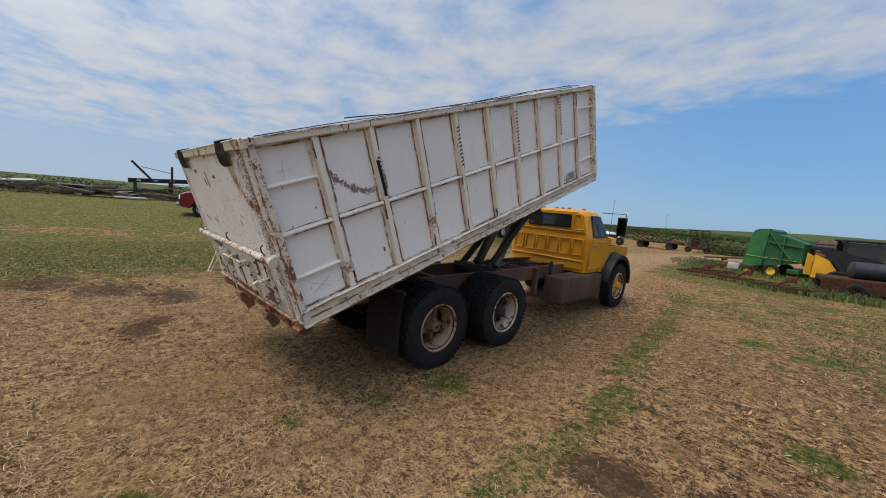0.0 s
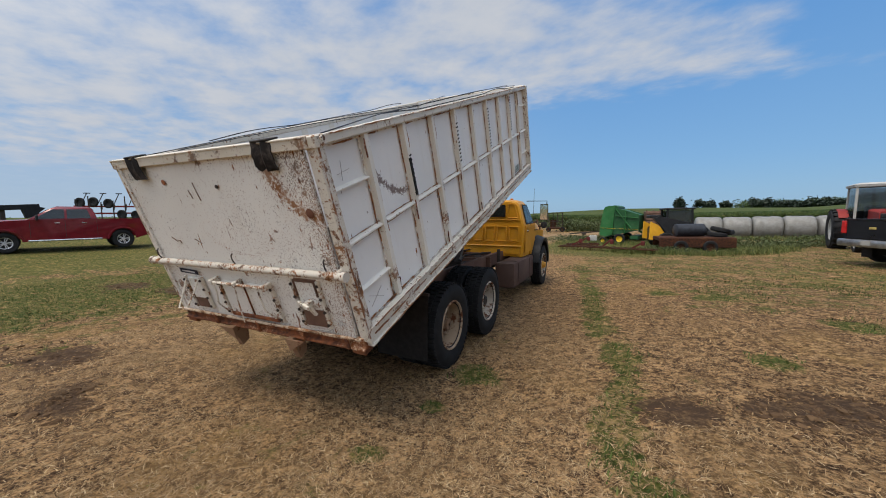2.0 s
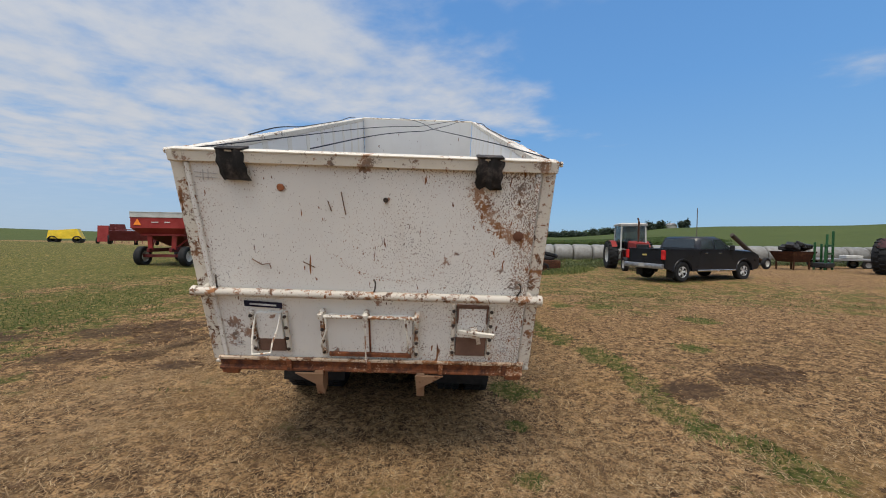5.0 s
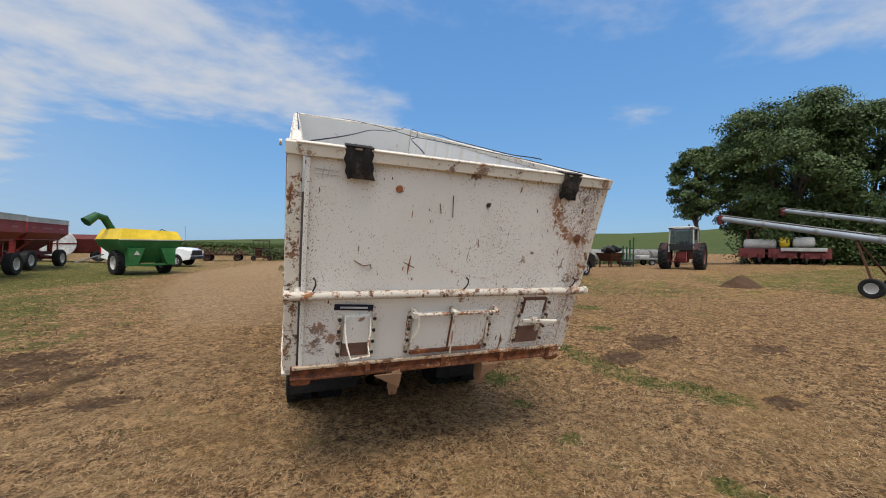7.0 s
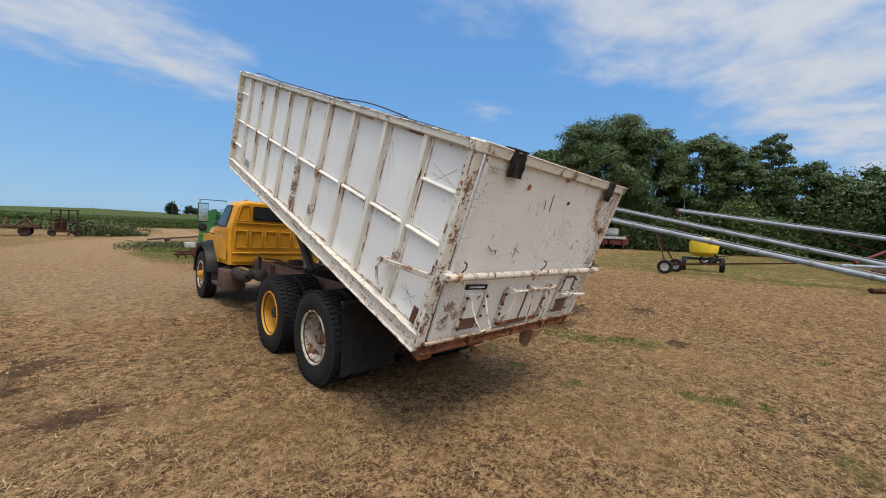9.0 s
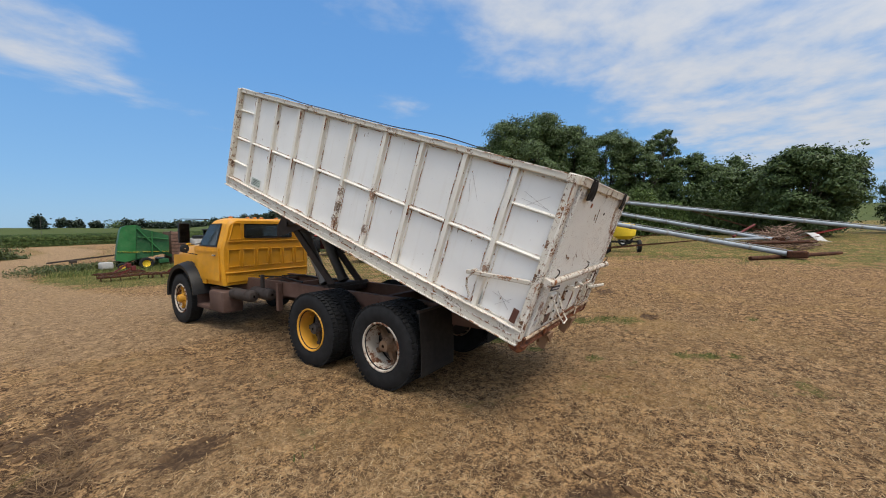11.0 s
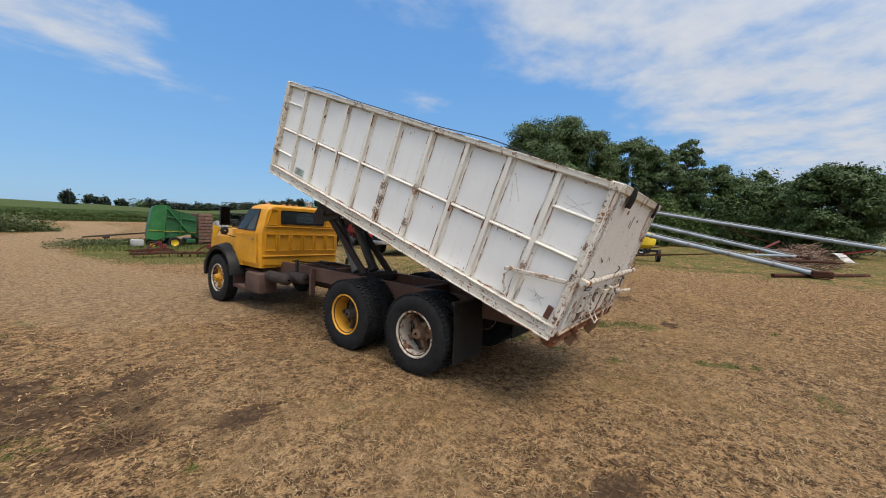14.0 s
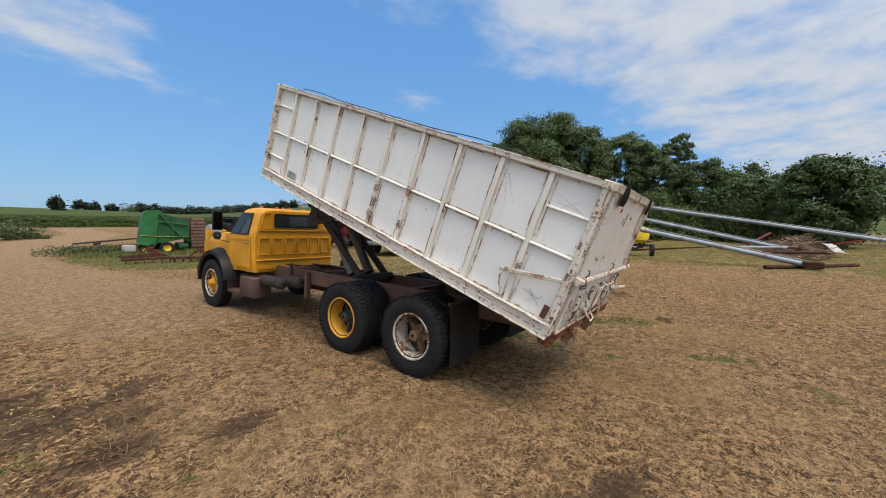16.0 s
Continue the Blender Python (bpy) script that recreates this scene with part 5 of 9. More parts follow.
def build_hoist():
    """Scissor hoist: lower arms rise forwards from the frame, upper arms meet the bed."""
    top = Vector((0, 4.75, 2.02))
    base = Vector((0, 3.62, 0.98))
    for s in (1, -1):
        bm = B()
        a, b = base + Vector((CX + s * 0.30, 0, 0)), top + Vector((CX + s * 0.30, 0, 0))
        bar(bm, a, b, 0.05, 0.13, (0, -0.7, 0.7), 0.01)
        part("hoist_arm", bm, STEEL, truck, "dark steel hoist arm")
        bm = B()
        a2 = Vector((CX + s * 0.2, 3.95, 1.0))
        b2 = Vector((CX + s * 0.2, 4.62, 2.0))
        rod(bm, a2, a2.lerp(b2, 0.88), 0.085, seg=18)
        rod(bm, a2, a2.lerp(b2, 0.06), 0.098, seg=18)
        rod(bm, a2.lerp(b2, 0.82), a2.lerp(b2, 0.9), 0.097, seg=18)
        rod(bm, a2.lerp(b2, 0.86), b2, 0.045, seg=12)
        part("hydraulic_ram", bm, paint("ram_grey", (0.16, 0.145, 0.13), 0.4, 0.45, 0.3), truck, "dusty hydraulic ram")
        bm = B()
        # knee plate, then the upper link back to the bed's sill
        prism(bm, ((4.32, 1.95), (5.12, 1.80), (5.12, 1.98), (4.86, 2.26), (4.40, 2.24)), CX + s * 0.36 - 0.012, CX + s * 0.36 + 0.012)
        part("hoist_plate", bm, STEEL, truck)
        bm = B()
        c = Vector((CX + s * 0.40, 4.82, 2.05))
        e = bed.matrix_basis @ Vector((CX + s * 0.40, 3.2, -0.2))
        bar(bm, c, e, 0.04, 0.12, (0, 0.5, 0.7), 0.01)
        part("hoist_link", bm, STEEL, truck)
    bm = B()
    rod(bm, (CX - 0.45, 4.72, 2.03), (CX + 0.45, 4.72, 2.03), 0.045, seg=12)
    box(bm, (CX, 4.72, 2.1), (0.8, 0.5, 0.06), (14, 0, 0), 0.01)
    part("hoist_knee", bm, STEEL, truck)
    bm = B()
    rod(bm, (CX - 0.45, 3.62, 0.98), (CX + 0.45, 3.62, 0.98), 0.05, seg=12)
    box(bm, (CX, 3.8, 0.93), (0.8, 0.5, 0.1), None, 0.01)
    part("hoist_shaft", bm, STEEL, truck)


build_chassis()
build_hoist()


def build_cab():
    zw = lambda z: 0.95 - 0.15 * max(0.0, (z - 1.55) / 0.6) - 0.04 * max(0.0, (1.1 - z) / 0.3)
    # shell: rings along y, each a rounded outline from sill to roof
    def ring(y, roof, belt_in=0.0, floor=0.86, narrow=0.0):
        pts = []
        for s, seq in ((1, (floor, 0.95, 1.25, 1.55, 1.75, roof - 0.1, roof - 0.03)), (-1, (roof - 0.03, roof - 0.1, 1.75, 1.55, 1.25, 0.95, floor))):
            for z in seq:
                z2 = min(z, roof)
                w = zw(z2) - narrow - (0.05 if z >= roof - 0.035 else 0)
                pts.append((CX + s * w, y, z2))
        top = [(CX + k * 0.62, y, roof + 0.005) for k in (-1, -0.4, 0.4, 1)]
        half = len(pts) // 2
        return pts[:half] + list(reversed(top)) + pts[half:]
    bm = B()
    loft(bm, [ring(6.06, 2.10, narrow=0.05), ring(6.10, 2.135, narrow=0.012), ring(6.2, 2.15), ring(6.62, 2.155), ring(6.72, 2.13)], True, True)
    loft(bm, [ring(6.72, 2.13), ring(7.02, 1.63)], True, False)
    body = part("cab", bm, YEL, truck, "faded yellow steel cab", CAB_AT, smooth=28)
    # cab side below the windscreen and the cowl
    bm = B()
    for s in (1, -1):
        prism(bm, ((6.70, 0.86), (7.2, 0.86), (7.2, 1.58), (7.02, 1.61), (6.70, 1.61)), CX + s * 0.70, CX + s * 0.95)
    box(bm, (CX, 7.05, 1.45), (1.7, 0.4, 0.3), None, 0.03)
    part("cowl", bm, YEL, body)
    # doors: skin panels a little proud of the shell
    for s in (1, -1):
        bm = B()
        x = CX + s * 0.948
        prism(bm, ((6.14, 0.95), (7.12, 0.95), (7.16, 1.2), (7.12, 1.57), (6.14, 1.57)), x, x + s * 0.012)
        door = part("door", bm, YEL, body, "yellow cab door")
        bm = B()
        prism(bm, ((6.18, 1.50), (7.1, 1.50), (7.1, 1.53), (6.18, 1.53)), x + s * 0.012, x + s * 0.022)
        part("door_crease", bm, YEL, door)
        bm = B()
        bar(bm, (x + s * 0.03, 6.22, 1.44), (x + s * 0.03, 6.36, 1.44), 0.02, 0.025, (0, 0, 1), 0.004)
        part("door_handle", bm, CHROME, door, "dull chrome handle")
        # side window and its black surround
        q = [(6.24, 1.60), (7.0, 1.60), (6.70, 2.05), (6.24, 2.05)]
        def wx(z, o):
            return CX + s * (zw(z) + o)
        bm = B()
        vs = [bm.verts.new((wx(z, 0.006), y, z)) for y, z in q]
        bm.faces.new(vs)
        geo = bmesh.ops.extrude_face_region(bm, geom=bm.faces[:])
        bmesh.ops.translate(bm, vec=(s * 0.008, 0, 0), verts=[v for v in geo["geom"] if isinstance(v, bmesh.types.BMVert)])
        part("window_frame", bm, BLACK, door)
        bm = B()
        cy, cz = 6.52, 1.82
        q2 = [(cy + (y - cy) * 0.9, cz + (z - cz) * 0.88) for y, z in q]
        vs = [bm.verts.new((wx(z, 0.018), y, z)) for y, z in q2]
        bm.faces.new(vs)
        geo = bmesh.ops.extrude_face_region(bm, geom=bm.faces[:])
        bmesh.ops.translate(bm, vec=(s * 0.004, 0, 0), verts=[v for v in geo["geom"] if isinstance(v, bmesh.types.BMVert)])
        part("side_window", bm, WIN, door, "dusty side window")
        # mirrors on tube frames
        bm = B()
        mx = CX + s * 1.20
        sweep(bm, ((CX + s * 0.80, 6.85, 2.14), (mx + s * 0.06, 7.0, 2.14), (mx + s * 0.06, 7.0, 1.50), (CX + s * 0.93, 7.05, 1.42)), 0.011)
        sweep(bm, ((CX + s * 0.93, 6.9, 1.66), (mx, 7.0, 1.62)), 0.009)
        arm = part("mirror_bracket", bm, STEEL, body)
        bm = B()
        box(bm, (mx, 7.0, 1.87), (0.19, 0.05, 0.40), (0, 0, s * 8), 0.015, 2)
        part("mirror", bm, BLACK, arm, "tall black side mirror")
        bm = B()
        box(bm, (mx, 6.972, 1.87), (0.165, 0.006, 0.36), (0, 0, s * 8))
        part("mirror_glass", bm, plain("mirror_glass", (0.8, 0.82, 0.84), 0.05, 1.0, 0.02), arm)
        lathe_bm = B()
        lathe(lathe_bm, ((0.01, -0.03), (0.07, -0.02), (0.085, 0.0), (0.08, 0.01)), (mx, 7.0, 1.56), 14, "y")
        part("round_mirror", lathe_bm, BLACK, arm)
    # rear wall: window and pressed panels
    bm = B()
    box(bm, (CX, 6.052, 1.905), (1.02, 0.02, 0.285), (-2, 0, 0), 0.03, 2)
    frame_w = part("rear_window_seal", bm, BLACK, body)
    bm = B()
    box(bm, (CX, 6.040, 1.905), (0.94, 0.008, 0.21), (-2, 0, 0), 0.0)
    part("rear_window", bm, WIN, frame_w, "dusty rear window")
    for k in range(6):
        bm = B()
        x = CX - 0.7125 + 0.285 * k
        for dx in (-0.108, 0.108):
            box(bm, (x + dx, 6.046, 1.38), (0.026, 0.026, 0.33), None, 0.011, 2)
        for dz in (-0.165, 0.165):
            box(bm, (x, 6.046, 1.38 + dz), (0.24, 0.026, 0.026), None, 0.011, 2)
        part("pressed_panel", bm, YEL, body)
    for q in (-1, 1):
        # pressed quarter panel beside the rear window
        bm = B()
        c = [(0.575, 1.745), (0.80, 1.745), (0.715, 2.055), (0.575, 2.055)]
        for (ax, az_), (bx, bz) in zip(c, c[1:] + c[:1]):
            bar(bm, (CX + q * ax, 6.046, az_), (CX + q * bx, 6.046, bz), 0.02, 0.02, (0, 1, 0), 0.007)
        part("pressed_panel", bm, YEL, body)
    bm = B()
    box(bm, (CX, 6.045, 1.705), (1.66, 0.02, 0.024), None, 0.006)
    box(bm, (CX, 6.035, 1.10), (1.76, 0.045, 0.03), None, 0.012)
    box(bm, (CX, 6.05, 0.98), (1.70, 0.03, 0.14), None, 0.01)
    part("rear_crease", bm, YEL, body)
    # windscreen
    bm = B()
    vs = [bm.verts.new(p) for p in ((CX - 0.83, 7.00, 1.68), (CX + 0.83, 7.00, 1.68), (CX + 0.72, 6.755, 2.09), (CX - 0.72, 6.755, 2.09))]
    bm.faces.new(vs)
    geo = bmesh.ops.extrude_face_region(bm, geom=bm.faces[:])
    bmesh.ops.translate(bm, vec=(0, 0.012, 0.007), verts=[v for v in geo["geom"] if isinstance(v, bmesh.types.BMVert)])
    part("windscreen", bm, WIN, body, "wide windscreen")
    for x in (-0.5, -0.15, 0.0, 0.15, 0.5):
        bm = B()
        lathe(bm, ((0.045, 0.0), (0.045, 0.02), (0.03, 0.045), (0.005, 0.05)), (CX + x, 6.6, 2.155), 12, "z")
        part("marker_lamp", bm, AMBER, body, "small amber roof lamp")
    bm = B()
    rod(bm, (CX + 0.9, 7.15, 1.55), (CX + 0.93, 7.12, 2.45), 0.006, 0.003, 6)
    part("antenna", bm, STEEL, body, "thin whip antenna")
    # hood
    bm = B()
    def hring(y, w, z0, z1, n=0.06):
        return [(CX - w, y, z0), (CX - w, y, z1 - 0.16), (CX - w + n, y, z1 - 0.04), (CX - w * 0.55, y, z1), (CX + w * 0.55, y, z1), (CX + w - n, y, z1 - 0.04), (CX + w, y, z1 - 0.16), (CX + w, y, z0)]
    loft(bm, [hring(7.18, 0.92, 1.0, 1.63), hring(7.5, 0.90, 1.05, 1.64), hring(8.1, 0.86, 1.0, 1.60), hring(8.38, 0.84, 0.85, 1.55), hring(8.46, 0.80, 0.8, 1.48)])
    hood = part("hood", bm, YEL, truck, "yellow hood", pose(0, -0.13, 0), smooth=30)
    bm = B()
    box(bm, (CX, 8.47, 1.15), (1.2, 0.04, 0.42), None, 0.02)
    for k in range(5):
        box(bm, (CX, 8.49, 1.0 + 0.075 * k), (1.16, 0.03, 0.02), None)
    part("grille", bm, BLACK, hood)
    for s in (1, -1):
        bm = B()
        lathe(bm, ((0.01, 0.03), (0.085, 0.02), (0.10, 0.0)), (CX + s * 0.68, 8.47, 1.18), 16, "y")
        part("headlamp", bm, CHROME, hood)
        bm = B()
        box(bm, (CX + s * 0.83, 8.42, 1.30), (0.06, 0.16, 0.08), None, 0.015)
        part("turn_lamp", bm, RED_LENS, hood)
        # fender sides in yellow, with black flares round the wheel arch
        bm = B()
        prism(bm, [(7.05, 0.9), (7.05, 1.45), (8.42, 1.38), (8.42, 0.85), (8.24, 0.85)] + [(7.59 + 0.66 * math.cos(a), 0.55 + 0.66 * math.sin(a)) for a in [math.pi * k / 10 for k in range(1, 8)]] + [(7.10, 0.9)], CX + s * 0.80, CX + s * 0.93)
        part("fender", bm, YEL, hood, "yellow fender side")
        bm = B()
        rings = []
        for k in range(13):
            a = math.pi * (-0.02 + 0.98 * k / 12)
            c, d = math.cos(a), math.sin(a)
            rings.append([(CX + s * 0.72, 7.59 + 0.60 * c, 0.56 + 0.58 * d), (CX + s * 1.13, 7.59 + 0.60 * c, 0.56 + 0.58 * d), (CX + s * 1.14, 7.59 + 0.66 * c, 0.56 + 0.66 * d), (CX + s * 0.95, 7.59 + 0.70 * c, 0.56 + 0.72 * d), (CX + s * 0.72, 7.59 + 0.68 * c, 0.56 + 0.70 * d)])
        loft(bm, rings)
        part("fender_flare", bm, plain("flare_black", (0.009, 0.009, 0.0095), 0.5, 0.0, 0.3), hood, "black rubber fender flare")
    bm = B()
    box(bm, (CX, 8.55, 0.68), (2.05, 0.10, 0.26), None, 0.03, 2)
    part("bumper", bm, STEEL, truck, "dark steel bumper", pose(0, -0.13, 0))
    # seat seen through the glass
    bm = B()
    box(bm, (CX, 6.35, 1.45), (1.5, 0.14, 0.5), (8, 0, 0), 0.05, 2)
    box(bm, (CX, 6.6, 1.2), (1.5, 0.5, 0.16), None, 0.05, 2)
    part("bench_seat", bm, plain("seat_vinyl", (0.05, 0.045, 0.04), 0.6), body)
    bm = B()
    lathe(bm, [(0.2 + 0.014 * math.cos(k * 1.047), 0.014 * math.sin(k * 1.047)) for k in range(7)], (0, 0, 0), 24, "z")
    part("steering_wheel", bm, BLACK, body, "", pose(CX - 0.4, 6.85, 1.6, -55, 0, 0))


def build_tanks():
    # right: step tank box; left: tool box, air tanks
    bm = B()
    box(bm, (CX + 0.79, 5.95, 0.58), (0.42, 1.75, 0.52), None, 0.05, 2)
    for y in (5.4, 6.4):
        box(bm, (CX + 0.79, y, 0.58), (0.435, 0.05, 0.535), None, 0.05, 2)
    tank_brown = paint("tank_brown", (0.095, 0.054, 0.041), 0.4, 0.7, 0.0, 0.45, 1.0, (0.16, 0.11, 0.08))
    part("fuel_tank", bm, tank_brown, truck, "brown dusty step fuel tank", CAB_AT)
    bm = B()
    # closed box behind, open scooped step in front
    box(bm, (CX - 0.83, 6.17, 0.57), (0.38, 0.58, 0.40), None, 0.04, 2)
    box(bm, (CX - 0.83, 6.74, 0.41), (0.36, 0.58, 0.08), None, 0.02, 2)
    box(bm, (CX - 0.68, 6.74, 0.57), (0.06, 0.58, 0.38), None, 0.02, 2)
    box(bm, (CX - 0.83, 7.0, 0.57), (0.36, 0.07, 0.40), None, 0.02, 2)
    box(bm, (CX - 0.74, 6.74, 0.75), (0.18, 0.58, 0.05), None, 0.015, 2)
    part("tool_box", bm, tank_brown, truck, "brown dusty step box", CAB_AT)
    for y0, y1, z, x in ((5.15, 5.8, 0.74, 0.84), (4.95, 5.5, 0.76, 0.62)):
        bm = B()
        lathe(bm, ((0.02, y0 - 0.05), (0.08, y0 - 0.035), (0.105, y0), (0.105, y1), (0.08, y1 + 0.035), (0.02, y1 + 0.05)), (CX - x, 0, z), 18, "y")
        for y in (y0 + 0.12, y1 - 0.12):
            lathe(bm, ((0.107, y - 0.02), (0.112, y - 0.02), (0.112, y + 0.02), (0.107, y + 0.02)), (CX - x, 0, z), 18, "y")
        part("air_tank", bm, STEEL, truck, "dark cylindrical air tank")
    for s in (1, -1):
        bm = B()
        box(bm, (CX + s * 0.52, 4.85, 0.72), (0.1, 0.07, 0.5), None, 0.01)
        part("frame_stay", bm, CHASSIS, truck)
        bm = B()
        box(bm, (CX + s * 0.6, 5.25, 0.95), (0.06, 0.06, 0.3), None, 0.01)
        part("stand_off", bm, STEEL, truck)
    bm = B()
    sweep(bm, ((CX + 0.2, 5.9, 0.95), (CX + 0.3, 5.3, 1.0), (CX + 0.1, 4.6, 1.02), (CX + 0.25, 4.0, 1.0)), 0.02)
    sweep(bm, ((CX - 0.3, 5.9, 1.0), (CX - 0.25, 5.2, 1.03), (CX - 0.35, 4.4, 1.0)), 0.016)
    part("hose", bm, BLACK, truck)


build_cab()
build_tanks()

# ---- things round the yard ----
def G(x, y, rot=0, dz=0.0):
    return pose(x, y, gz(x, y) + dz, 0, 0, rot)


RED = paint("farm_red", (0.24, 0.022, 0.018), 0.22, 0.5, 0.0, 0.18, 1.0, (0.20, 0.10, 0.07))
DARK_RED = paint("dull_dark_red", (0.11, 0.016, 0.014), 0.3, 0.6, 0.0, 0.2, 1.0, (0.14, 0.07, 0.05))
GREEN = paint("farm_green", (0.022, 0.13, 0.035), 0.12, 0.42, 0.0, 0.2)
DEEP_GREEN = paint("deep_green", (0.016, 0.085, 0.028), 0.15, 0.5, 0.0, 0.2)
FARM_YELLOW = paint("farm_yellow", (0.75, 0.52, 0.03), 0.12, 0.45, 0.0, 0.2)
OFF_WHITE = paint("off_white_paint", (0.44, 0.43, 0.40), 0.2, 0.5, 0.0, 0.3)
GALV = paint("galvanised_tube", (0.27, 0.305, 0.34), 0.3, 0.6, 0.15, 0.3)
RUST_IRON = rusted("rusty_iron", 0.5)
GREY_STEEL = paint("grey_steel", (0.22, 0.22, 0.22), 0.4, 0.55, 0.3, 0.4)
DARK_GLASS = glass("dark_glass", (0.03, 0.04, 0.045), 0.9)
WHEELS = {}


def wheel_on(parent, x, y, z, r, w, rim, label="", turn=0):
    """A wheel whose axle lies along the thing's x axis, with its own rim."""
    key = (r, w)
    if key not in WHEELS:
        bm = B()
        h = w / 2
        lathe(bm, ((r * 0.55, -h * 0.8), (r * 0.72, -h), (r * 0.92, -h * 0.97), (r, -h * 0.7), (r, h * 0.7), (r * 0.92, h * 0.97), (r * 0.72, h), (r * 0.55, h * 0.8)), seg=28)
        if r > 0.6:
            for k in range(20):
                a = k * math.tau / 20
                for sx in (-1, 1):
                    t = a + (0.5 if sx > 0 else 0) * math.tau / 20
                    box(bm, (sx * h * 0.45, r * 1.0 * math.cos(t), r * 1.0 * math.sin(t)), (h * 0.95, r * 0.09, r * 0.09), (math.degrees(t) - 90, 0, sx * 22))
        tyre = mesh("tyre", bm, RUBBER, 40)
        bm = B()
        lathe(bm, ((r * 0.56, h * 0.82), (r * 0.52, h * 0.8), (r * 0.48, h * 0.3), (r * 0.3, h * 0.2), (r * 0.14, h * 0.45), (0.01, h * 0.5)), seg=24)
        lathe(bm, ((r * 0.56, -h * 0.82), (r * 0.52, -h * 0.8), (r * 0.48, -h * 0.3), (r * 0.3, -h * 0.2), (0.01, -h * 0.3)), seg=24)
        WHEELS[key] = tyre, mesh("rim", bm, RUBBER, 40)
    tyre, rm = WHEELS[key]
    rk = (r, w, rim.name)
    if rk not in WHEELS:
        WHEELS[rk] = rm.copy()
        WHEELS[rk].materials[0] = rim
    wh = part("wheel", tyre, RUBBER, parent, label, pose(x, y, z, 0, 0, turn))
    part("rim", WHEELS[rk], rim, wh)
    return wh


SPOKES = []


def pickup(name, label, m, color, trim_color, tail=True):
    """A crew-cab pickup, nose along +y: body sides, bonnet, cab, open box, bumpers, lamps, glass, wheels."""
    t = thing(name, label, "pickup truck", m, "pickup trucks")
    W = 1.0
    wells = lambda cy: [(cy + 0.49 * math.cos(a), 0.44 + 0.50 * math.sin(a)) for a in [math.pi * k / 10 for k in range(11)]]
    low = [(2.75, 0.50)] + wells(1.86) + wells(-1.86) + [(-2.9, 0.60)]
    top = [(-2.92, 1.38), (-0.95, 1.39), (1.1, 1.36), (1.35, 1.35), (2.5, 1.28), (2.82, 1.14), (2.88, 0.64)]
    for s in (1, -1):
        bm = B()
        prism(bm, low + top, s * (W - 0.12), s * W)
        bmesh.ops.bevel(bm, geom=[e for e in bm.edges if all(abs(abs(v.co.x) - W) < 1e-4 for v in e.verts)], offset=0.03, segments=2, affect="EDGES")
        part("body_side", bm, color, t)
        for cy in (1.86, -1.86):
            bm = B()
            loft(bm, [[(s * r_, cy + q * math.cos(a), 0.44 + q * math.sin(a)) for r_, q in ((W - 0.02, 0.485), (W + 0.022, 0.495), (W + 0.022, 0.545), (W - 0.02, 0.57))] for a in [math.pi * k / 12 for k in range(13)]])
            part("wheel_arch", bm, color, t)
        bm = B()
        for y in (-0.97, 0.06, 1.12):
            box(bm, (s * (W + 0.0015), y, 0.97), (0.004, 0.012, 0.72))
        part("door_gap", bm, BLACK, t)
    bm = B()
    loft(bm, [[(-W + 0.02, 1.10, 1.28), (-0.7, 1.10, 1.41), (0.7, 1.10, 1.41), (W - 0.02, 1.10, 1.28)], [(-W + 0.02, 2.5, 1.22), (-0.7, 2.5, 1.35), (0.7, 2.5, 1.35), (W - 0.02, 2.5, 1.22)],
              [(-W + 0.06, 2.84, 1.05), (-0.7, 2.86, 1.2), (0.7, 2.86, 1.2), (W - 0.06, 2.84, 1.05)]])
    box(bm, (0, 1.95, 0.9), (1.30, 1.75, 0.7))
    part("bonnet", bm, color, t)
    bm = B()
    box(bm, (0, 0.05, 0.74), (2 * W - 0.22, 2.1, 0.56))
    box(bm, (0, -1.95, 0.84), (1.30, 1.9, 0.3))
    part("floor", bm, BLACK, t)
    # cab upper part with pillars
    bm = B()
    loft(bm, [[(-0.95, -1.0, 1.37), (0.95, -1.0, 1.37), (0.95, 1.18, 1.37), (-0.95, 1.18, 1.37)], [(-0.80, -0.86, 1.86), (0.80, -0.86, 1.86), (0.80, 0.42, 1.88), (-0.80, 0.42, 1.88)],
              [(-0.70, -0.72, 1.94), (0.70, -0.72, 1.94), (0.70, 0.26, 1.955), (-0.70, 0.26, 1.955)]])
    cab = part("cab", bm, color, t, smooth=50)
    for s in (1, -1):
        for y0, y1, y2, y3 in ((-0.80, -0.02, -0.02, -0.68), (0.06, 0.98, 0.42, 0.06)):
            bm = B()
            pts = [(s * 0.942, y0, 1.41), (s * 0.942, y1, 1.41), (s * 0.826, y2, 1.82), (s * 0.826, y3, 1.82)]
            loft(bm, [pts, [(p[0] + s * 0.008, p[1], p[2]) for p in pts]])
            part("side_window", bm, DARK_GLASS, cab)
        bm = B()
        box(bm, (s * 1.10, 0.90, 1.46), (0.2, 0.09, 0.24), None, 0.03)
        part("door_mirror", bm, BLACK, t)
        for y in (-0.30, 0.55):
            bm = B()
            box(bm, (s * (W + 0.015), y - 0.25, 1.22), (0.03, 0.16, 0.03), None, 0.006)
            part("door_handle", bm, CHROME, t)
        bm = B()
        rod(bm, (s * (W + 0.04), -1.1, 0.47), (s * (W + 0.04), 1.2, 0.47), 0.045)
        part("side_step", bm, trim_color, t)
        bm = B()
        box(bm, (s * 0.86, 2.82, 1.02), (0.22, 0.14, 0.24), None, 0.03)
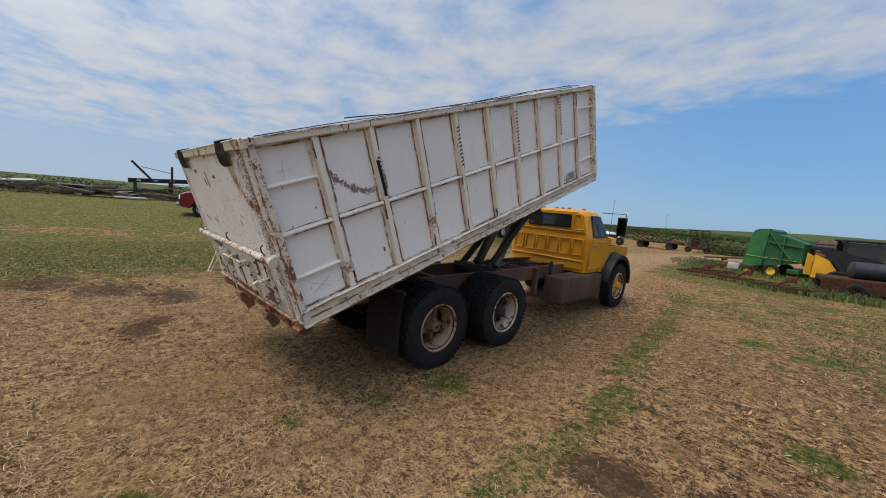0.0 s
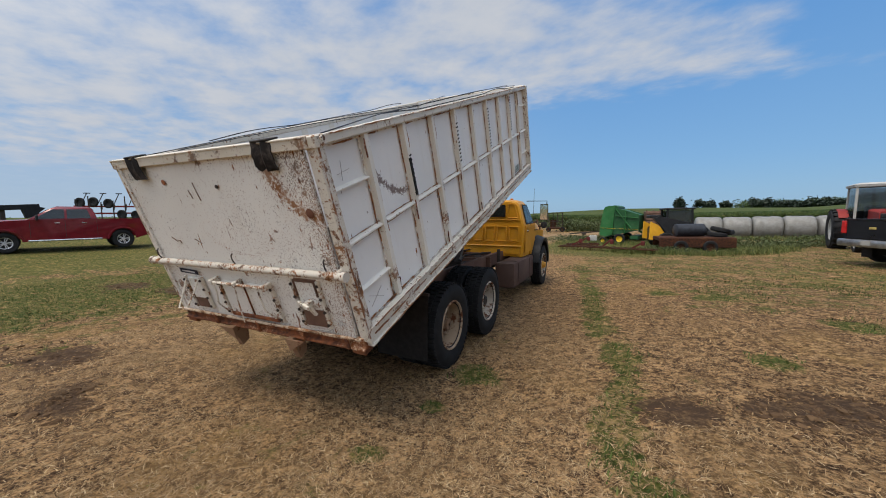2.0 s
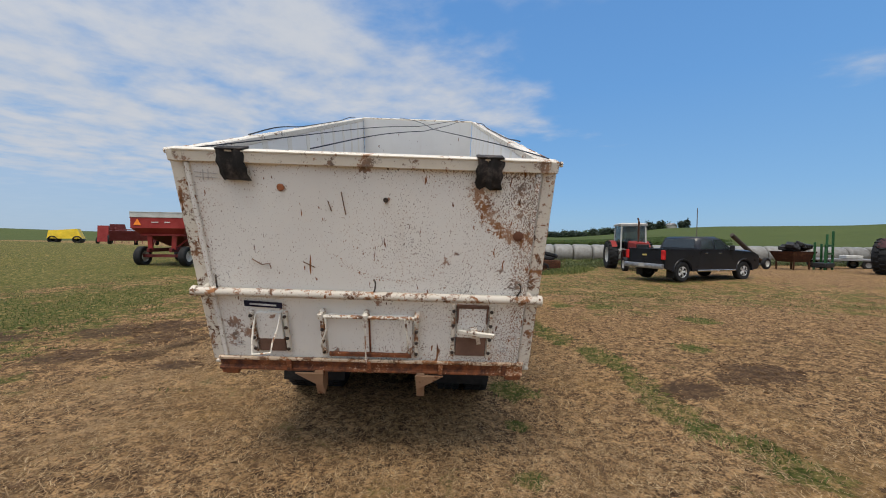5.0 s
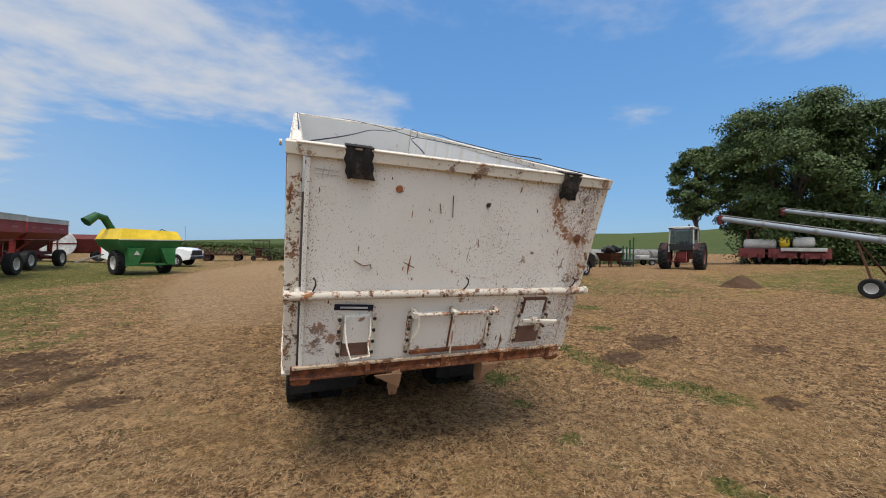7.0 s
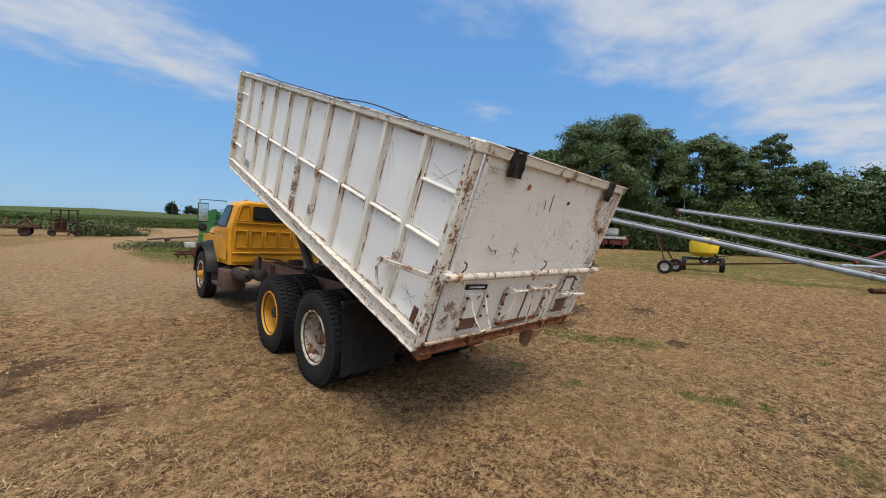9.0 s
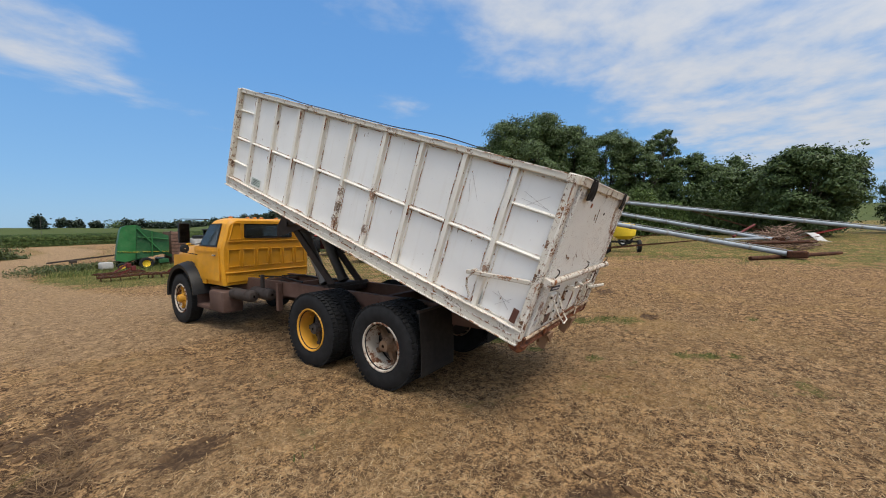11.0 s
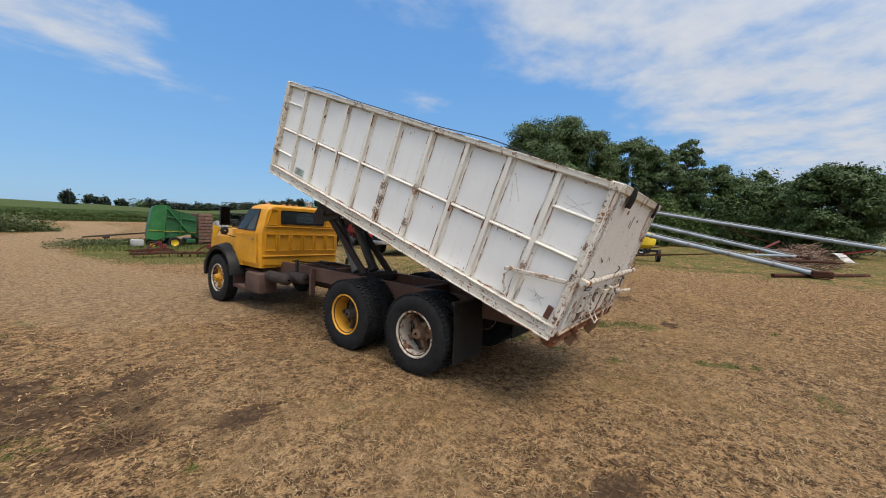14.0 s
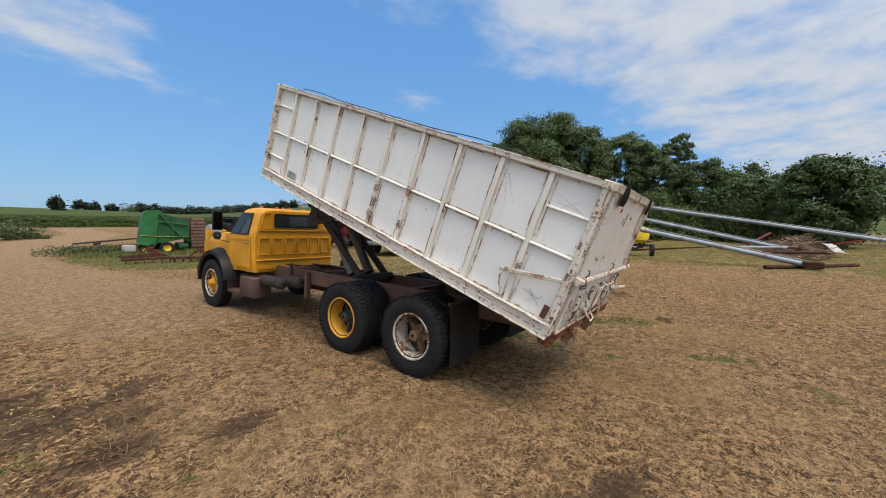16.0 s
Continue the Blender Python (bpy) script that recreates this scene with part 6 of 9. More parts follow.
        part("headlamp", bm, plain("lamp_lens", (0.8, 0.8, 0.78), 0.1), t)
        bm = B()
        box(bm, (s * 0.93, -2.90, 1.14), (0.16, 0.12, 0.40), None, 0.02)
        part("tail_lamp", bm, RED_LENS, t)
        if tail:
            bm = B()
            box(bm, (s * 0.80, -2.35, 0.38), (0.36, 0.02, 0.42), None, 0.004)
            part("mud_flap", bm, FLAP, t)
    bm = B()
    loft(bm, [[(-0.86, 1.09, 1.43), (0.86, 1.09, 1.43), (0.74, 0.49, 1.84), (-0.74, 0.49, 1.84)], [(-0.86, 1.105, 1.44), (0.86, 1.105, 1.44), (0.74, 0.51, 1.85), (-0.74, 0.51, 1.85)]])
    part("windscreen", bm, DARK_GLASS, cab)
    bm = B()
    loft(bm, [[(-0.80, -0.99, 1.44), (0.80, -0.99, 1.44), (0.72, -0.875, 1.83), (-0.72, -0.875, 1.83)], [(-0.80, -1.005, 1.44), (0.80, -1.005, 1.44), (0.72, -0.89, 1.83), (-0.72, -0.89, 1.83)]])
    part("rear_window", bm, DARK_GLASS, cab)
    bm = B()
    box(bm, (0, -2.89, 1.08), (1.72, 0.07, 0.60), None, 0.02)
    box(bm, (0, -2.90, 1.39), (1.76, 0.10, 0.04), None, 0.012)
    gate = part("box_gate", bm, color, t)
    bm = B()
    box(bm, (0, -2.93, 1.12), (0.22, 0.02, 0.07), None, 0.008)
    part("badge", bm, plain("badge_gold", (0.5, 0.38, 0.12), 0.4), gate)
    bm = B()
    box(bm, (0, -3.0, 0.66), (1.98, 0.18, 0.22), None, 0.04, 2)
    rb = part("rear_bumper", bm, plain("bumper_grey", (0.34, 0.34, 0.35), 0.32, 0.8), t)
    bm = B()
    box(bm, (0, -3.095, 0.68), (0.3, 0.012, 0.14))
    part("number_plate", bm, OFF_WHITE, rb)
    bm = B()
    box(bm, (0, 2.92, 0.62), (1.95, 0.18, 0.22), None, 0.04, 2)
    part("front_bumper", bm, trim_color, t)
    bm = B()
    box(bm, (0, 2.87, 0.98), (1.45, 0.05, 0.36), None, 0.02)
    for k in range(3):
        box(bm, (0, 2.9, 0.87 + 0.11 * k), (1.4, 0.03, 0.03))
    part("grille", bm, BLACK, t)
    alloy = plain("alloy", (0.62, 0.62, 0.63), 0.35, 0.7, 0.15)
    if not SPOKES:
        bm = B()
        lathe(bm, ((0.215, 0.105), (0.236, 0.118), (0.236, 0.10), (0.222, 0.07)), seg=28)
        lathe(bm, ((0.001, 0.105), (0.05, 0.10), (0.065, 0.07)), seg=14)
        for k in range(5):
            a = k * math.tau / 5
            for d in (-0.16, 0.16):
                bar(bm, (0.085, 0.05 * math.cos(a + d * 2), 0.05 * math.sin(a + d * 2)), (0.095, 0.225 * math.cos(a + d), 0.225 * math.sin(a + d)), 0.028, 0.04, (1, 0, 0), 0.006)
        SPOKES.append(mesh("alloy_spokes", bm, alloy, 40))
    for s in (1, -1):
        for y in (1.86, -1.86):
            wh = wheel_on(t, s * 0.86, y, 0.42, 0.42, 0.27, BLACK, "", 0 if s > 0 else 180)
            part("alloy_spokes", SPOKES[0], alloy, wh, "bright five-spoke alloy")
    return t


def tractor(label, m, color, rims=None):
    """A 1970s cab tractor, nose along +y."""
    t = thing("tractor", label, "tractor", m, "tractors")
    bm = B()
    box(bm, (0, 0.2, 0.95), (0.6, 2.2, 0.55), None, 0.05)
    box(bm, (0, -0.5, 0.8), (0.7, 0.7, 0.7), None, 0.08)
    part("chassis", bm, DARK_RED, t)
    bm = B()
    loft(bm, [[(-0.36, 0.75, 1.1), (0.36, 0.75, 1.1), (0.36, 0.75, 1.72), (0.28, 0.75, 1.78), (-0.28, 0.75, 1.78), (-0.36, 0.75, 1.72)],
              [(-0.36, 2.3, 1.0), (0.36, 2.3, 1.0), (0.36, 2.3, 1.62), (0.28, 2.3, 1.68), (-0.28, 2.3, 1.68), (-0.36, 2.3, 1.62)]])
    hood = part("hood", bm, color, t)
    bm = B()
    box(bm, (0, 2.32, 1.3), (0.66, 0.05, 0.6), None, 0.02)
    for k in range(4):
        rod(bm, (-0.24 + 0.16 * k, 2.34, 1.5), (-0.24 + 0.16 * k, 2.37, 1.5), 0.055, seg=12)
    part("grille", bm, BLACK, hood)
    bm = B()
    rod(bm, (0.0, 1.55, 1.7), (0.0, 1.55, 2.75), 0.05, seg=12)
    sweep(bm, ((0, 1.55, 2.7), (0, 1.57, 2.9), (0, 1.48, 3.05), (0, 1.36, 3.12)), 0.05, 10)
    part("exhaust_stack", bm, RUST_IRON, hood, "rusty exhaust stack")
    # cab frame
    for x, y in ((-0.72, -0.95), (0.72, -0.95), (-0.72, 0.6), (0.72, 0.6)):
        bm = B()
        bar(bm, (x, y, 1.15), (x * 0.94, y * 0.94, 2.74), 0.08, 0.09, (0, 1, 0), 0.01)
        part("cab_post", bm, OFF_WHITE, t)
    bm = B()
    loft(bm, [[(-0.76, -1.0, 2.73), (0.76, -1.0, 2.73), (0.76, 0.66, 2.73), (-0.76, 0.66, 2.73)], [(-0.78, -1.02, 2.83), (0.78, -1.02, 2.83), (0.78, 0.68, 2.83), (-0.78, 0.68, 2.83)], [(-0.6, -0.85, 2.9), (0.6, -0.85, 2.9), (0.6, 0.55, 2.9), (-0.6, 0.55, 2.9)]])
    roof = part("cab_roof", bm, OFF_WHITE, t, "off-white cab roof")
    for x in (-0.6, 0.6):
        bm = B()
        box(bm, (x, -1.03, 2.78), (0.2, 0.04, 0.08), None, 0.01)
        part("work_lamp", bm, BLACK, roof)
    for nm, pts in (("rear_glass", ((-0.66, -0.94, 1.75), (0.66, -0.94, 1.75), (0.63, -0.9, 2.7), (-0.63, -0.9, 2.7))), ("front_glass", ((-0.66, 0.59, 1.7), (0.66, 0.59, 1.7), (0.63, 0.56, 2.7), (-0.63, 0.56, 2.7))),
                    ("side_glass", ((0.71, -0.85, 1.6), (0.71, 0.52, 1.4), (0.68, 0.5, 2.7), (0.68, -0.82, 2.7))), ("side_glass", ((-0.71, -0.85, 1.6), (-0.71, 0.52, 1.4), (-0.68, 0.5, 2.7), (-0.68, -0.82, 2.7)))):
        bm = B()
        off = (0, 0.012, 0) if "side" not in nm else (0.012, 0, 0)
        loft(bm, [pts, [tuple(a + b for a, b in zip(p, off)) for p in pts]])
        part(nm, bm, glass("tractor_glass", (0.05, 0.065, 0.065), 0.4), t)
    bm = B()
    box(bm, (0, -0.95, 1.5), (1.5, 0.06, 0.45), None, 0.02)
    part("rear_panel", bm, BLACK, t)
    bm = B()
    box(bm, (0, -0.35, 1.6), (0.5, 0.5, 0.7), None, 0.08)
    part("seat", bm, BLACK, t)
    for s in (1, -1):
        bm = B()
        loft(bm, [[(s * 0.80, -0.55 + 0.92 * math.cos(a), 0.85 + 0.92 * math.sin(a)), (s * 1.12, -0.55 + 0.92 * math.cos(a), 0.85 + 0.92 * math.sin(a)), (s * 1.12, -0.55 + 0.96 * math.cos(a), 0.85 + 0.96 * math.sin(a)), (s * 0.80, -0.55 + 0.96 * math.cos(a), 0.85 + 0.96 * math.sin(a))] for a in [math.pi * (0.2 + 0.09 * k) for k in range(8)]])
        part("fender", bm, color, t)
        wheel_on(t, s * 1.02, -0.55, 0.88, 0.88, 0.58, rims or OFF_WHITE)
        wheel_on(t, s * 0.78, 1.85, 0.42, 0.42, 0.26, rims or OFF_WHITE)
        bm = B()
        bar(bm, (s * 0.3, -1.0, 0.55), (s * 0.42, -1.65, 0.5), 0.06, 0.09, (0, 0, 1), 0.01)
        bar(bm, (s * 0.3, -0.95, 1.2), (s * 0.42, -1.45, 0.55), 0.04, 0.05, (0, 0, 1))
        part("hitch_arm", bm, DARK_RED, t)
    return t


def gravity_wagon(label, m):
    t = thing("gravity_wagon", label, "wagon", m, "gravity wagons")
    bm = B()
    # hopper: straight upper box over sloping sides
    loft(bm, [[(-0.98, -1.78, 1.56), (0.98, -1.78, 1.56), (0.98, 1.78, 1.56), (-0.98, 1.78, 1.56)], [(-1.2, -2.1, 1.84), (1.2, -2.1, 1.84), (1.2, 2.1, 1.84), (-1.2, 2.1, 1.84)], [(-1.2, -2.1, 2.34), (1.2, -2.1, 2.34), (1.2, 2.1, 2.34), (-1.2, 2.1, 2.34)]])
    hop = part("hopper", bm, RED, t)
    bm = B()
    loft(bm, [[(-0.3, -0.7, 0.95), (0.45, -0.7, 0.95), (0.45, 0.7, 0.95), (-0.3, 0.7, 0.95)], [(-0.96, -1.7, 1.57), (0.96, -1.7, 1.57), (0.96, 1.7, 1.57), (-0.96, 1.7, 1.57)]])
    part("hopper_floor", bm, DARK_RED, hop, "dull dark red sloping floor")
    for s in (1, -1):
        bm = B()
        box(bm, (s * 1.2, 0, 2.46), (0.04, 4.24, 0.24), None, 0.008)
        box(bm, (s * 1.2, 0, 2.59), (0.07, 4.26, 0.035))
        part("side_board", bm, OFF_WHITE, hop, "grey-white extension board")
        bm = B()
        box(bm, (0, s * 2.1, 2.46), (2.4, 0.04, 0.24), None, 0.008)
        box(bm, (0, s * 2.1, 2.59), (2.4, 0.07, 0.035))
        part("end_board", bm, OFF_WHITE, hop)
        bm = B()
        box(bm, (s * 1.21, 0, 2.33), (0.05, 4.24, 0.035), None, 0.006)
        box(bm, (s * 1.21, 0, 1.85), (0.03, 4.22, 0.03), None, 0.006)
        part("side_seam", bm, RED, hop)
        for k, (y, w) in enumerate(((-1.5, 0.3), (-0.2, 0.9), (1.3, 0.5))):
            bm = B()
            box(bm, (s * 1.204, y, 2.08), (0.008, w, 0.05))
            part("lettering_bar", bm, plain("faded_lettering", (0.30, 0.16, 0.14), 0.6), hop)
        bm = B()
        bar(bm, (s * 0.88, -1.85, 1.52), (s * 0.88, 1.85, 1.52), 0.10, 0.10, (0, 0, 1), 0.01)
        bar(bm, (-0.9, s * 1.8, 1.52), (0.9, s * 1.8, 1.52), 0.10, 0.10, (0, 0, 1), 0.01)
        part("sub_frame", bm, RED, t)
        bm = B()
        bar(bm, (s * 0.5, -2.0, 0.78), (s * 0.5, 2.0, 0.78), 0.12, 0.18, (0, 0, 1), 0.01)
        part("frame_beam", bm, DARK_RED, t)
        for y in (-1.75, 1.75):
            bm = B()
            prism(bm, ((s * 0.42, 0.8), (s * 0.62, 0.8), (s * 0.66, 1.5), (s * 0.46, 1.5)), y - 0.04, y + 0.04, "y")
            bar(bm, (s * 0.55, y * 0.96, 0.86), (s * 0.86, y * 0.45, 1.5), 0.06, 0.06, (0, 1, 0))
            part("strut", bm, RED, t)
            wheel_on(t, s * 1.0, y * 0.9, 0.48, 0.48, 0.32, OFF_WHITE)
    for y in (-1.6, 1.6):
        bm = B()
        bar(bm, (-1.0, y, 0.5), (1.0, y, 0.5), 0.12, 0.14)
        part("axle", bm, DARK_RED, t)
    bm = B()
    prism(bm, ((-0.17, 1.97), (0.17, 1.97), (0.0, 2.27)), -2.13, -2.12, "y")
    bmesh.ops.translate(bm, vec=(-0.88, 0, 0), verts=bm.verts)
    sign = part("slow_vehicle_sign", bm, plain("sign_orange", (0.8, 0.22, 0.03), 0.5), t, "orange triangle sign")
    for k, (x, w) in enumerate(((-0.1, 0.3), (0.45, 0.25))):
        bm = B()
        box(bm, (x, -2.125, 2.12), (w, 0.01, 0.05))
        part("lettering_bar", bm, OFF_WHITE, hop)
    bm = B()
    bar(bm, (0, 2.0, 0.6), (0, 3.4, 0.5), 0.1, 0.1)
    part("drawbar", bm, DARK_RED, t)
    return t


def grain_cart():
    t = thing("grain_cart", "green and yellow auger grain cart standing on two big wheels", "grain cart", G(-9.0, 22.6, 38) @ Matrix.Scale(0.9, 4))
    bm = B()
    loft(bm, [[(-0.6, -0.9, 0.7), (0.6, -0.9, 0.7), (0.6, 0.9, 0.7), (-0.6, 0.9, 0.7)], [(-1.5, -1.6, 1.75), (1.5, -1.6, 1.75), (1.5, 1.6, 1.75), (-1.5, 1.6, 1.75)], [(-1.6, -1.7, 2.1), (1.6, -1.7, 2.1), (1.6, 1.7, 2.1), (-1.6, 1.7, 2.1)]])
    tub = part("tub", bm, GREEN, t)
    bm = B()
    loft(bm, [[(-1.6, -1.7, 2.1), (1.6, -1.7, 2.1), (1.6, 1.7, 2.1), (-1.6, 1.7, 2.1)], [(-1.35, -1.5, 2.72), (1.35, -1.5, 2.62), (1.35, 1.5, 2.5), (-1.35, 1.5, 2.72)]])
    part("top_band", bm, FARM_YELLOW, tub, "yellow upper tub")
    bm = B()
    for s in (1, -1):
        bar(bm, (-1.62, s * 1.72, 2.08), (1.62, s * 1.72, 2.08), 0.03, 0.06)
    part("white_stripe", bm, OFF_WHITE, tub)
    bm = B()
    loft(bm, [[(-1.15, -1.72, 0.6), (-0.75, -1.72, 0.6), (-0.4, -1.72, 1.6), (-1.2, -1.72, 1.6)], [(-1.15, -1.2, 0.6), (-0.75, -1.2, 0.6), (-0.4, -1.2, 1.6), (-1.2, -1.2, 1.6)]])
    loft(bm, [[(0.75, -1.72, 0.6), (1.15, -1.72, 0.6), (1.2, -1.72, 1.6), (0.4, -1.72, 1.6)], [(0.75, -1.2, 0.6), (1.15, -1.2, 0.6), (1.2, -1.2, 1.6), (0.4, -1.2, 1.6)]])
    box(bm, (0, -1.45, 0.62), (2.4, 0.3, 0.12))
    part("rear_frame", bm, GREEN, t)
    bm = B()
    sweep(bm, ((-0.7, 0.9, 1.3), (-1.1, 0.7, 2.6), (-1.55, 0.5, 3.35), (-1.95, 0.35, 3.45), (-2.45, 0.2, 3.05)), [0.2, 0.2, 0.2, 0.22, 0.28], 12)
    part("unload_auger", bm, DEEP_GREEN, t, "dark green unloading spout")
    bm = B()
    sweep(bm, ((0.9, 0.2, 2.5), (1.25, 0.2, 2.78), (1.45, 0.2, 2.7), (1.55, 0.2, 2.4)), 0.03)
    part("hose_arch", bm, BLACK, t)
    bm = B()
    prism(bm, ((-0.16, 1.2), (0.16, 1.2), (0.0, 1.45)), -1.75, -1.735, "y")
    bmesh.ops.translate(bm, vec=(-0.8, 0, 0), verts=bm.verts)
    part("slow_vehicle_sign", bm, OFF_WHITE, t, "pale triangle sign")
    for s in (1, -1):
        wheel_on(t, s * 1.2, -0.2, 0.72, 0.72, 0.45, OFF_WHITE, "", 0 if s > 0 else 180)
    bm = B()
    bar(bm, (0, 1.2, 0.7), (0, 3.2, 0.55), 0.14, 0.16)
    part("drawbar", bm, GREEN, t)
    bm = B()
    bar(bm, (-1.5, 0.8, 1.2), (-2.9, 0.4, 0.75), 0.1, 0.06, (0, 0, 1))
    part("ladder_arm", bm, GREY_STEEL, t)


def round_baler():
    t = thing("round_baler", "green round hay baler parked on weedy ground", "baler", G(2.72, 23.5, -12) @ Matrix.Scale(0.88, 4))
    prof = ((-1.12, 0.62), (-1.02, 1.4), (-0.86, 2.3), (-0.76, 2.54), (-0.55, 2.63), (-0.1, 2.66), (0.1, 2.55), (0.2, 0.7), (-0.6, 0.5))
    for s, y in ((1, 1.02), (-1, -1.02)):
        bm = B()
        prism(bm, prof[:6] + ((-0.25, 0.65), (-0.7, 0.5)), y - 0.05, y + 0.05, "y")
        part("gate_side", bm, GREEN, t, "green side panel of the bale gate")
        bm = B()
        prism(bm, ((-0.12, 2.5), (0.7, 2.25), (1.4, 2.0), (1.4, 0.95), (0.2, 0.7), (-0.2, 0.65)), y * 0.97 - 0.03, y * 0.97 + 0.03, "y")
        part("chamber_side", bm, DEEP_GREEN, t)
        bm = B()
        bar(bm, (-0.1, y * 1.07, 2.48), (1.0, y * 1.07, 1.0), 0.06, 0.1, (0, 1, 0), 0.01)
        bar(bm, (0.6, y * 1.07, 2.3), (0.55, y * 1.07, 0.75), 0.06, 0.1, (0, 1, 0), 0.01)
        bar(bm, (-0.1, y * 1.07, 1.95), (1.36, y * 1.07, 1.78), 0.05, 0.08, (0, 1, 0), 0.01)
        part("frame_brace", bm, GREEN, t)
        bm = B()
        bar(bm, (-1.02, y * 1.065, 1.12), (0.0, y * 1.065, 1.05), 0.012, 0.055, (0, 1, 0))
        bar(bm, (0.1, y * 1.03, 1.05), (1.36, y * 1.03, 1.02), 0.012, 0.055, (0, 1, 0))
        part("yellow_stripe", bm, FARM_YELLOW, t)
        wheel_on(t, 0.25, y * 1.15, 0.36, 0.36, 0.26, FARM_YELLOW, "", 90)
        wheel_on(t, -0.85, y * 1.1, 0.23, 0.23, 0.18, FARM_YELLOW, "", 90)
    bm = B()
    prism(bm, prof, -0.97, 0.97, "y")
    part("gate_shell", bm, DEEP_GREEN, t)
    bm = B()
    prism(bm, ((0.2, 2.4), (0.7, 2.2), (1.36, 1.96), (1.36, 1.0), (0.2, 0.75)), -0.95, 0.95, "y")
    part("chamber", bm, DEEP_GREEN, t)
    bm = B()
    bar(bm, (1.2, 0, 0.9), (1.9, 0.1, 0.55), 0.14, 0.16, (0, 0, 1))
    box(bm, (1.1, 0, 0.45), (0.5, 2.1, 0.25), None, 0.03)
    part("tongue", bm, DEEP_GREEN, t)
    w = thing("plastic_tank", "small white plastic tank on the weeds beside the baler", "tank", G(1.2, 22.9, 5) @ Matrix.Scale(0.8, 4))
    bm = B()
    box(bm, (0, 0, 0.40), (0.6, 0.6, 0.42), None, 0.08, 2)
    body = part("tank_body", bm, OFF_WHITE, w)
    for k in range(4):
        bm = B()
        box(bm, (-0.21 + 0.14 * k, -0.303, 0.44), (0.04, 0.02, 0.34), None, 0.006)
        part("tank_rib", bm, OFF_WHITE, body)
    for x in (-0.22, 0.22):
        bm = B()
        box(bm, (x, 0, 0.09), (0.1, 0.6, 0.18), None, 0.01)
        part("tank_foot", bm, BLACK, w)
    c = thing("crate_stack", "stack of weathered brown wooden crates beside the baler", "crates", G(4.45, 23.7, 8))
    for k in range(9):
        bm = B()
        box(bm, (0, -0.5, 0.35 + 0.19 * k), (0.8, 0.03, 0.13), (0, 0, 0), 0.004)
        part("crate_board", bm, plain("crate_wood", (0.20, 0.115, 0.085), 0.85, 0.0, 0.35), c)
    bm = B()
    for x in (-0.36, 0.0, 0.36):
        box(bm, (x, -0.45, 1.0), (0.07, 0.06, 2.0), None, 0.005)
    box(bm, (0, 0.0, 1.0), (0.74, 0.8, 1.9), None, 0.02)
    part("crate_core", bm, plain("crate_dark_wood", (0.12, 0.075, 0.055), 0.85, 0.0, 0.35), c)
    d = thing("drawbar_pole", "black steel pole lying over the weeds", "pole", G(1.1, 25.2, 0))
    bm = B()
    bar(bm, (-1.6, 0, 0.5), (1.6, 0.3, 0.75), 0.06, 0.08)
    rod(bm, (-0.7, 0.05, 0.0), (-0.7, 0.05, 0.45), 0.04)
    rod(bm, (1.6, 0.3, 0.0), (1.6, 0.3, 0.66), 0.04)
    box(bm, (-0.65, 0.05, 0.5), (0.3, 0.12, 0.14), None, 0.02)
    part("pole_shaft", bm, STEEL, d)


LOADER_YELLOW = paint("loader_yellow", (0.72, 0.36, 0.02), 0.12, 0.4, 0.0, 0.2)


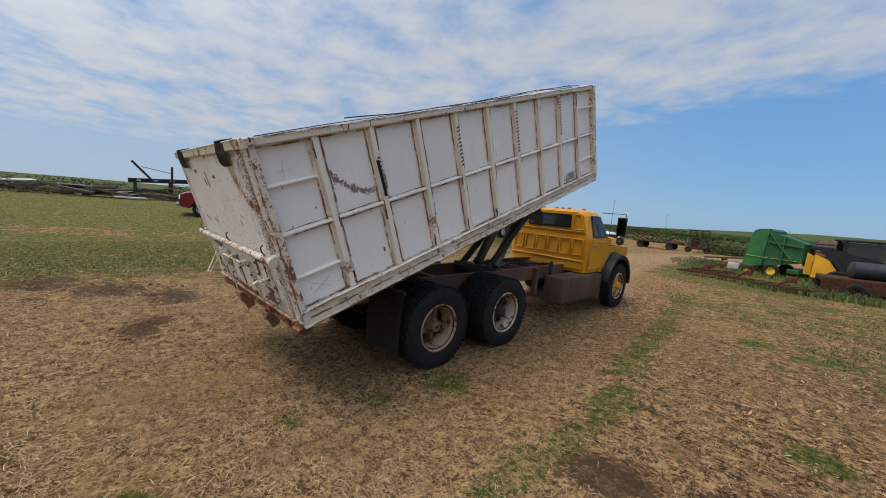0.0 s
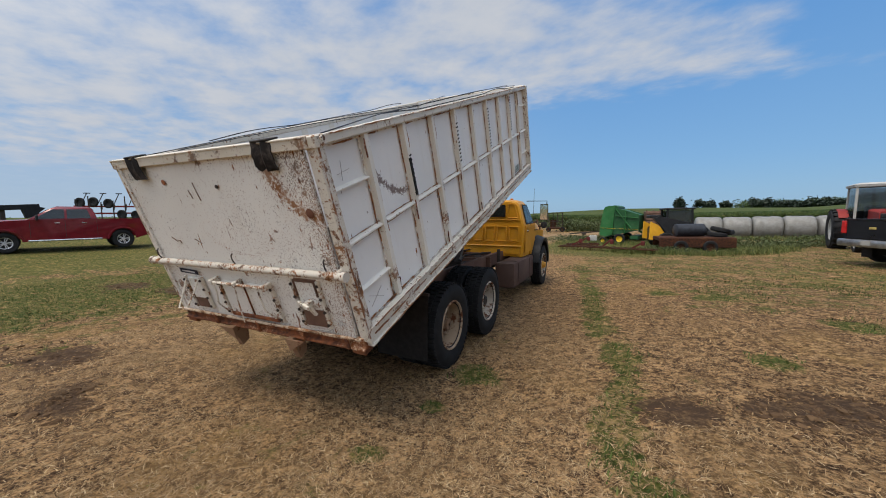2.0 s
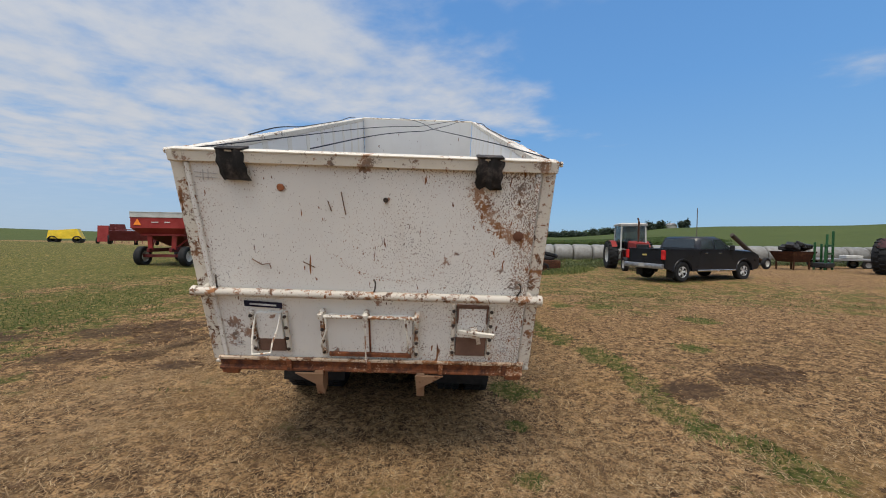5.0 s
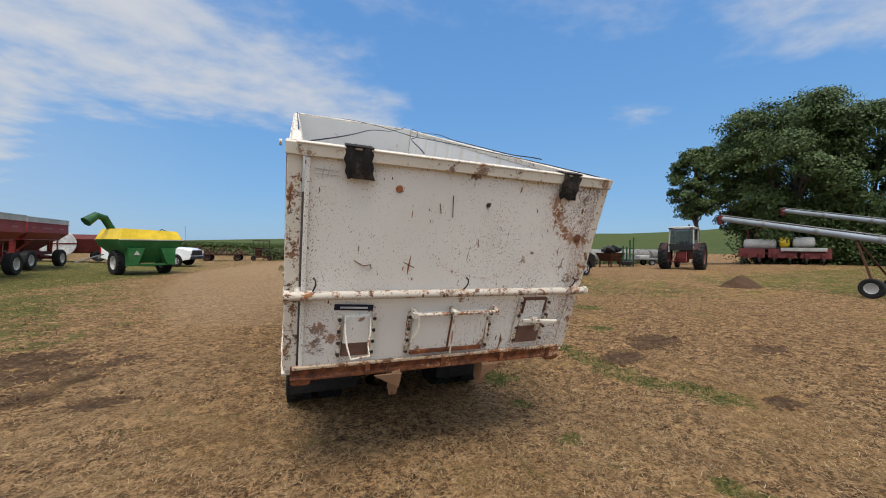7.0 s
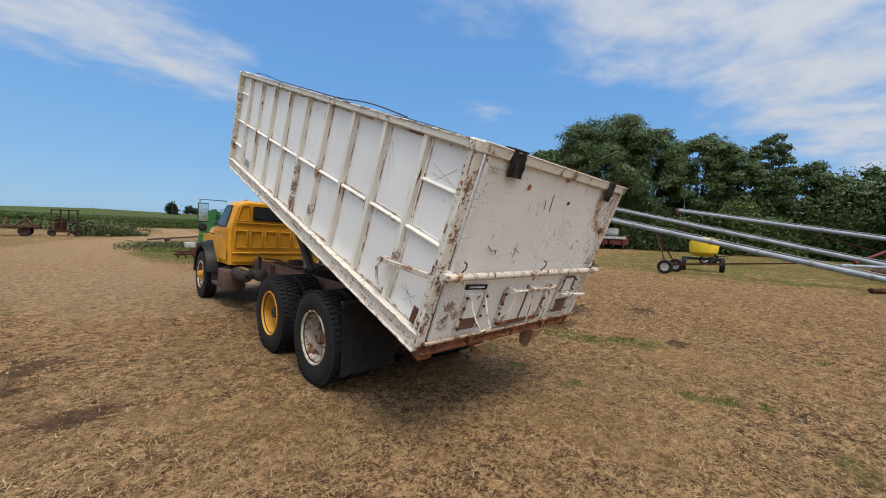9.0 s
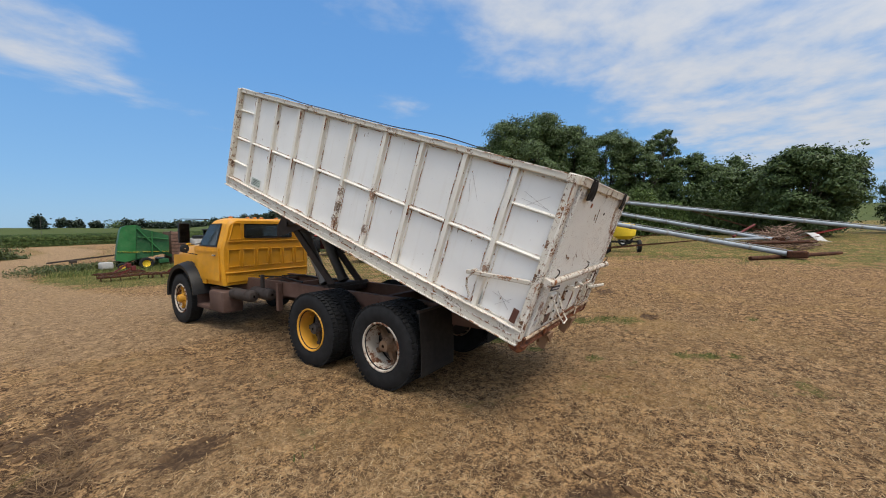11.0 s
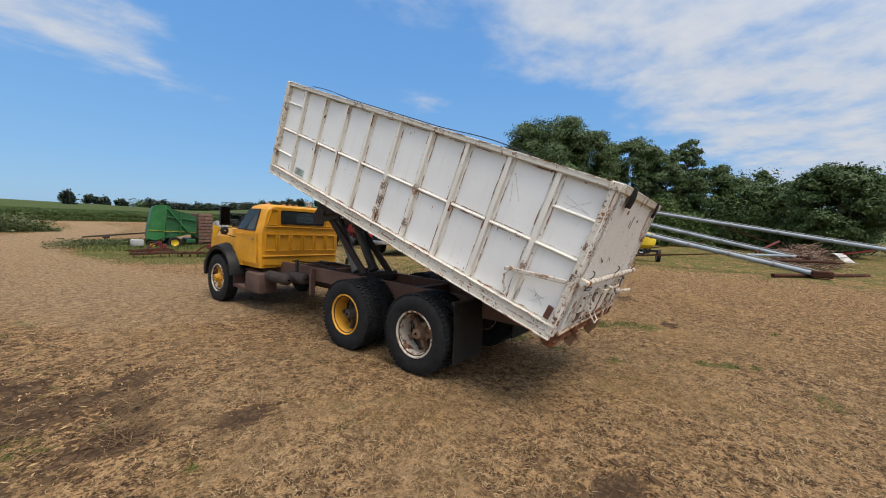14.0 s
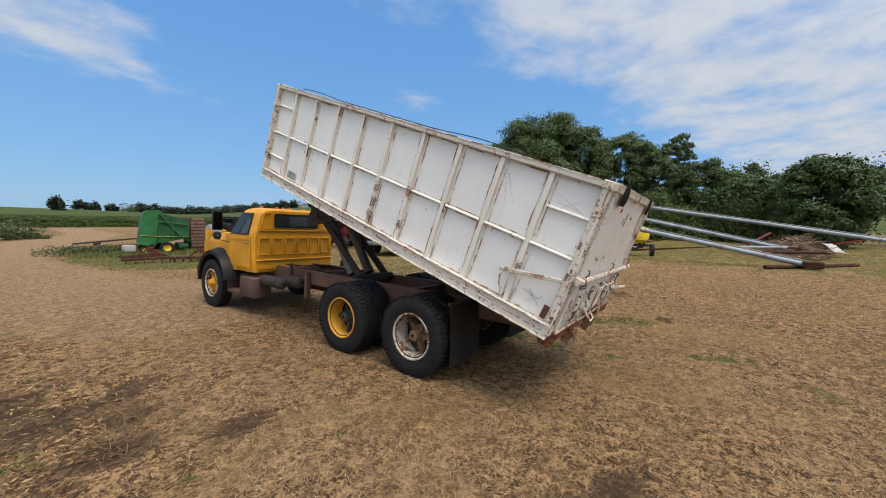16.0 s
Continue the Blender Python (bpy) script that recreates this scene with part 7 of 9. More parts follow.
def skid_loader():
    t = thing("skid_loader", "yellow and black one-arm skid loader behind scrap iron", "loader", G(5.45, 20.1, -80))
    bm = B()
    box(bm, (0, -0.3, 0.75), (1.25, 2.0, 0.75), None, 0.1, 2)
    part("body", bm, BLACK, t)
    for s in (1, -1):
        bm = B()
        prism(bm, ((-1.5, 0.5), (-0.75, 0.4), (-0.8, 0.8), (-1.05, 1.2), (-1.45, 1.4)), s * 0.62, s * 0.75)
        part("side_cover", bm, LOADER_YELLOW, t, "bright yellow side cover")
        for y in (-0.75, 0.55):
            wheel_on(t, s * 0.78, y, 0.42, 0.42, 0.3, FARM_YELLOW)
    bm = B()
    prism(bm, ((-1.35, 1.55), (-1.05, 1.66), (0.2, 1.35), (0.85, 1.1), (0.95, 0.75), (-0.3, 0.7), (-0.75, 0.85), (-1.05, 1.25)), 0.6, 0.8)
    bar(bm, (0.7, 0.85, 1.05), (0.4, 1.5, 0.45), 0.18, 0.26, (0, 0, 1), 0.03)
    arm = part("boom", bm, BLACK, t, "black lift arm")
    bm = B()
    box(bm, (0.806, -0.1, 1.12), (0.01, 0.55, 0.16), (-13, 0, 0))
    part("lettering_bar", bm, OFF_WHITE, arm)
    for x, y in ((-0.5, -0.7), (0.5, -0.7), (-0.5, 0.5), (0.5, 0.5)):
        bm = B()
        bar(bm, (x, y, 0.9), (x, y * 0.9, 2.0), 0.08, 0.08, (0, 1, 0), 0.01)
        part("cab_post", bm, BLACK, t)
    bm = B()
    box(bm, (0, -0.08, 2.02), (1.15, 1.35, 0.09), None, 0.03)
    part("cab_roof", bm, BLACK, t)
    for s in (1, -1):
        bm = B()
        box(bm, (s * 0.5, -0.1, 1.55), (0.015, 1.05, 0.8))
        part("side_glass", bm, glass("loader_glass", (0.05, 0.06, 0.065), 0.8), t)
    bm = B()
    box(bm, (0.2, -1.2, 1.65), (0.9, 0.5, 0.16), None, 0.03)
    part("engine_cover", bm, BLACK, t)
    bm = B()
    prism(bm, ((1.3, 0.12), (2.1, 0.1), (2.1, 0.15), (1.45, 0.22), (1.4, 0.75), (1.3, 0.8)), -0.9, 0.9)
    part("bucket", bm, GREY_STEEL, t)


def scrap_trailer():
    t = thing("scrap_trailer", "rusty dark red flat trailer loaded with a tank and old tyres", "trailer", G(5.75, 17.9, 6))
    bm = B()
    box(bm, (0, 0, 0.62), (2.9, 1.5, 0.16), None, 0.02)
    part("deck", bm, RUST_IRON, t)
    for s in (1, -1):
        bm = B()
        bar(bm, (-1.45, s * 0.74, 0.46), (1.45, s * 0.74, 0.46), 0.05, 0.4, (0, 0, 1), 0.01)
        part("side_rail", bm, RUST_IRON, t)
        wheel_on(t, 0.5, s * 0.78, 0.28, 0.28, 0.18, RUST_IRON, "", 90)
        wheel_on(t, -0.6, s * 0.78, 0.28, 0.28, 0.18, RUST_IRON, "", 90)
    r = thing("steel_drum", "dark grey steel tank lying on the scrap trailer", "tank", t.matrix_basis @ pose(-0.1, 0.1, 0.99, 0, 0, 12))
    bm = B()
    lathe(bm, ((0.02, -0.62), (0.24, -0.61), (0.29, -0.58), (0.29, 0.58), (0.24, 0.61), (0.02, 0.62)), seg=28)
    part("drum_shell", bm, plain("drum_grey", (0.035, 0.038, 0.045), 0.45, 0.2), r)
    for k, (x, y, z, a) in enumerate(((0.9, -0.2, 0.80, 8), (1.25, 0.1, 0.84, -12), (1.05, -0.1, 1.0, 15))):
        bm = B()
        lathe(bm, ((0.2, -0.08), (0.26, -0.1), (0.35, -0.09), (0.38, -0.05), (0.38, 0.05), (0.35, 0.09), (0.26, 0.1), (0.2, 0.08)), seg=24)
        part("spare_tyre", bm, RUBBER, t, "worn black tyre", pose(x, y, z, a, 90 + a, 0))


def harrows():
    rng = random.Random(3)
    for i, (x, y, rot, n) in enumerate(((0.7, 18.2, -14, 6), (2.2, 17.5, -24, 6), (3.5, 16.8, -26, 6), (0.9, 19.6, 10, 4))):
        t = thing("harrow_section", "rusty harrow frame lying in the grass", "harrow", G(x, y, rot, 0.02), "harrow sections")
        for k in range(4):
            bm = B()
            bar(bm, (-0.85, -0.3 + 0.2 * k, 0.14 + 0.03 * rng.random()), (0.85, -0.3 + 0.2 * k, 0.14 + 0.05 * rng.random()), 0.05, 0.05, (0, 0, 1), 0.005)
            part("harrow_bar", bm, RUST_IRON, t)
        for k in range(n):
            bm = B()
            x1 = -0.75 + 1.5 * k / (n - 1)
            bar(bm, (x1, -0.35, 0.17), (x1 + 0.1, 0.35, 0.19), 0.04, 0.04)
            for j in range(3):
                rod(bm, (x1, -0.2 + 0.2 * j, 0.16), (x1 + 0.03, -0.2 + 0.2 * j, -0.02), 0.012, seg=6)
            part("tine_bar", bm, RUST_IRON, t)
        bm = B()
        bar(bm, (-0.2, 0, 0.2), (0.3, -0.1, 0.48 + 0.1 * (i % 2)), 0.06, 0.06)
        box(bm, (0.3, -0.1, 0.45), (0.16, 0.12, 0.2), None, 0.02)
        part("harrow_lever", bm, DARK_RED, t)


def wrapped_bales():
    n = Nodes("bale_wrap")
    a, b = n.noise(3, 6, 0.65), n.noise(14, 5, 0.7, 0.0, (0.3, 1, 1))
    col = n.mix(n.step(a, 0.35, 0.75), (0.23, 0.225, 0.21), (0.155, 0.145, 0.125))
    col = n.mix(n.math("MULTIPLY", n.step(b, 0.5, 0.75), 0.4), col, (0.11, 0.10, 0.085))
    wrap = n.done(col, 0.38, 0.0, b, 0.35, 0.03)
    meshes = []
    for v in range(3):
        bm = B()
        rng = random.Random(v)
        prof = [(0.05, -0.78), (0.60, -0.77), (0.72, -0.72), (0.77 + 0.02 * rng.random(), -0.6)] + [(0.765 + 0.03 * rng.random(), -0.6 + 0.24 * k) for k in range(1, 5)] + [(0.77, 0.6), (0.72, 0.72), (0.60, 0.77), (0.05, 0.78)]
        lathe(bm, prof, seg=30)
        meshes.append(mesh("bale_wrap", bm, wrap, 50))
    rng = random.Random(9)
    x, y = 8.3, 29.6
    for k in range(19):
        t = thing("wrapped_bale", "large round bale in pale grey plastic wrap", "hay bale", pose(x, y, gz(x, y) + 0.70, rng.uniform(0, 360), 0, rng.uniform(-5, 5)), "row of wrapped bales")
        part("bale", meshes[k % 3], wrap, t)
        x += 1.57
        y += -0.13 + rng.uniform(-0.08, 0.08)


def yard_odds():
    """Small implements standing before the row of bales."""
    t = thing("old_auger", "short dark grain auger leaning on one wheel", "auger", G(20.6, 20.4, 20))
    bm = B()
    rod(bm, (-1.6, 0.3, 2.15), (0.9, -0.1, 0.35), 0.13, seg=12)
    part("auger_tube", bm, STEEL, t)
    wheel_on(t, 0.75, -0.35, 0.36, 0.36, 0.2, OFF_WHITE, "", 90)
    wheel_on(t, 0.75, 0.35, 0.36, 0.36, 0.2, OFF_WHITE, "", 90)
    bm = B()
    bar(bm, (0.7, -0.35, 0.4), (-0.4, 0.1, 1.2), 0.05, 0.05)
    bar(bm, (0.7, 0.35, 0.4), (-0.4, 0.1, 1.2), 0.05, 0.05)
    part("wheel_brace", bm, RUST_IRON, t)
    t = thing("rusty_hopper", "rusty brown hopper heaped with black junk", "hopper", G(23.0, 20.2, 10))
    bm = B()
    loft(bm, [[(-0.6, -0.5, 0.5), (0.6, -0.5, 0.5), (0.6, 0.5, 0.5), (-0.6, 0.5, 0.5)], [(-0.95, -0.7, 1.15), (0.95, -0.7, 1.15), (0.95, 0.7, 1.15), (-0.95, 0.7, 1.15)]])
    part("hopper_body", bm, RUST_IRON, t)
    for x, y in ((-0.6, -0.5), (0.6, -0.5), (-0.6, 0.5), (0.6, 0.5)):
        bm = B()
        bar(bm, (x, y, -0.05), (x, y, 0.6), 0.07, 0.07, (0, 1, 0))
        part("leg", bm, RUST_IRON, t)
    rng = random.Random(4)
    bm = B()
    for k in range(14):
        box(bm, (rng.uniform(-0.7, 0.7), rng.uniform(-0.5, 0.5), 1.25 + rng.uniform(0, 0.4)), (0.5, 0.4, 0.25), (rng.uniform(-40, 40), rng.uniform(-40, 40), rng.uniform(0, 90)), 0.04)
    part("junk_heap", bm, BLACK, t)
    t = thing("steel_stand", "tall dark green steel implement stand", "stand", G(24.4, 19.6, 25))
    for x, y, h in ((-0.5, -0.2, 1.6), (0.55, -0.2, 2.4), (-0.5, 0.3, 1.7), (0.5, 0.3, 1.6), (0.3, 0.0, 2.2)):
        bm = B()
        bar(bm, (x, y, 0), (x * 0.9, y, h), 0.1, 0.1, (0, 1, 0), 0.01)
        part("stand_post", bm, DEEP_GREEN, t)
    for z in (0.4, 1.0, 1.5):
        bm = B()
        bar(bm, (-0.55, -0.2, z), (0.55, -0.2, z), 0.09, 0.12, (0, 0, 1), 0.01)
        part("stand_rail", bm, DEEP_GREEN, t)
    bm = B()
    box(bm, (0, 0.05, 0.3), (1.2, 0.7, 0.3), None, 0.04)
    part("stand_base", bm, BLACK, t)
    t = thing("low_wagon", "low flat wagon with grey boards", "wagon", G(28.0, 22.0, -20))
    bm = B()
    box(bm, (0, 0, 0.62), (3.4, 1.6, 0.12), None, 0.01)
    part("deck", bm, GREY_STEEL, t)
    for x in (-1.1, 1.1):
        for s in (1, -1):
            wheel_on(t, x, s * 0.7, 0.3, 0.3, 0.18, GREY_STEEL, "", 90)
    bm = B()
    box(bm, (0.6, 0, 0.8), (0.9, 0.8, 0.25), None, 0.05)
    part("load", bm, OFF_WHITE, t)


def dirt_mound():
    bm = B()
    rng = random.Random(8)
    rings = []
    for k in range(8):
        t = k / 7
        r = 0.9 * (1 - t) ** 0.8 + 0.02
        rings.append([(r * math.cos(a) * (1 + 0.12 * math.sin(3 * a + k)) + rng.uniform(-0.04, 0.04), r * 0.8 * math.sin(a) * (1 + 0.1 * math.cos(2 * a)) + rng.uniform(-0.04, 0.04), 0.5 * t ** 1.1 - 0.03 + rng.uniform(-0.02, 0.02)) for a in [j * math.tau / 22 for j in range(22)]])
    loft(bm, rings)
    n = Nodes("mound_earth")
    f = n.noise(9, 7, 0.7)
    ob = new("dirt_mound", mesh("dirt_mound", bm, n.done(n.mix(f, (0.040, 0.022, 0.012), (0.115, 0.066, 0.036)), 0.95, 0.0, f, 0.8, 0.06), 60))
    ob.matrix_basis = G(16.2, 6.8)
    tagged(ob, "small heap of brown earth on the yard", "dirt mound")


def field_auger(label, top, foot, r, axle, width, red_arm):
    """A long grain auger: tube, flighting housing, wheels on a frame below it."""
    t = thing("grain_auger", label, "auger", None, "grain augers")
    top, foot = Vector(top), Vector(foot)
    d = foot - top
    bm = B()
    rod(bm, top, foot, r, seg=16)
    tube = part("auger_tube", bm, GALV, t, "long galvanised tube")
    bm = B()
    sweep(bm, [top + d * k / 6 + Vector((0, 0, r + 0.05)) for k in range(7)], 0.025)
    part("drive_line", bm, GREY_STEEL, t)
    for k in range(1, 8):
        bm = B()
        p = top + d * (k / 8)
        rod(bm, p - d.normalized() * 0.05, p + d.normalized() * 0.05, r * 1.18, seg=16)
        part("tube_collar", bm, GREY_STEEL, tube)
    bm = B()
    box(bm, top, (0.22, 0.26, 0.26), None, 0.04)
    rod(bm, top, top + Vector((0, 0, -0.26)), r * 1.05, seg=12)
    part("head_box", bm, DARK_RED, t, "red discharge head")
    bm = B()
    box(bm, foot + Vector((0, 0, 0.05)), (0.5, 0.7, 0.3), None, 0.04)
    part("intake", bm, RUST_IRON, t)
    ax = Vector((*axle, 0))
    z0 = gz(ax.x, ax.y)
    dark = RUST_IRON
    for s in (1, -1):
        w = ax + Vector((s * width, 0, 0))
        wheel_on(t, w.x, w.y, z0 + 0.32, 0.32, 0.18, OFF_WHITE)
        for q in (0.33, 0.72):
            bm = B()
            bar(bm, (w.x - s * 0.1, w.y, z0 + 0.4), top + d * q - Vector((0, 0, r)), 0.05, 0.06, (1, 0, 0))
            part("frame_arm", bm, RED if red_arm and q > 0.5 else dark, t)
    bm = B()
    bar(bm, (ax.x - width, ax.y, z0 + 0.36), (ax.x + width, ax.y, z0 + 0.36), 0.09, 0.09)
    part("axle", bm, dark, t)


def planter():
    t = thing("row_planter", "dark red row planter with long white tanks and one yellow tank", "planter", G(35.5, 14.6, -66))
    bm = B()
    bar(bm, (-2.6, 0, 0.85), (2.6, 0, 0.85), 0.2, 0.2, (0, 0, 1), 0.01)
    bar(bm, (-2.6, 1.0, 0.85), (2.6, 1.0, 0.85), 0.14, 0.14, (0, 0, 1), 0.01)
    for x in (-2.0, -0.7, 0.7, 2.0):
        bar(bm, (x, 0, 0.85), (x, 1.0, 0.85), 0.12, 0.12)
    bar(bm, (0, 1.0, 0.85), (0, 3.6, 0.6), 0.16, 0.16)
    part("tool_bar", bm, DARK_RED, t)
    for k in range(6):
        x = -2.3 + 0.92 * k
        bm = B()
        box(bm, (x, -0.45, 0.6), (0.24, 0.6, 0.5), None, 0.04)
        bar(bm, (x, -0.1, 0.75), (x, -0.8, 0.35), 0.1, 0.1)
        unit = part("row_unit", bm, DARK_RED, t)
        wheel_on(t, x, -0.85, 0.28, 0.28, 0.12, OFF_WHITE if k % 2 else BLACK)
    for x0, x1, z, mt, lb in ((-2.5, -0.35, 1.6, OFF_WHITE, "white tank"), (-0.25, 0.45, 1.75, FARM_YELLOW, "yellow tank"), (0.55, 1.9, 1.75, OFF_WHITE, "white tank")):
        bm = B()
        lathe(bm, ((0.03, x0), (0.36, x0 + 0.06), (0.45, x0 + 0.2), (0.45, x1 - 0.2), (0.36, x1 - 0.06), (0.03, x1)), (0, 0.35, z), 22)
        part("tank", bm, mt, t, lb)
    bm = B()
    box(bm, (1.2, -0.3, 1.18), (2.6, 0.45, 0.28), None, 0.03)
    part("seed_box", bm, OFF_WHITE, t)
    for x in (-1.9, 0.0, 1.9):
        bm = B()
        prism(bm, ((-0.5, 0.5), (0.9, 0.55), (1.0, 1.2), (-0.3, 1.25)), x - 0.85, x + 0.85)
        part("hopper_panel", bm, DARK_RED, t)
    for x in (-2.2, -1.6):
        bm = B()
        bar(bm, (x, 0.4, 0.9), (x, 0.4, 3.1), 0.1, 0.1, (0, 1, 0))
        part("marker_mast", bm, DARK_RED, t)
    for x in (-1.5, 1.5):
        wheel_on(t, x, 0.7, 0.42, 0.42, 0.3, OFF_WHITE)


def yellow_sprayer():
    t = thing("tank_cart", "small cart with a bulging yellow plastic tank", "sprayer", G(19.6, 2.3, -75))
    bm = B()
    loft(bm, [[(0.62 * c * w, 0.45 * s * w + 0.0, z) for c, s in [(math.cos(a), math.sin(a)) for a in [k * math.tau / 16 for k in range(16)]]] for z, w in ((0.75, 0.55), (0.95, 0.95), (1.35, 1.05), (1.62, 0.9), (1.72, 0.5))])
    part("tank", bm, FARM_YELLOW, t, "bright yellow plastic tank")
    bm = B()
    bar(bm, (-0.8, 0, 0.62), (0.8, 0, 0.62), 0.1, 0.12)
    bar(bm, (0, -0.8, 0.6), (0, 1.4, 0.55), 0.1, 0.1)
    part("cart_frame", bm, BLACK, t)
    for s in (1, -1):
        wheel_on(t, s * 0.8, 0, 0.36, 0.36, 0.2, OFF_WHITE)


def hay_rack():
    t = thing("flat_trailer", "long rusty flat trailer heaped with scrap boards", "trailer", G(-8.0, 43.0, 88))
    bm = B()
    box(bm, (0, 0, 0.72), (1.9, 4.4, 0.14), None, 0.02)
    part("deck", bm, RUST_IRON, t)
    for y in (-1.4, 1.4):
        for s in (1, -1):
            wheel_on(t, s * 0.8, y, 0.36, 0.36, 0.2, RUST_IRON)
    rng = random.Random(6)
    for k in range(8):
        bm = B()
        y = -1.9 + 0.5 * k
        bar(bm, (-0.85, y, 0.8), (0.85, y + rng.uniform(-0.5, 0.9), 1.15 + rng.uniform(0, 0.35)), 0.1, 0.12)
        part("scrap_beam", bm, RUST_IRON, t)
    for x in (-0.9, 0.9):
        bm = B()
        bar(bm, (x, 1.0, 0.8), (x, 2.6, 1.55), 0.1, 0.1)
        part("raised_rail", bm, RUST_IRON, t)


def cage_cart():
    t = thing("cage_cart", "rusty wire cage cart standing on the yard edge", "cart", G(-4.4, 43.5, 5) @ Matrix.Diagonal((0.84, 0.9, 0.95, 1)))
    for x in (-0.95, -0.3, 0.3, 0.95):
        for y in (-0.6, 0.6):
            bm = B()
            rod(bm, (x, y, 0.4), (x, y, 2.35), 0.035, seg=8)
            part("cage_post", bm, STEEL, t)
    for z in (0.45, 1.3, 2.33):
        for y in (-0.6, 0.6):
            bm = B()
            rod(bm, (-0.95, y, z), (0.95, y, z), 0.03, seg=8)
            part("cage_rail", bm, STEEL, t)
    bm = B()
    box(bm, (0, 0, 2.37), (2.1, 1.35, 0.06), None, 0.01)
    part("cage_roof", bm, STEEL, t)
    bm = B()
    box(bm, (0, 0, 0.45), (2.0, 1.3, 0.2), None, 0.02)
    box(bm, (-0.3, 0.3, 1.0), (0.9, 0.5, 1.0), None, 0.05)
    part("cart_floor", bm, RUST_IRON, t)
    for x in (-0.95, 0.95):
        for s in (1, -1):
            wheel_on(t, x, s * 0.6, 0.3, 0.3, 0.2, RUST_IRON, "", 90)


def cultivator():
    t = thing("cultivator", "folded red field cultivator with black gauge wheels", "cultivator", G(-28.0, 10.6, 65) @ Matrix.Diagonal((0.8, 0.9, 0.92, 1)))
    for z in (0.9, 1.5, 2.0):
        bm = B()
        bar(bm, (-2.4, 0, z), (2.4, 0.2, z), 0.12, 0.12)
        part("frame_beam", bm, RED, t)
    for k in range(7):
        x = -2.3 + 0.76 * k
        bm = B()
        bar(bm, (x, 0, 0.6), (x, 0.1, 2.5 + 0.25 * math.sin(2 * k)), 0.08, 0.08, (0, 1, 0))
        sweep(bm, ((x, 0, 2.0), (x + 0.1, -0.35, 2.15), (x + 0.1, -0.45, 1.85), (x, -0.3, 1.6)), 0.03)
        part("shank", bm, STEEL, t)
    for x, z in ((-2.0, 2.25), (-1.2, 2.3), (-0.3, 2.2), (0.5, 1.4), (1.4, 1.35), (2.1, 1.2)):
        wheel_on(t, x, -0.3, z, 0.34, 0.2, BLACK, "", 60)
    for x in (-1.5, 1.5):
        wheel_on(t, x, 0.6, 0.36, 0.36, 0.22, RED)
    bm = B()
    for k in range(5):
        bar(bm, (-2.0 + k, 0.1, 2.1), (-1.6 + k, 0.3, 2.95), 0.05, 0.05)
        box(bm, (-1.6 + k, 0.3, 2.95), (0.4, 0.3, 0.05))
    part("upper_tines", bm, STEEL, t)


def row_cultivator():
    t = thing("row_cultivator", "row cultivator with weathered yellow row units on the grass", "cultivator", G(-31.6, 18.2, 58))
    bm = B()
    bar(bm, (-2.3, 0, 0.78), (2.3, 0, 0.78), 0.14, 0.14, (0, 0, 1), 0.01)
    part("toolbar", bm, STEEL, t)
    old = paint("old_yellow", (0.42, 0.27, 0.03), 0.55, 0.6)
    for k in range(7):
        x = -2.1 + 0.7 * k
        bm = B()
        loft(bm, [[(x - 0.2, -0.5, 0.62), (x + 0.2, -0.5, 0.62), (x + 0.2, -0.12, 0.62), (x - 0.2, -0.12, 0.62)], [(x - 0.24, -0.54, 0.98), (x + 0.24, -0.54, 0.98), (x + 0.24, -0.1, 0.98), (x - 0.24, -0.1, 0.98)]])
        unit = part("row_unit", bm, old, t, "faded yellow row unit")
        bm = B()
        box(bm, (x, -0.32, 1.0), (0.44, 0.40, 0.05), None, 0.015)
        part("lid", bm, OFF_WHITE, unit)
        bm = B()
        for dx in (-0.14, 0.14):
            bar(bm, (x + dx, -0.2, 0.7), (x + dx, -0.6, 0.12), 0.05, 0.05)
        rod(bm, (x - 0.2, -0.62, 0.2), (x + 0.2, -0.62, 0.2), 0.14, seg=12)
        part("shank", bm, old, unit)


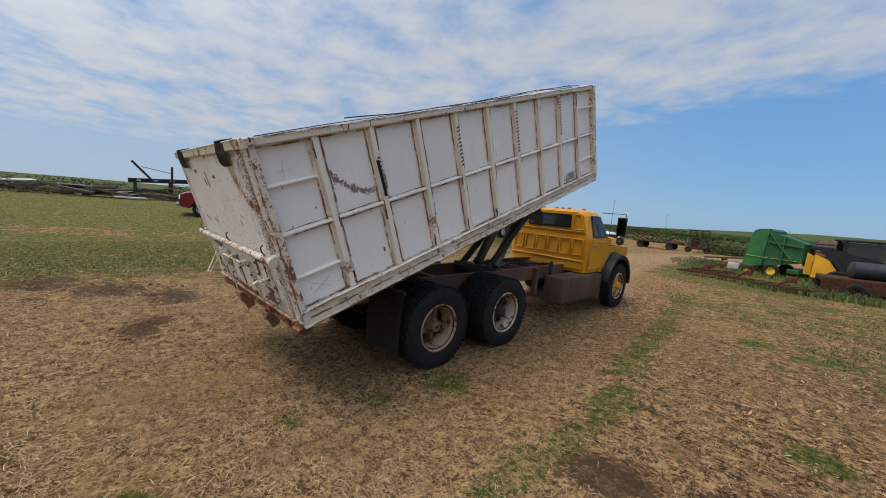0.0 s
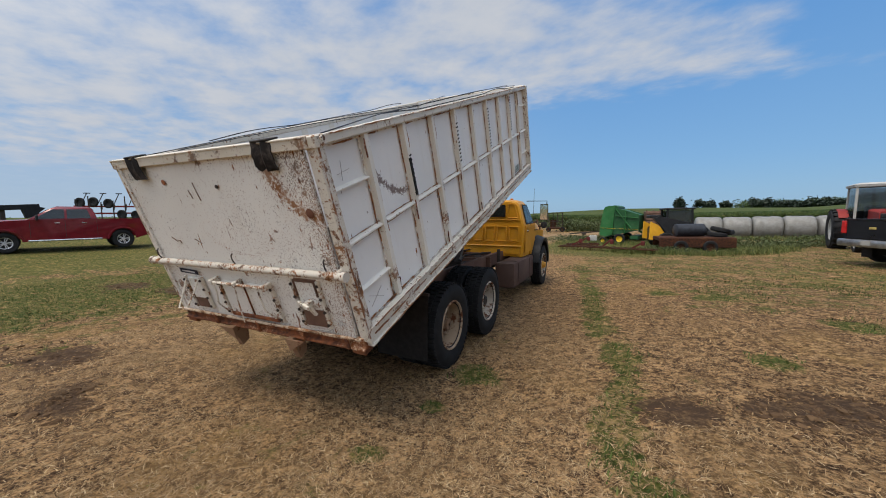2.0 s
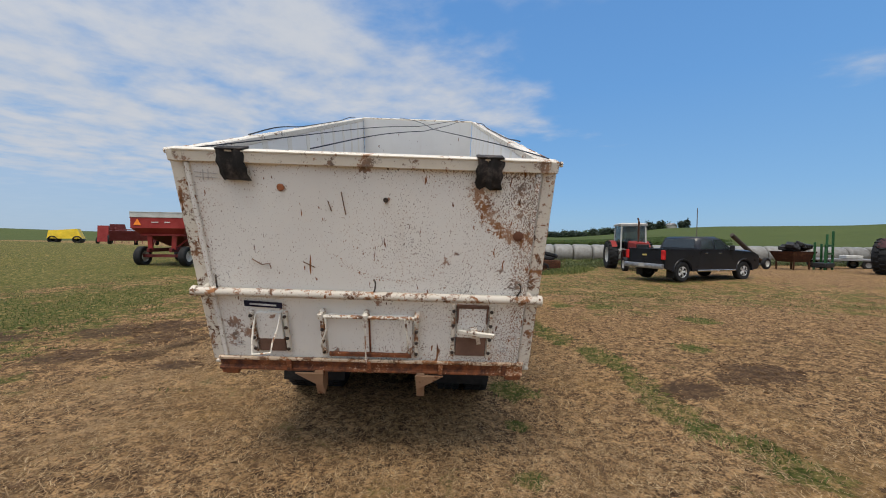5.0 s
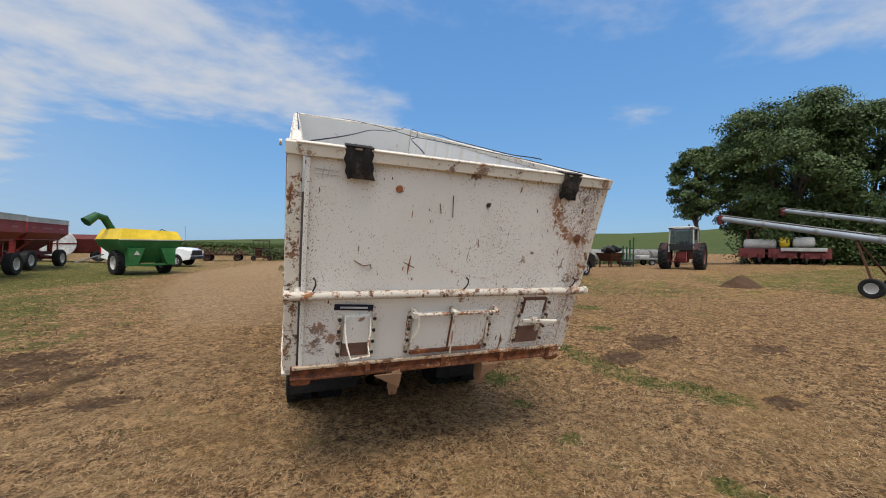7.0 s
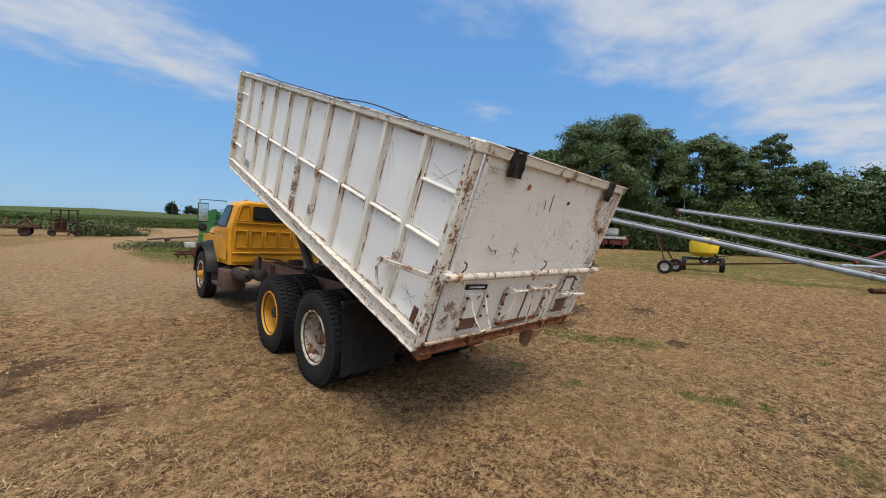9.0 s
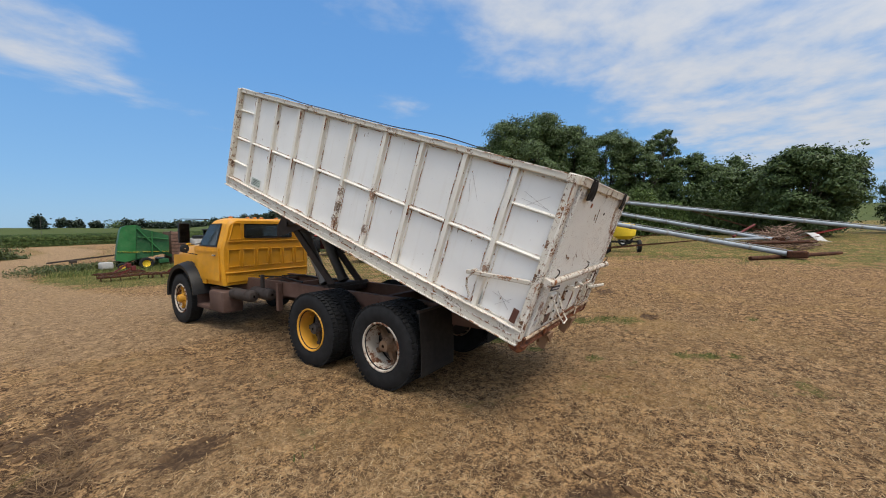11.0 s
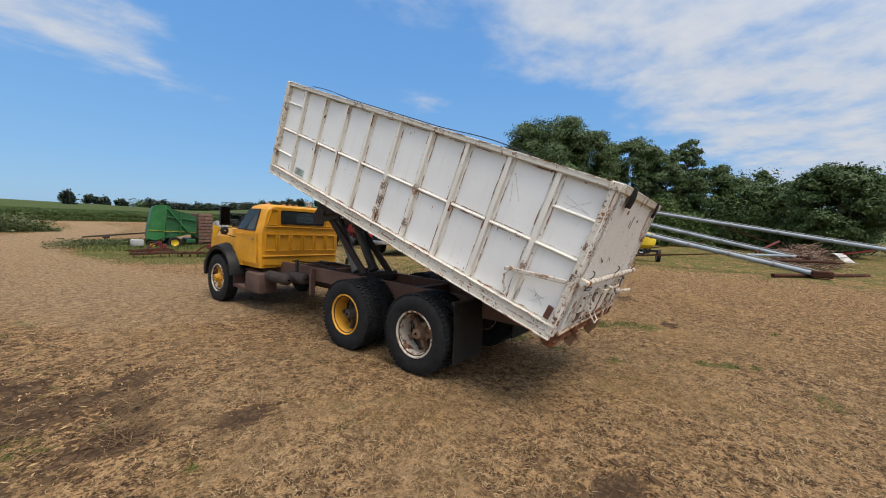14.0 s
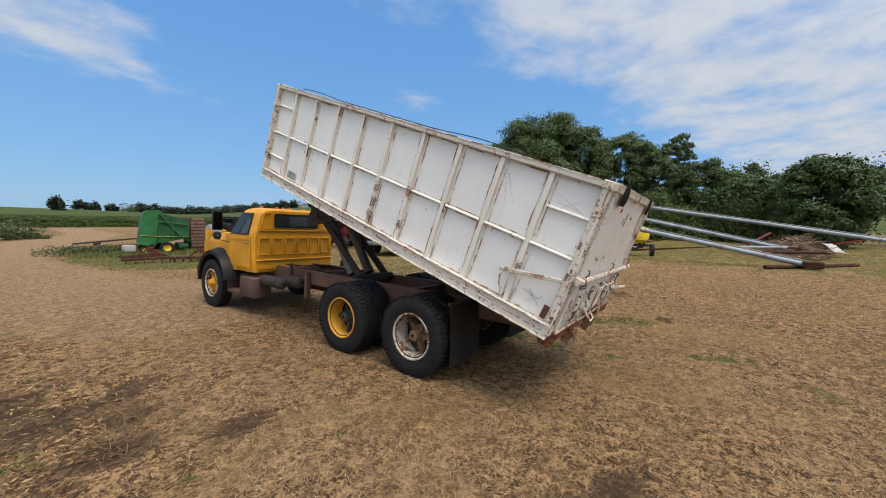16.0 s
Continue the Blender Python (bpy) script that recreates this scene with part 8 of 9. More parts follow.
def far_machines():
    t = thing("grain_drill", "dark red grain drill with black wheels", "grain drill", G(-29.6, 35.5, 40))
    bm = B()
    prism(bm, ((-0.5, 0.45), (0.5, 0.45), (0.75, 1.3), (0.3, 1.45), (-0.75, 1.4)), -2.5, 2.5, "x")
    for x, z in ((-2.3, 1.7), (-0.4, 1.62), (0.9, 1.58), (2.3, 1.75)):
        bar(bm, (x, 0.2, 1.3), (x + 0.25, -0.3, z), 0.16, 0.2, (0, 1, 0))
    rod(bm, (-2.4, -0.5, 1.55), (2.4, -0.5, 1.5), 0.05)
    part("seed_hopper", bm, DARK_RED, t)
    bm = B()
    bar(bm, (-2.4, 0, 0.75), (2.4, 0, 0.75), 0.2, 0.2)
    for k in range(9):
        bar(bm, (-2.1 + 0.52 * k, -0.2, 0.8), (-2.1 + 0.52 * k, -0.7, 0.2), 0.06, 0.08)
    part("drill_frame", bm, DARK_RED, t)
    for x in (-2.5, -0.5, 1.2, 2.5):
        wheel_on(t, x, 0.3, 0.5, 0.5, 0.3, BLACK)
    t = thing("red_elevator", "faded red chute machine with a raised dark hood", "farm machine", G(-33.2, 35.2, 30) @ Matrix.Scale(0.85, 4))
    bm = B()
    prism(bm, ((-0.6, 0.3), (0.8, 0.3), (0.6, 1.3), (0.1, 2.2), (-0.3, 2.2)), -0.5, 0.5)
    part("chute", bm, RED, t)
    bm = B()
    prism(bm, ((-0.4, 1.2), (1.0, 1.0), (0.9, 1.5), (-0.4, 2.4)), 0.6, 2.0)
    part("hood", bm, DARK_RED, t)
    for s in (-0.6, 0.6):
        wheel_on(t, s, 0.2, 0.4, 0.4, 0.25, BLACK)
    t = thing("yellow_machine", "low yellow farm machine at the field edge", "farm machine", G(-37.2, 35.5, 30))
    bm = B()
    loft(bm, [[(-1.3, -0.6, 0.5), (1.3, -0.6, 0.5), (1.3, 0.6, 0.5), (-1.3, 0.6, 0.5)], [(-1.2, -0.5, 1.3), (0.9, -0.5, 1.5), (0.9, 0.5, 1.5), (-1.2, 0.5, 1.3)]])
    part("machine_body", bm, FARM_YELLOW, t)
    for x in (-0.9, 0.9):
        wheel_on(t, x, 0.0, 0.4, 0.4, 1.3, BLACK, "", 90)
    t = thing("drum_spreader", "long dark red spreader with a white round end plate", "farm machine", G(-16.8, 33.5, 24))
    bm = B()
    prism(bm, ((-0.7, 0.7), (0.7, 0.7), (1.0, 1.7), (0.6, 2.05), (-0.6, 2.05), (-1.0, 1.7)), -2.3, 2.6)
    part("spreader_body", bm, DARK_RED, t)
    bm = B()
    lathe(bm, ((0.02, -1.12), (0.95, -1.12), (1.0, -1.08), (1.0, -0.9), (0.02, -0.9)), (-0.5, 0, 1.35), 28, "y")
    disc = part("end_plate", bm, plain("plate_white_dull", (0.55, 0.54, 0.52), 0.6), t, "white round plate")
    for sz in ((2.0, 0.03, 0.09), (0.09, 0.03, 2.0)):
        bm = B()
        box(bm, (-0.5, -1.13, 1.35), sz)
        part("plate_bar", bm, DARK_RED, disc)
    bm = B()
    bar(bm, (-3.6, 0, 0.7), (2.4, 0, 0.7), 0.9, 0.14)
    part("trailer_frame", bm, DARK_RED, t)
    for x in (-1.6, 1.7):
        for s in (1, -1):
            wheel_on(t, x, s * 0.9, 0.42, 0.42, 0.26, BLACK, "", 90)


def boom_and_debris():
    t = thing("black_boom", "long black steel boom resting on posts", "boom", None)
    a, b = Vector((-31.4, 1.2, 2.55)), Vector((-31.2, 8.0, 3.02))
    bm = B()
    bar(bm, a, b, 0.3, 0.32, (0, 0, 1), 0.02)
    prism(bm, ((7.4, 3.14), (8.25, 2.92), (7.7, 2.35), (7.35, 2.25), (7.2, 2.8)), -31.35, -31.05)
    beam = part("boom_beam", bm, BLACK, t)
    for k in range(6):
        bm = B()
        box(bm, (-31.13 - 0.014 * (5 - k), 1.8 + 1.0 * k, 2.6 + 0.07 * k), (0.02, 0.25, 0.12))
        part("lettering_bar", bm, OFF_WHITE, beam)
    for y in (1.6, 3.7, 6.4):
        bm = B()
        bar(bm, (-31.3, y, gz(-31.3, y) - 0.1), (-31.3, y, 2.5 + 0.06 * y), 0.2, 0.2, (0, 1, 0))
        part("boom_post", bm, STEEL, t)
    bm = B()
    bar(bm, (-30.9, 1.37, 3.95), (-30.9, 2.7, 2.5), 0.14, 0.14)
    bar(bm, (-30.9, 3.75, 1.2), (-30.9, 3.75, 3.8), 0.14, 0.14, (0, 1, 0))
    bar(bm, (-30.9, 1.9, 3.6), (-30.9, 3.75, 3.3), 0.04, 0.04)
    part("derrick", bm, STEEL, t, "thin black derrick arms")
    rng = random.Random(11)
    for k in range(26):
        y = rng.uniform(-6.5, 4.5)
        x = -31.0 + rng.uniform(-1.2, 1.4)
        z = gz(x, y)
        white = k % 5 == 0
        p = thing("scrap_board", "pale sheet metal lying on the scrap heap" if white else "weathered dark board lying on the scrap heap", "scrap", pose(x, y, z + rng.uniform(0.1, 0.75), rng.uniform(-10, 10), rng.uniform(-12, 12), rng.uniform(60, 120)), "scrap heap")
        bm = B()
        if white:
            box(bm, (0, 0, 0), (rng.uniform(1.4, 2.6), 0.7, 0.08), None, 0.01)
        else:
            box(bm, (0, 0, 0), (rng.uniform(1.5, 3.5), rng.uniform(0.15, 0.5), 0.14), None, 0.01)
        part("board", bm, OFF_WHITE if white else plain("grey_board", (0.10, 0.08, 0.065), 0.9, 0.0, 0.4), p)


def brush_pile(name, label, x, y, rx, ry, h, n, seed, col=(0.10, 0.075, 0.055)):
    """A heap of bent sticks, one mesh."""
    rng = random.Random(seed)
    bm = B()
    for k in range(n):
        a, r = rng.uniform(0, math.tau), rng.random() ** 0.6
        px, py = rx * r * math.cos(a), ry * r * math.sin(a)
        z = h * (1 - r * r) * rng.random() + gz(x + px, y + py) - gz(x, y)
        d = rng.uniform(0, math.tau)
        ln = rng.uniform(0.3, 1.1)
        q = rng.uniform(-0.1, 0.5)
        p0 = Vector((px, py, z))
        p1 = p0 + Vector((math.cos(d), math.sin(d), q)) * ln * 0.5
        p2 = p1 + Vector((math.cos(d + 0.5), math.sin(d + 0.5), q + rng.uniform(-0.3, 0.3))) * ln * 0.5
        sweep(bm, (p0, p1, p2), [0.022, 0.015, 0.006], 4)
    n_ = Nodes(name + "_wood")
    r_ = n_.island()
    ob = new(name, mesh(name, bm, n_.done(n_.mix(r_, tuple(v * 0.5 for v in col), tuple(v * 2.6 for v in col)), 0.9)))
    ob.matrix_basis = G(x, y)
    tagged(ob, label, "brush pile", "", "stuff")


BLACK_PAINT = plain("dark_truck_paint", (0.010, 0.011, 0.015), 0.3, 0.0, 0.2, 3, Coat_Weight=0.2)
MAROON = plain("maroon_truck_paint", (0.16, 0.010, 0.017), 0.22, 0.1, 0.15, 3, Coat_Weight=0.6)
WHITE_PAINT = plain("white_truck_paint", (0.78, 0.79, 0.8), 0.25, 0.0, 0.05, 3, Coat_Weight=0.5)
pickup("black_pickup", "dusty black crew-cab pickup parked on dry grass", G(12.43, 14.17, -72.8), BLACK_PAINT, CHROME)
pickup("red_pickup", "dark red crew-cab pickup parked on green grass", G(-20.2, 5.5, 164), MAROON, CHROME, False)
pickup("white_pickup", "white pickup parked behind the grain cart", G(-10.6, 30.7, -103), WHITE_PAINT, BLACK, False)
tractor("red tractor with an off-white cab beside the wrapped bales", G(12.7, 20.35, 168), RED)
tractor("red tractor with an off-white cab seen on open grass", G(24.0, 14.7, -66), paint("faded_black_red", (0.045, 0.012, 0.014), 0.3, 0.6, 0.0, 0.3, 1.0, (0.12, 0.08, 0.07)), paint("dusty_red_rim", (0.16, 0.06, 0.055), 0.3, 0.7, 0.0, 0.5))
gravity_wagon("red gravity grain wagon with grey-white side boards", G(-13.8, 18.3, 5) @ Matrix.Scale(1.06, 4))
gravity_wagon("red gravity grain wagon with grey-white side boards", G(-15.0, 24.6, 4) @ Matrix.Scale(1.06, 4))
grain_cart()
round_baler()
skid_loader()
scrap_trailer()
harrows()
wrapped_bales()
yard_odds()
dirt_mound()
field_auger("long galvanised grain auger on a two-wheel frame", (17.1, 8.2, 3.15), (18.1, -4.9, 0.4), 0.115, (17.2, 3.1), 0.85, False)
field_auger("long galvanised grain auger on a two-wheel frame", (25.2, 9.7, 4.0), (24.2, -5.0, 0.8), 0.115, (24.8, 3.0), 1.0, False)
field_auger("tall galvanised grain auger with red frame arms", (27.5, 5.6, 3.9), (27.5, -14.0, 0.7), 0.115, (27.6, -6.0), 1.1, True)
planter()
yellow_sprayer()
hay_rack()
cage_cart()
cultivator()
row_cultivator()
far_machines()
boom_and_debris()
brush_pile("brush_heap", "heap of dry sticks and brush beside the augers", 25.6, -5.2, 3.2, 1.4, 1.25, 520, 2, (0.13, 0.085, 0.06))
brush_pile("dark_brush", "dark tangled brush along the west edge", -31.5, -7.5, 2.2, 5.5, 1.7, 700, 3, (0.05, 0.04, 0.034))


def scrap_poles():
    for k, (a, b, r, mt, lb) in enumerate((((16.8, -3.2, 0.35), (21.0, -6.9, 0.25), 0.09, RUST_IRON, "rusty steel pole lying on the scrap"), ((20.5, -3.4, 0.75), (24.0, -6.6, 0.6), 0.08, RUST_IRON, "rusty steel pole lying on the scrap"),
                                           ((21.5, -2.5, 0.9), (25.0, -5.6, 0.75), 0.07, GALV, "galvanised pipe lying on the scrap"), ((24.0, -3.0, 0.9), (26.5, -4.2, 1.5), 0.07, DARK_RED, "red steel arm sticking out of the scrap"))):
        t = thing("scrap_pole", lb, "pole", None, "scrap poles")
        bm = B()
        rod(bm, (a[0], a[1], gz(a[0], a[1]) + a[2] - 0.25), (b[0], b[1], gz(b[0], b[1]) + b[2] - 0.2), r)
        part("pole_shaft", bm, mt, t)
    t = thing("metal_sheet", "crumpled pale sheet metal on the brush heap", "scrap", G(26.6, -7.0, 30, 0.5))
    bm = B()
    rings = [[(x, -0.4, 0.25 * math.sin(3 * x)), (x, 0.4, 0.25 * math.sin(3 * x + 1)), (x, 0.4, 0.25 * math.sin(3 * x + 1) + 0.03), (x, -0.4, 0.25 * math.sin(3 * x) + 0.03)] for x in [-0.6 + 0.2 * k for k in range(7)]]
    loft(bm, rings)
    part("sheet", bm, OFF_WHITE, t)


scrap_poles()

# ---- trees, crops and distance ----
def leaf_material(name, a, b, c):
    n = Nodes(name)
    r = n.island()
    big = n.noise(0.35, 3)
    col = n.mix(n.step(r, 0.0, 0.7), a, b)
    col = n.mix(n.math("MULTIPLY", n.step(r, 0.75, 1.0), n.step(big, 0.35, 0.7)), col, c)
    return n.done(col, 0.6, Specular_IOR_Level=0.35)


LEAF = leaf_material("tree_leaves", (0.030, 0.052, 0.014), (0.066, 0.104, 0.028), (0.13, 0.175, 0.052))
BARK = plain("tree_bark", (0.10, 0.08, 0.065), 0.9, 0.0, 0.4, 8)


def tree(label, x, y, h, rad, seed, leaves=14000, size=0.2, low=0.18, gaps=0.0, bare=0):
    """Tapered trunk, forking limbs, and a crown of lobes, each a shell of leaf tufts; low is the crown's foot as a share of the height."""
    rng = random.Random(seed)
    nr = np.random.default_rng(seed)
    t = thing("tree", label, "tree", G(x, y, rng.uniform(0, 360)), "trees along the yard")
    th = h * max(low, 0.12)
    bm = B()
    sweep(bm, [(0.12 * math.sin(k), 0.1 * math.cos(2 * k), th * 2.2 * k / 6 - 0.1) for k in range(7)], [0.019 * h * (1 - 0.11 * k) for k in range(7)], 10)
    part("trunk", bm, BARK, t)
    # lobes over the crown: wide in the middle, some pushed out or up
    nl = 34
    cz, hz = h * (1 + low) / 2, h * (1 - low) / 2
    C, S = [], []
    for k in range(nl):
        f = (k + 0.5) / nl
        zz = 1 - 2 * f
        a = k * 2.39996 + rng.uniform(-0.5, 0.5)
        r = rng.uniform(0.5, 0.82)
        w = math.sqrt(max(0.0, 1 - zz * zz)) ** 0.8
        q = rng.uniform(0.22, 0.38)
        C.append((rad * r * w * math.cos(a), rad * r * w * math.sin(a), cz + hz * zz * (0.98 - q * 0.8 * (zz > 0.3))))
        S.append(rad * q * (1 - 0.25 * gaps))
    C, S = np.array(C), np.array(S)
    bm = B()
    for k in range(0, nl, 2):
        p3 = Vector(C[k])
        p0 = Vector((0, 0, min(th * rng.uniform(0.8, 1.8), 0.8 * p3.z)))
        p1, p2 = p0.lerp(p3, 0.35) + Vector((0, 0, 0.03 * h)), p0.lerp(p3, 0.7) + Vector((rng.uniform(-0.3, 0.3), rng.uniform(-0.3, 0.3), 0.03 * h))
        sweep(bm, (p0, p1, p2, p3), [0.011 * h, 0.007 * h, 0.0045 * h, 0.002 * h], 6)
        for j in range(2):
            b = rng.uniform(0, math.tau)
            q = p2 + Vector((math.cos(b), math.sin(b), rng.uniform(-0.1, 0.8))) * rad * rng.uniform(0.2, 0.36)
            sweep(bm, (p2, p2.lerp(q, 0.5) + Vector((0, 0, 0.12)), q), [0.0035 * h, 0.0026 * h, 0.001 * h], 5)
    part("branchwork", bm, BARK, t)
    if bare:
        bm = B()
        for k in range(bare):
            a = rng.uniform(0, math.tau)
            p = Vector((rad * 0.75 * math.cos(a), rad * 0.75 * math.sin(a), h * rng.uniform(0.2, 0.35)))
            sweep(bm, (p * 0.7, p, p + Vector((rng.uniform(-0.5, 0.5), rng.uniform(-0.5, 0.5), h * 0.2)), p + Vector((rng.uniform(-1, 1), rng.uniform(-1, 1), h * 0.36))), [0.09, 0.075, 0.05, 0.02], 6)
        part("bare_limbs", bm, DEAD_BARK, t, "pale leafless limbs")
    # tufts on the lobes' shells, then leaves in the tufts
    nt = 34
    k = np.repeat(np.arange(nl), nt)
    d = nr.normal(0, 1, (len(k), 3))
    d /= np.linalg.norm(d, axis=1)[:, None]
    d[:, 2] = np.where(d[:, 2] < -0.35, -d[:, 2], d[:, 2])
    tc = C[k] + d * (S[k] * nr.uniform(0.6, 1.12, len(k)))[:, None] * (1, 1, 0.85)
    i = nr.integers(0, len(tc), leaves)
    p = tc[i] + np.clip(nr.normal(0, 1, (leaves, 3)), -2, 2) * 0.06 * rad * (1.1, 1.1, 0.7)
    p[:, 2] = np.maximum(p[:, 2], 0.15)
    # leaves lie across the outward direction, more or less
    u = nr.normal(0, 1, (leaves, 3))
    u -= d[i] * (u * d[i]).sum(1)[:, None] * 0.75
    u /= np.linalg.norm(u, axis=1)[:, None]
    w = np.cross(u, d[i] + nr.normal(0, 0.55, (leaves, 3)))
    w /= np.linalg.norm(w, axis=1)[:, None]
    s = size * nr.uniform(0.5, 1.25, leaves)[:, None]
    V = np.stack([p - u * s, p + w * s * 0.55, p + u * s, p - w * s * 0.55], 1).reshape(-1, 3)
    me = bpy.data.meshes.new("crown")
    me.from_pydata(V.tolist(), [], np.arange(leaves * 4).reshape(-1, 4).tolist())
    me.materials.append(LEAF)
    ob = part("crown", me, LEAF, t)
    tagged(ob, kind="stuff")
    return t


def polar(az, d, ex=-4.7, ey=-1.3):
    return ex + d * math.sin(radians(az)), ey + d * math.cos(radians(az))


DEAD_BARK = plain("dead_bark", (0.26, 0.23, 0.20), 0.9, 0.0, 0.3, 8)
# bearing from the yard's west side, distance, elevation of the top, half width, share of the height without leaves, gaps, bare limbs, leaves
for i, (az_, d_, el_, r_, low_, gap_, bare_, n_, lb) in enumerate((
        (68.6, 46, 16.1, 5.6, 0.14, 0.0, 0, 52000, "large spreading deciduous tree in full dark green leaf"),
        (64.9, 47, 13.6, 3.0, 0.2, 0.1, 0, 17000, "deciduous tree in full leaf beside a larger one"),
        (60.6, 43.5, 12.2, 2.4, 0.38, 0.1, 0, 13000, "deciduous tree with a high leafy crown ending the row"),
        (74.2, 47, 14.3, 3.9, 0.12, 0.0, 0, 30000, "tall deciduous tree in full leaf"),
        (79.3, 48, 13.2, 3.8, 0.08, 0.1, 7, 24000, "tall deciduous tree with pale bare limbs low in its crown"),
        (83.0, 47, 11.2, 3.0, 0.05, 0.1, 0, 14000, "deciduous tree in full leaf among the tree row"),
        (85.8, 50, 12.6, 2.0, 0.3, 0.9, 0, 7000, "slender deciduous tree with an open crown"),
        (88.6, 47, 8.9, 2.7, 0.06, 0.1, 0, 15000, "bushy deciduous tree in full leaf"),
        (91.8, 47, 7.4, 2.4, 0.05, 0.2, 0, 12000, "bushy deciduous tree in full leaf"),
        (93.3, 52, 8.2, 1.5, 0.25, 0.9, 0, 4500, "slender deciduous tree with an open crown"),
        (95.7, 47, 6.6, 2.3, 0.04, 0.1, 0, 11000, "bushy deciduous tree in full leaf"),
        (99.5, 42, 8.1, 3.4, 0.03, 0.0, 0, 34000, "rounded dense willow in full leaf"),
        (107.5, 50, 5.0, 2.6, 0.05, 0.2, 0, 9000, "rounded deciduous tree in full leaf"))):
    x_, y_ = polar(az_, d_)
    h_ = d_ * math.tan(radians(el_)) + 1.97 - gz(x_, y_)
    tree(lb, x_, y_, h_, r_, 20 + i, int(1.9 * n_), 0.115, low_, gap_, bare_)


def hedge(name, label, pts, depth, h, n, seed, size=0.2, mat=None, z0=0.0):
    """A band of low leafy growth along a line, one mesh of leaves."""
    nr = np.random.default_rng(seed)
    P = np.array(pts, float)
    seg = np.hypot(*(P[1:] - P[:-1]).T)
    cum = np.r_[0, np.cumsum(seg)]
    s = nr.uniform(0, cum[-1], n)
    x, y = np.interp(s, cum, P[:, 0]), np.interp(s, cum, P[:, 1])
    hh = h * (0.55 + 0.25 * np.sin(s * 0.9 + seed) + 0.2 * np.sin(s * 2.3))
    x, y = x + np.clip(nr.normal(0, depth, n), -1.1 * depth, 1.1 * depth), y + np.clip(nr.normal(0, depth, n), -1.1 * depth, 1.1 * depth)
    z = height(x, y) + z0 + hh * nr.random(n) ** 0.8
    p = np.stack([x, y, z], 1)
    u = nr.normal(0, 1, (n, 3))
    u /= np.linalg.norm(u, axis=1)[:, None]
    w = np.cross(u, nr.normal(0, 1, (n, 3)))
    w /= np.linalg.norm(w, axis=1)[:, None]
    q = size * nr.uniform(0.5, 1.3, n)[:, None]
    V = np.stack([p - u * q, p + w * q * 0.5, p + u * q, p - w * q * 0.5], 1).reshape(-1, 3)
    me = bpy.data.meshes.new(name)
    me.from_pydata(V.tolist(), [], np.arange(4 * n).reshape(-1, 4).tolist())
    me.materials.append(mat or LEAF)
    return tagged(new(name, me), label, "bushes", "", "stuff")


hedge("undergrowth", "dark bushes below the row of trees", [polar(a, 45.5) for a in (66, 70, 76, 82, 88, 94, 97)], 1.5, 5.6, 70000, 2, 0.13)
hedge("undergrowth", "dark bushes between the trees", [polar(a, 50) for a in (67, 71, 75, 80, 86, 92, 98, 102)], 1.3, 8.6, 50000, 12, 0.15)
SAPLING = leaf_material("sapling_leaves", (0.05, 0.085, 0.02), (0.10, 0.155, 0.04), (0.20, 0.26, 0.08))
hedge("saplings", "light green young ash saplings before the trees", [polar(a, 44) for a in (82.5, 84.5, 86.5, 88.5)], 0.7, 5.0, 9000, 13, 0.15, SAPLING)
WEED = leaf_material("weed_leaves", (0.035, 0.05, 0.014), (0.075, 0.095, 0.028), (0.16, 0.16, 0.06))
hedge("weeds", "tall weeds growing along the wrapped bales", ((5, 19.6), (9, 20.6), (12, 24), (20, 26), (36, 25.5)), 0.8, 0.6, 26000, 5, 0.05, WEED)
hedge("weeds", "green weeds round the scrap trailer", ((4.0, 17.4), (5.5, 16.8), (7.5, 17.6), (8.5, 19.5)), 0.45, 0.35, 9000, 14, 0.03, WEED)
hedge("weeds", "tall weeds round the parked baler", ((-1, 24.5), (1.5, 24.8), (5.5, 24.6)), 0.9, 0.5, 12000, 6, 0.045, WEED)
hedge("weeds", "grey-green weeds beside the field road", ((-3, 44), (-1.5, 46), (0.5, 48)), 1.1, 1.5, 6000, 7, 0.11, WEED)
hedge("weeds", "grey-green weeds along the field edge", ((-40, 60), (-20, 66), (-6, 70), (2, 72)), 2.2, 1.6, 9000, 8, 0.16, WEED)
hedge("west_brush", "dark scrub along the west edge of the yard", ((-36, -14), (-35, -4), (-35, 4), (-36, 14), (-38, 24)), 1.1, 1.3, 26000, 9, 0.07, WEED)


